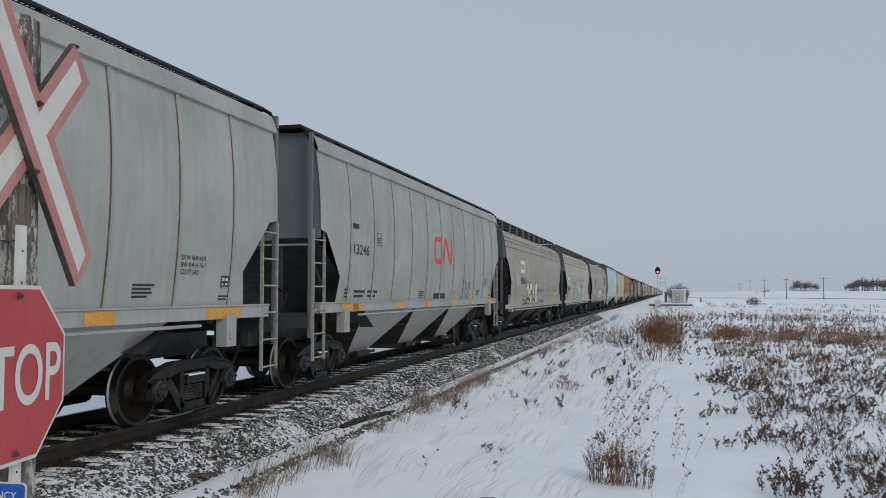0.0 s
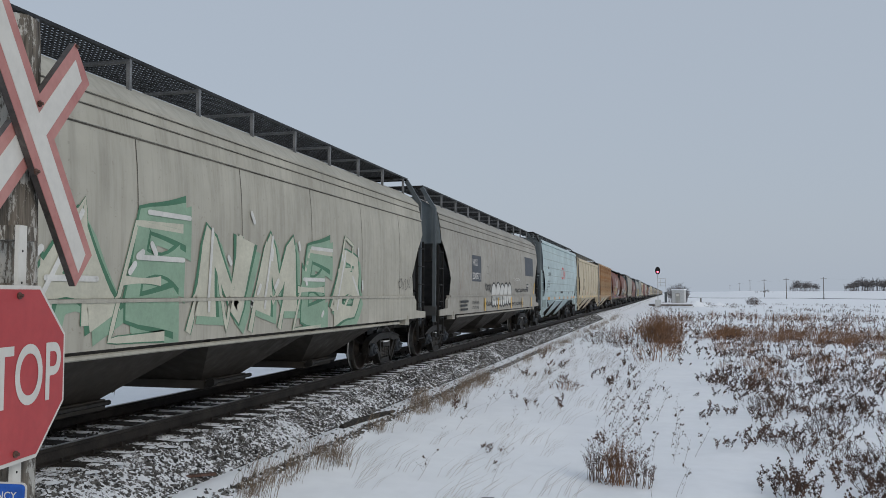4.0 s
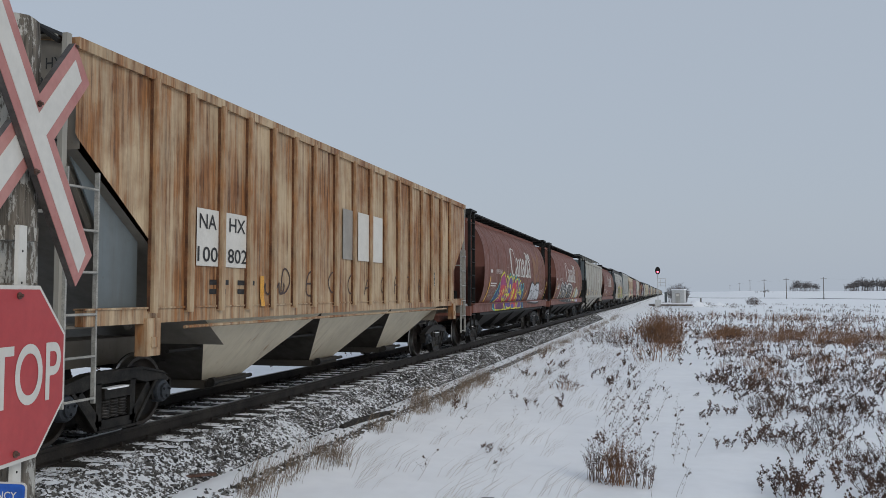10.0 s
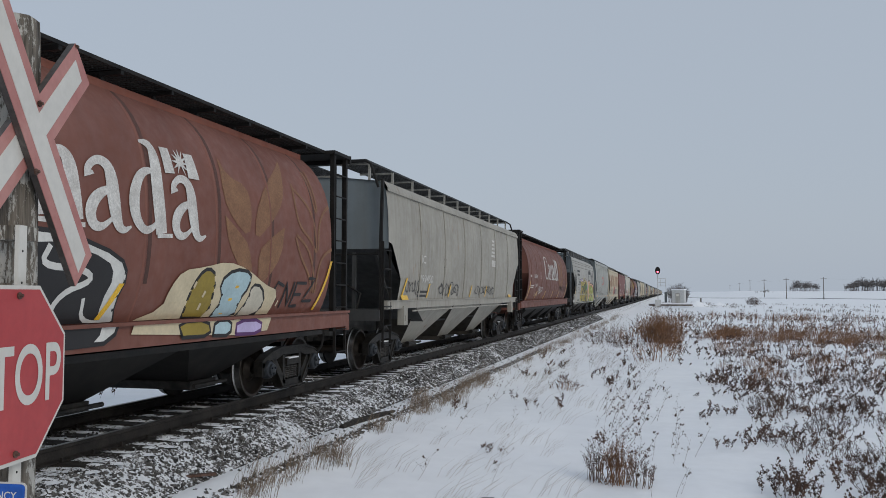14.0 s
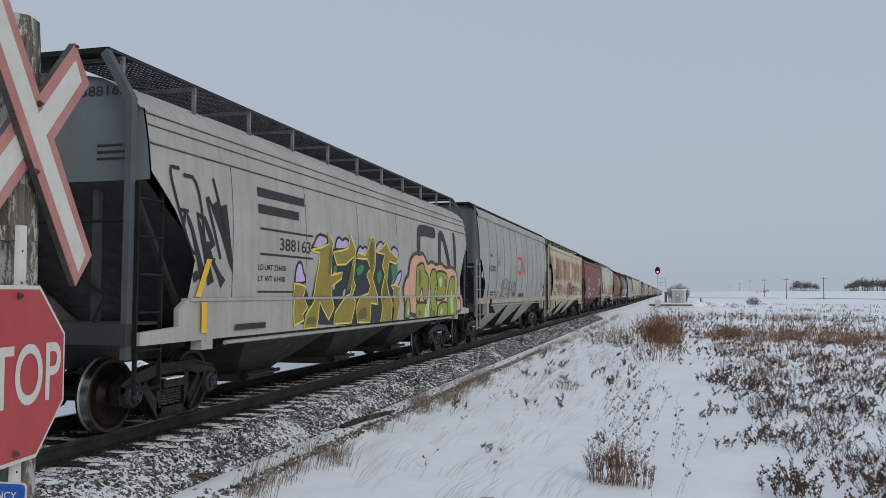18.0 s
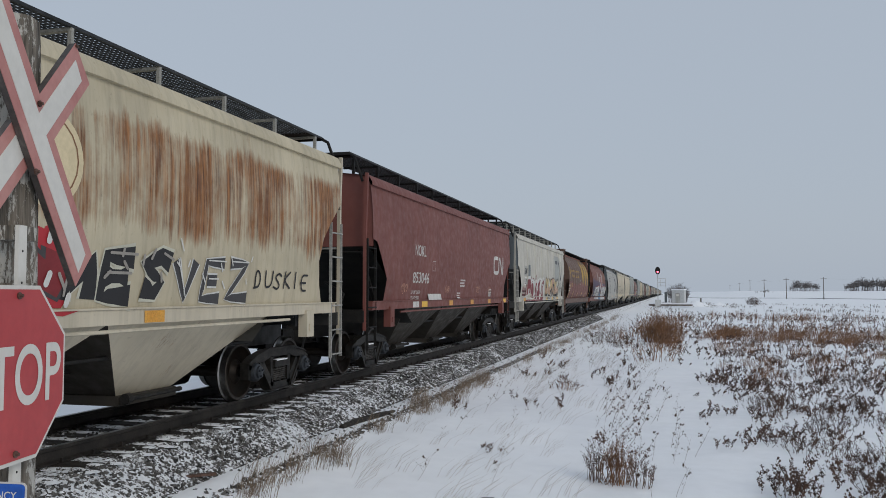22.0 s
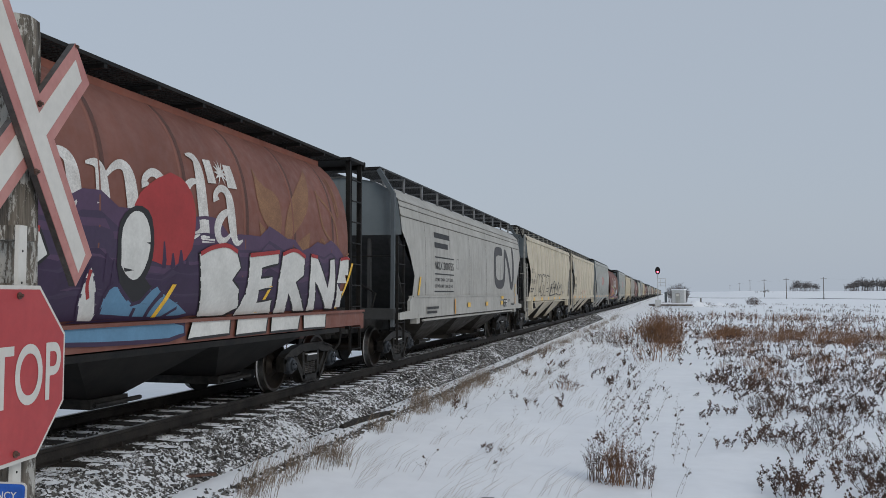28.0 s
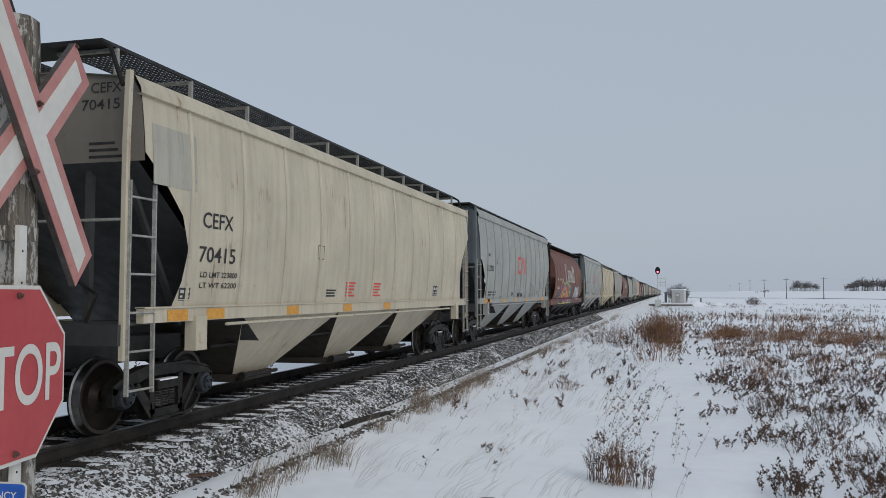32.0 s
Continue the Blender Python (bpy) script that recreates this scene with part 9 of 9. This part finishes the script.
def art_u(c, s):
    # outline lettering, one thin dark line with a few filled shadows
    lines = [[(2.01, 1.57), (2.25, 2.38), (2.61, 2.56), (2.87, 2.59), (3.16, 2.49), (3.37, 2.62), (3.7, 2.55), (3.89, 2.4), (4.07, 2.58), (4.45, 2.65), (4.67, 2.47), (4.8, 2.67), (5.1, 2.57), (5.4, 2.45), (5.79, 2.65), (6.31, 2.53), (6.86, 2.6), (6.81, 1.85), (6.59, 1.58)],
             [(2.01, 1.57), (2.65, 1.64), (2.7, 1.58)], [(2.57, 2.35), (2.5, 1.95), (2.62, 1.6)], [(3.26, 1.83), (3.55, 2.07), (3.78, 1.83), (3.4, 1.75), (3.26, 1.83)], [(3.97, 2.4), (4.07, 2.24), (4.32, 2.29), (4.21, 2.48), (3.97, 2.4)],
             [(3.93, 1.58), (4.24, 1.84), (4.54, 2.17), (4.87, 1.93), (4.58, 1.62), (3.93, 1.58)], [(4.96, 2.1), (4.76, 1.6), (5.41, 1.59)], [(5.74, 1.93), (6.5, 1.99), (6.41, 1.78), (5.78, 1.8)], [(3.05, 2.45), (2.95, 1.95), (3.15, 1.6)], [(3.85, 2.35), (3.7, 2.0), (3.9, 1.62)],
             [(5.35, 2.4), (5.2, 2.0), (5.5, 1.6)], [(6.2, 2.45), (5.95, 2.2), (5.7, 2.25)]]
    bold = [[(7.0, 1.6), (7.43, 2.29), (7.92, 1.86), (8.25, 2.26), (8.84, 2.38), (8.88, 1.87), (9.34, 2.34), (10.0, 1.87), (10.19, 2.41), (11.05, 1.88), (11.63, 2.34), (11.97, 1.64), (10.75, 1.6), (9.58, 1.7), (8.23, 1.6), (7.0, 1.6)],
            [(7.3, 1.7), (7.6, 2.1), (8.1, 1.65), (8.5, 2.15), (9.1, 1.7)], [(9.0, 2.2), (9.5, 1.75), (9.9, 2.2), (10.4, 1.7), (10.8, 2.25), (11.4, 1.75)], [(7.1, 1.65), (7.5, 2.0), (7.8, 2.2)]]
    marks = [[(1.65, 2.67), (1.84, 2.4)], [(1.86, 2.5), (1.97, 2.65), (2.02, 2.51), (1.87, 2.48)], [(12.2, 2.1), (12.35, 2.2), (12.3, 1.95), (12.5, 2.1)], [(12.2, 1.8), (12.6, 1.75)]]
    for group, width, mat in ((lines, 0.045, SP["grey"]), (bold, 0.065, SP["grey"]), (marks, 0.03, SP["grey"])):
        for pts in group:
            c.begin("graffiti_scrawl")
            s.ribbon(c.mesh, rounded_path(pts, 1), width, c.off(0.012), c.mi(mat))


def none(c, s):
    pass


NATIONAL = [small(INK, 3.0, 2.9, 1.6, 0.52, 2), ("bars", INK, 3.0, 2.64, 2.0, 0.06, 1), ("bars", INK, 3.0, 2.20, 2.0, 0.06, 1), ("bars", INK, 3.0, 1.74, 2.0, 0.06, 1),
            word(INK, "LD LMT 224600", 3.05, 2.03, 0.085, 0.92), word(INK, "LT WT 81400", 3.05, 1.86, 0.085, 0.9), word(INK, "CU FT 5250", 4.1, 2.03, 0.085, 0.78), word(INK, "NEW ZC 10-95", 4.1, 1.86, 0.085, 0.78), ("box", INK, 5.3, 2.4, 0.26, 0.28, 0.012)]
low_eave = dict(eave=4.04, chord=0.22, boardz=4.66, cut="curved")
mid_eave = dict(eave=3.95, chord=0.22, boardz=4.62)
SPECS = [
    grey_car(label="grey ribbed covered hopper car with slate ends", art=none),
    grey_car(label="grey ribbed covered hopper car with a red emblem", art=art_b, marks=[word(INK, "113246", 1.0, 2.47, 0.20, 1.05)]),
    bulge(GREY_B, label="grey smooth-sided covered hopper car with graffiti", art=art_c, panels=[(2.5, 2.55, 1.15, 0.52, SIGN_WHITE), (1.5, 2.05, 0.65, 0.45, GREY_C)], stripes=[(0.75, 2.0, 0.07, 0.6, ORANGE, 0.3)],
          marks=[word(INK, "FURX", 2.64, 2.70, 0.22, 0.82), word(INK, "850412", 2.6, 2.10, 0.27, 1.3), ("box", INK, 4.87, 2.4, 0.28, 0.25, 0.012), word(INK, "LD LMT 223500", 2.6, 1.38, 0.09, 0.8), word(INK, "LT WT 62500", 2.6, 1.22, 0.09, 0.8), ("box", INK, 12.75, 1.8, 0.45, 0.3, 0.05), small(INK, 13.4, 1.8, 0.5, 0.25, 4)]),
    bulge(DIRTY_PALE, label="dirty cream covered hopper car with green graffiti", endmarks=end_text("NDYX", "843669"), art=art_d, panels=[(0.95, 2.22, 1.2, 0.46, SIGN_WHITE)], stripes=[(0.65, 1.3, 0.16, 0.95, ORANGE, 0.0)], seam=CREAM_B,
          marks=[word(INK, "NDYX", 1.1, 2.34, 0.22, 0.85), word(INK, "843669", 0.92, 1.84, 0.25, 1.2), word(INK, "LD LMT 223700", 0.8, 1.70, 0.08, 0.9)]),
    bulge(GREY_B, label="warm grey covered hopper car with white graffiti", art=art_e, panels=[(2.5, 2.08, 1.32, 0.82, PATCH_BLUE), (12.5, 2.45, 2.2, 0.8, PATCH_BLUE)], stripes=[(e, 1.13, 0.13, 0.42, YELLOW, 0.0) for e in (4.2, 6.5, 9.0, 11.45, 13.9)] + [(14.6, 1.66, 0.13, 0.5, YELLOW, 0.3)],
          marks=[word(CHALK, "NKLX", 2.58, 2.58, 0.22, 0.68), word(CHALK, "200971", 2.55, 2.15, 0.22, 1.1), ("box", INK, 4.67, 2.35, 0.28, 0.25, 0.012), word(INK, "LD LMT 224900", 2.4, 1.38, 0.09, 1.0), word(INK, "LT WT 6100", 2.4, 1.22, 0.09, 0.9), small(INK, 0.9, 1.2, 1.0, 0.35, 3), ("box", INK, 12.8, 1.8, 0.5, 0.3, 0.06)]),
    dict(style="panel", paint=ICE, label="clean pale blue-grey covered hopper car", endmarks=end_text("115648"), end=DARKGREY, endpaint=SLATE, trim=SLATE, eave=4.17, chord=0.2, boardz=4.70, art=art_f, laddermat=ICE, bracket=GALV_PALE,
         stripes=dashes((4.5, 6.55, 8.6, 10.6, 12.5), 0.42) + dashes((1.9, 13.8), 0.9),
         marks=[small(INK, 1.70, 2.95, 0.42, 0.22, 1), word(INK, "115648", 1.70, 2.58, 0.20, 1.03), word(INK, "LD LMT 224700", 1.65, 2.27, 0.085, 1.0), word(INK, "LT WT 61300", 1.65, 2.13, 0.085, 0.85), word(INK, "CU FT 5459", 1.65, 1.99, 0.085, 0.85), ("box", INK, 1.6, 1.75, 0.28, 0.15, 0.02),
                small(INK, 5.0, 1.65, 0.5, 0.14, 3), small(INK, 7.3, 1.70, 1.1, 0.2, 1), small(INK, 11.2, 1.65, 0.5, 0.14, 3), small(INK, 13.4, 1.65, 0.4, 0.2, 3)]),
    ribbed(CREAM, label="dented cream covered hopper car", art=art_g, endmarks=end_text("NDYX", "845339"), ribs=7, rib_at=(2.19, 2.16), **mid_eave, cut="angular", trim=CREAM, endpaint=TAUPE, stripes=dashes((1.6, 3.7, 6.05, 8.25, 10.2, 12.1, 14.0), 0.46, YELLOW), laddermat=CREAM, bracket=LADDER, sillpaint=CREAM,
           marks=[word(INK, "NDYX", 2.16, 2.50, 0.25, 0.95), word(INK, "845339", 2.10, 1.96, 0.25, 1.3), word(INK, "LD LMT 223200", 1.9, 1.68, 0.07, 0.78), word(INK, "LT WT 62800", 1.9, 1.57, 0.07, 0.78), ("box", INK, 4.33, 2.28, 0.27, 0.25, 0.012), ("box", INK, 11.95, 1.62, 0.45, 0.2, 0.04), small(LOGO_RED, 5.5, 1.6, 0.45, 0.18, 4), small(INK, 9.0, 1.6, 0.6, 0.12, 3)]),
    dict(style="posts", paint=RUST, label="rusted tan hopper car with exterior posts", endmarks=end_text("HX", "802"), hopperpaint=CREAM_B, eave=4.25, chord=0.12, boardz=4.52, art=art_h, trim=GREY_B, end=TAUPE, endpaint=TAUPE, bracket=LADDER,
         panels=[(1.74, 2.07, 0.56, 0.75, SIGN_WHITE), (2.48, 2.07, 0.63, 0.75, SIGN_WHITE), (6.75, 2.35, 0.7, 0.95, SP["stonegrey"]), (7.55, 2.35, 1.45, 0.95, SIGN_WHITE)], stripes=[(3.5, 1.52, 0.12, 0.45, ORANGE, 0.0)],
         marks=[word(INK, "NA", 1.80, 2.56, 0.2, 0.42), word(INK, "HX", 2.56, 2.56, 0.2, 0.45), word(INK, "100", 1.76, 2.13, 0.2, 0.50), word(INK, "802", 2.53, 2.13, 0.2, 0.54), small(INK, 2.1, 1.7, 0.5, 0.25, 2), small(INK, 2.85, 1.7, 0.5, 0.25, 2), ("box", INK, 12.8, 1.9, 0.4, 0.35, 0.05)]),
    canada("109364", paint=RED_BR, label="red-brown cylindrical grain car with bright graffiti", art=art_i),
    canada("110331", 2.87, paint=RED_BR2, label="red-brown cylindrical grain car with dark graffiti", art=art_j),
    ribbed(GREY_B, label="warm grey covered hopper car with white lettering", ribs=6, rib_at=(2.43, 2.3), **mid_eave, trim=BLACK, endpaint=SLATE, art=art_k, laddermat=BLACK, bracket=LADDER,
           stripes=slashes((3.05, 5.2, 7.8, 10.0), 1.6, 1.95, lean=0.2) + [(0.95, 1.56, 0.5, 0.1, YELLOW, 0.0), (1.0, 1.66, 0.1, 0.4, YELLOW, 0.3), (14.2, 1.56, 0.5, 0.1, YELLOW, 0.0)],
           marks=[word(CHALK, "IC", 2.5, 2.45, 0.2, 0.36), word(CHALK, "799450", 2.4, 1.97, 0.2, 1.2), small(INK, 2.3, 1.62, 0.9, 0.2, 2), ("box", INK, 4.6, 2.4, 0.24, 0.24, 0.012)]),
    canada("110584", paint=RED_BR, label="red-brown cylindrical grain car with wheat emblem", art=art_l, marks=[word(TAN, "du Canada", 9.6, 1.55, 0.12, 1.5), word(TAN, "Gouvernement", 9.6, 1.8, 0.12, 1.9)]),
    bulge(GREY_C, label="light grey covered hopper car with yellow-green graffiti", endmarks=end_text("388163"), art=art_m, stripes=[(2.02, 1.2, 0.13, 0.4, YELLOW, 0.0), (1.9, 1.66, 0.13, 0.5, YELLOW, 0.25)],
          marks=[("bars", INK, 3.6 + a, b, w, h, n) if k == "bars" else k for k, a, b, w, h, n in (("bars", 0.0, 2.9, 1.65, 0.5, 2), ("bars", 0.05, 2.66, 1.9, 0.06, 1), ("bars", 0.05, 2.28, 1.9, 0.06, 1), ("bars", 0.0, 1.72, 1.6, 0.05, 1))] + [word(INK, "LD LMT 224600", 3.6, 2.06, 0.085, 0.92), word(INK, "LT WT 61400", 3.6, 1.89, 0.085, 0.9), word(INK, "388163", 4.3, 2.38, 0.2, 1.15), small(INK, 2.9, 1.2, 0.9, 0.15, 1)]),
    grey_car(label="grey ribbed covered hopper car with a red emblem and scrawl", art=art_n, marks=[word(INK, "112703", 0.95, 2.47, 0.20, 1.05)]),
    ribbed(CREAM_R, label="cream covered hopper car streaked with rust", endmarks=end_text("CGOX", "1043"), ribs=0, **low_eave, trim=CREAM_B, endpaint=TAUPE, art=art_o, hopperpaint=CREAM_B, laddermat=LADDER, bracket=LADDER, sillpaint=CREAM_B,
           panels=[(0.65, 3.0, 0.85, 0.68, CREAM_B)], stripes=dashes((2.6, 5.2, 7.8, 10.4), 0.4) + [(0.5, 1.6, 0.1, 0.75, ORANGE, 0.4)],
           marks=[word(INK, "CGOX", 1.41, 2.48, 0.19, 0.9), word(INK, "1043", 1.45, 2.0, 0.22, 0.72), small(INK, 1.2, 1.6, 0.9, 0.25, 2)]),
    ribbed(MAROON, label="maroon covered hopper car with white lettering", ribs=0, **mid_eave, end=BLACK, trim=MAROON, endpaint=MAROON, art=art_p, laddermat=BLACK, bracket=BLACK, hopperpaint=GRIME_SHADE,
           stripes=dashes((2.95,), 0.5, CHALK) + dashes((3.7, 14.3), 0.5, YELLOW) + dashes((6.4, 9.0, 11.6), 0.4),
           marks=[word(CHALK, "NOKL", 2.96, 2.62, 0.27, 0.93), word(CHALK, "853046", 2.86, 1.96, 0.27, 1.40), word(CHALK, "LD LMT 226500", 2.8, 1.70, 0.08, 0.76), word(CHALK, "LT WT 59500", 2.8, 1.56, 0.08, 0.72), small(CHALK, 4.25, 1.54, 1.25, 0.28, 1), ("box", CHALK, 4.52, 2.28, 0.28, 0.26, 0.012), small(CHALK, 7.6, 1.9, 0.6, 0.25, 3), small(CHALK, 7.3, 1.56, 0.4, 0.2, 3), ("box", CHALK, 11.7, 1.6, 0.4, 0.25, 0.05)]),
    ribbed(WHITE_D, label="dirty white covered hopper car with red graffiti", ribs=7, rib_at=(2.23, 2.2), **mid_eave, trim=GREY_B, endpaint=SLATE, endmarks=end_text("SMW", "5396"), art=art_q, bracket=LADDER, hopperpaint=GRIME_SHADE, seam=WHITE_D,
           panels=[(1.45, 2.45, 1.0, 0.42, GREY_C), (2.5, 2.45, 0.55, 0.5, SLATE), (1.6, 2.05, 0.95, 0.35, SIGN_WHITE), (10.9, 2.35, 2.6, 1.35, GREY)], stripes=dashes((4.0, 6.2, 8.4, 10.5, 12.4), 0.42, YELLOW) + dashes((1.5,), 0.6),
           marks=[word(INK, "SMW", 1.55, 2.52, 0.28, 0.85), word(INK, "5396", 1.68, 2.1, 0.24, 0.8), small(INK, 1.2, 1.6, 1.0, 0.3, 2)]),
    canada("10716", paint=BROWN, label="brown and red cylindrical grain car with gold lettering", art=art_r, cage=BROWN),
    canada("109179", paint=RED_BR2, label="red-brown cylindrical grain car with white block graffiti", art=art_s),
    bulge(GREY_C, label="light grey covered hopper car with a dark emblem", art=art_t, stripes=[(14.62, 1.60, 0.10, 0.48, YELLOW, 0.12), (14.58, 1.28, 0.14, 0.26, ORANGE, 0.0), (11.85, 1.50, 0.42, 0.10, YELLOW, 0.0), (1.45, 1.66, 0.12, 0.45, YELLOW, 0.15), (5.0, 1.13, 0.13, 0.42, ORANGE, 0.0)] + [(e, 1.3, 0.35, 0.13, YELLOW, 0.0) for e in (6.6, 9.2, 11.8)],
          marks=NATIONAL + [word(INK, "NKLX", 3.0, 2.34, 0.21, 0.75), word(INK, "200755", 3.85, 2.34, 0.21, 1.1), small(INK, 2.2, 1.2, 1.1, 0.22, 2), ("box", INK, 12.35, 1.22, 0.56, 0.28, 0.05), ("box", INK, 13.28, 1.40, 0.22, 0.08, 0.05), small(INK, 13.8, 1.26, 0.75, 0.10, 2)]),
    ribbed(CREAM_B, label="pale cream covered hopper car with outline graffiti", endmarks=end_text("CITX", "701120"), ribs=11, rib_at=(1.12, 1.37), **low_eave, trim=LADDER, endpaint=SLATE, seam=GREY_C, art=art_u, bracket=LADDER, stripes=dashes((1.6, 4.05, 6.4, 8.7, 10.9), 0.46, YELLOW),
           marks=[word(INK, "CITX", 0.85, 2.62, 0.2, 0.68), word(INK, "701120", 0.78, 2.15, 0.2, 1.1), small(INK, 0.75, 1.75, 0.9, 0.25, 2), ("box", INK, 12.6, 1.65, 0.4, 0.2, 0.05)]),
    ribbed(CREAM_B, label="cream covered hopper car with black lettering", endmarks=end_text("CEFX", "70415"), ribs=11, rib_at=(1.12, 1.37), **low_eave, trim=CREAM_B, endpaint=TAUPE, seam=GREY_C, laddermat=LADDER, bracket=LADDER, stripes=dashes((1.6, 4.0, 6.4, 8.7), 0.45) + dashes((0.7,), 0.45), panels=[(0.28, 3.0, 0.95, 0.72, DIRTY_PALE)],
           marks=[word(INK, "CEFX", 1.38, 2.57, 0.21, 0.78), word(INK, "70415", 1.33, 2.12, 0.21, 0.93), word(INK, "LD LMT 223800", 1.4, 1.92, 0.075, 0.95), word(INK, "LT WT 62200", 1.4, 1.78, 0.075, 0.95), ("box", INK, 5.1, 2.3, 0.27, 0.24, 0.012), ("box", INK, 0.95, 1.62, 0.25, 0.16, 0.03), small(LOGO_RED, 6.5, 1.65, 0.5, 0.3, 5), small(INK, 5.6, 1.65, 0.45, 0.15, 3), small(LOGO_RED, 8.0, 1.65, 0.5, 0.3, 5), ("box", INK, 12.6, 1.65, 0.4, 0.25, 0.06)]),
    grey_car(label="grey ribbed covered hopper car with a red emblem", art=art_b, marks=[word(INK, "112703", 1.0, 2.47, 0.20, 1.05)]),
]
SPECS[17]["marks"] = [word(GOLD, "Government", 2.3, 3.08, 0.19, 2.05), word(GOLD, "of Canada", 2.4, 2.74, 0.19, 1.9), word(GOLD, "Gouvernement", 4.7, 3.08, 0.19, 2.4), word(GOLD, "du Canada", 4.9, 2.74, 0.19, 1.9), small(CHALK, 0.98, 2.14, 0.42, 0.2, 1), word(GOLD, "10716", 2.07, 2.14, 0.22, 0.9), small(CHALK, 0.9, 1.85, 0.9, 0.2, 2), ("box", CHALK, 7.6, 2.3, 0.26, 0.3, 0.012)]
CARS = []
for i, sp in enumerate(SPECS):
    sp["span"], sp["shift"] = TAIL[i] - NOSE[i], MARK[i] - NOSE[i]
    car = (barrel_car if sp["style"] == "barrel" else hopper_car)(sp)
    CARS.append((car, (NOSE[i] + TAIL[i]) / 2))
FAR = [8, 1, 6, 10, 11, 3, 13, 6, 8, 9, 2, 10, 13, 15, 4, 6, 11, 1, 10, 12, 8, 3, 14, 6, 9, 13, 2, 10, 11, 20, 1, 15, 6, 8, 4, 13, 10, 9, 3, 12, 6, 2, 11, 1]
at = TAIL[-1] + 0.7
SMALL = ("wheat_outline", "wheat_leaf", "flag_bar", "maple_leaf", "graffiti_shadow", "painted_tree", "graffiti_scrawl", "lettering", "stencil", "placard", "reflector", "board_bracket", "hatch", "gate_shaft", "air_hose", "jacking_pad", "cross_rail", "brake_pipe", "hand_brake", "weld_seam", "spring_nest", "outlet_gate", "end_ladder", "air_tank", "repainted_panel")
PLAIN = {}
for i, k in enumerate(FAR):
    L = SPECS[k]["span"] + 1.4
    made = copy_thing(PLAIN.get(k, CARS[k][0]), pose(TRACK_X, 0, 0))
    CARS.append((made, at + L / 2))
    at += L
    if i > 5 and k not in PLAIN:
        # too far off for their small fittings to show
        bpy.data.batch_remove([ob for ob in made.children_recursive if ob.name.split(".")[0] in SMALL])
        PLAIN[k] = made


# ---- movement ----
def motions():
    """The train rolls past at an even speed, and its wheels turn."""
    for car, y in CARS:
        walk(car, [(t, pose(TRACK_X, y - SPEED * t, 0)) for t in (0.0, 8.0, 16.0, 24.0, 32.0)])
    step = 1.0 / FPS
    turn = math.degrees(SPEED * step / 0.457)
    lead = {}
    for car, y in CARS:
        for truck in car.children:
            if not truck.name.startswith("truck"):
                continue
            for w in truck.children:
                if not w.name.startswith("wheelset"):
                    continue
                side = 1 if w.location.y > 0 else -1
                if side not in lead:
                    walk(w, [(k * step, pose(0, side * 0.889, 0.457, turn * k)) for k in range(961)])
                    lead[side] = w.animation_data
                else:
                    w.rotation_mode = "QUATERNION"
                    keys = w.animation_data_create()
                    keys.action, keys.action_slot = lead[side].action, lead[side].action_slot


motions()
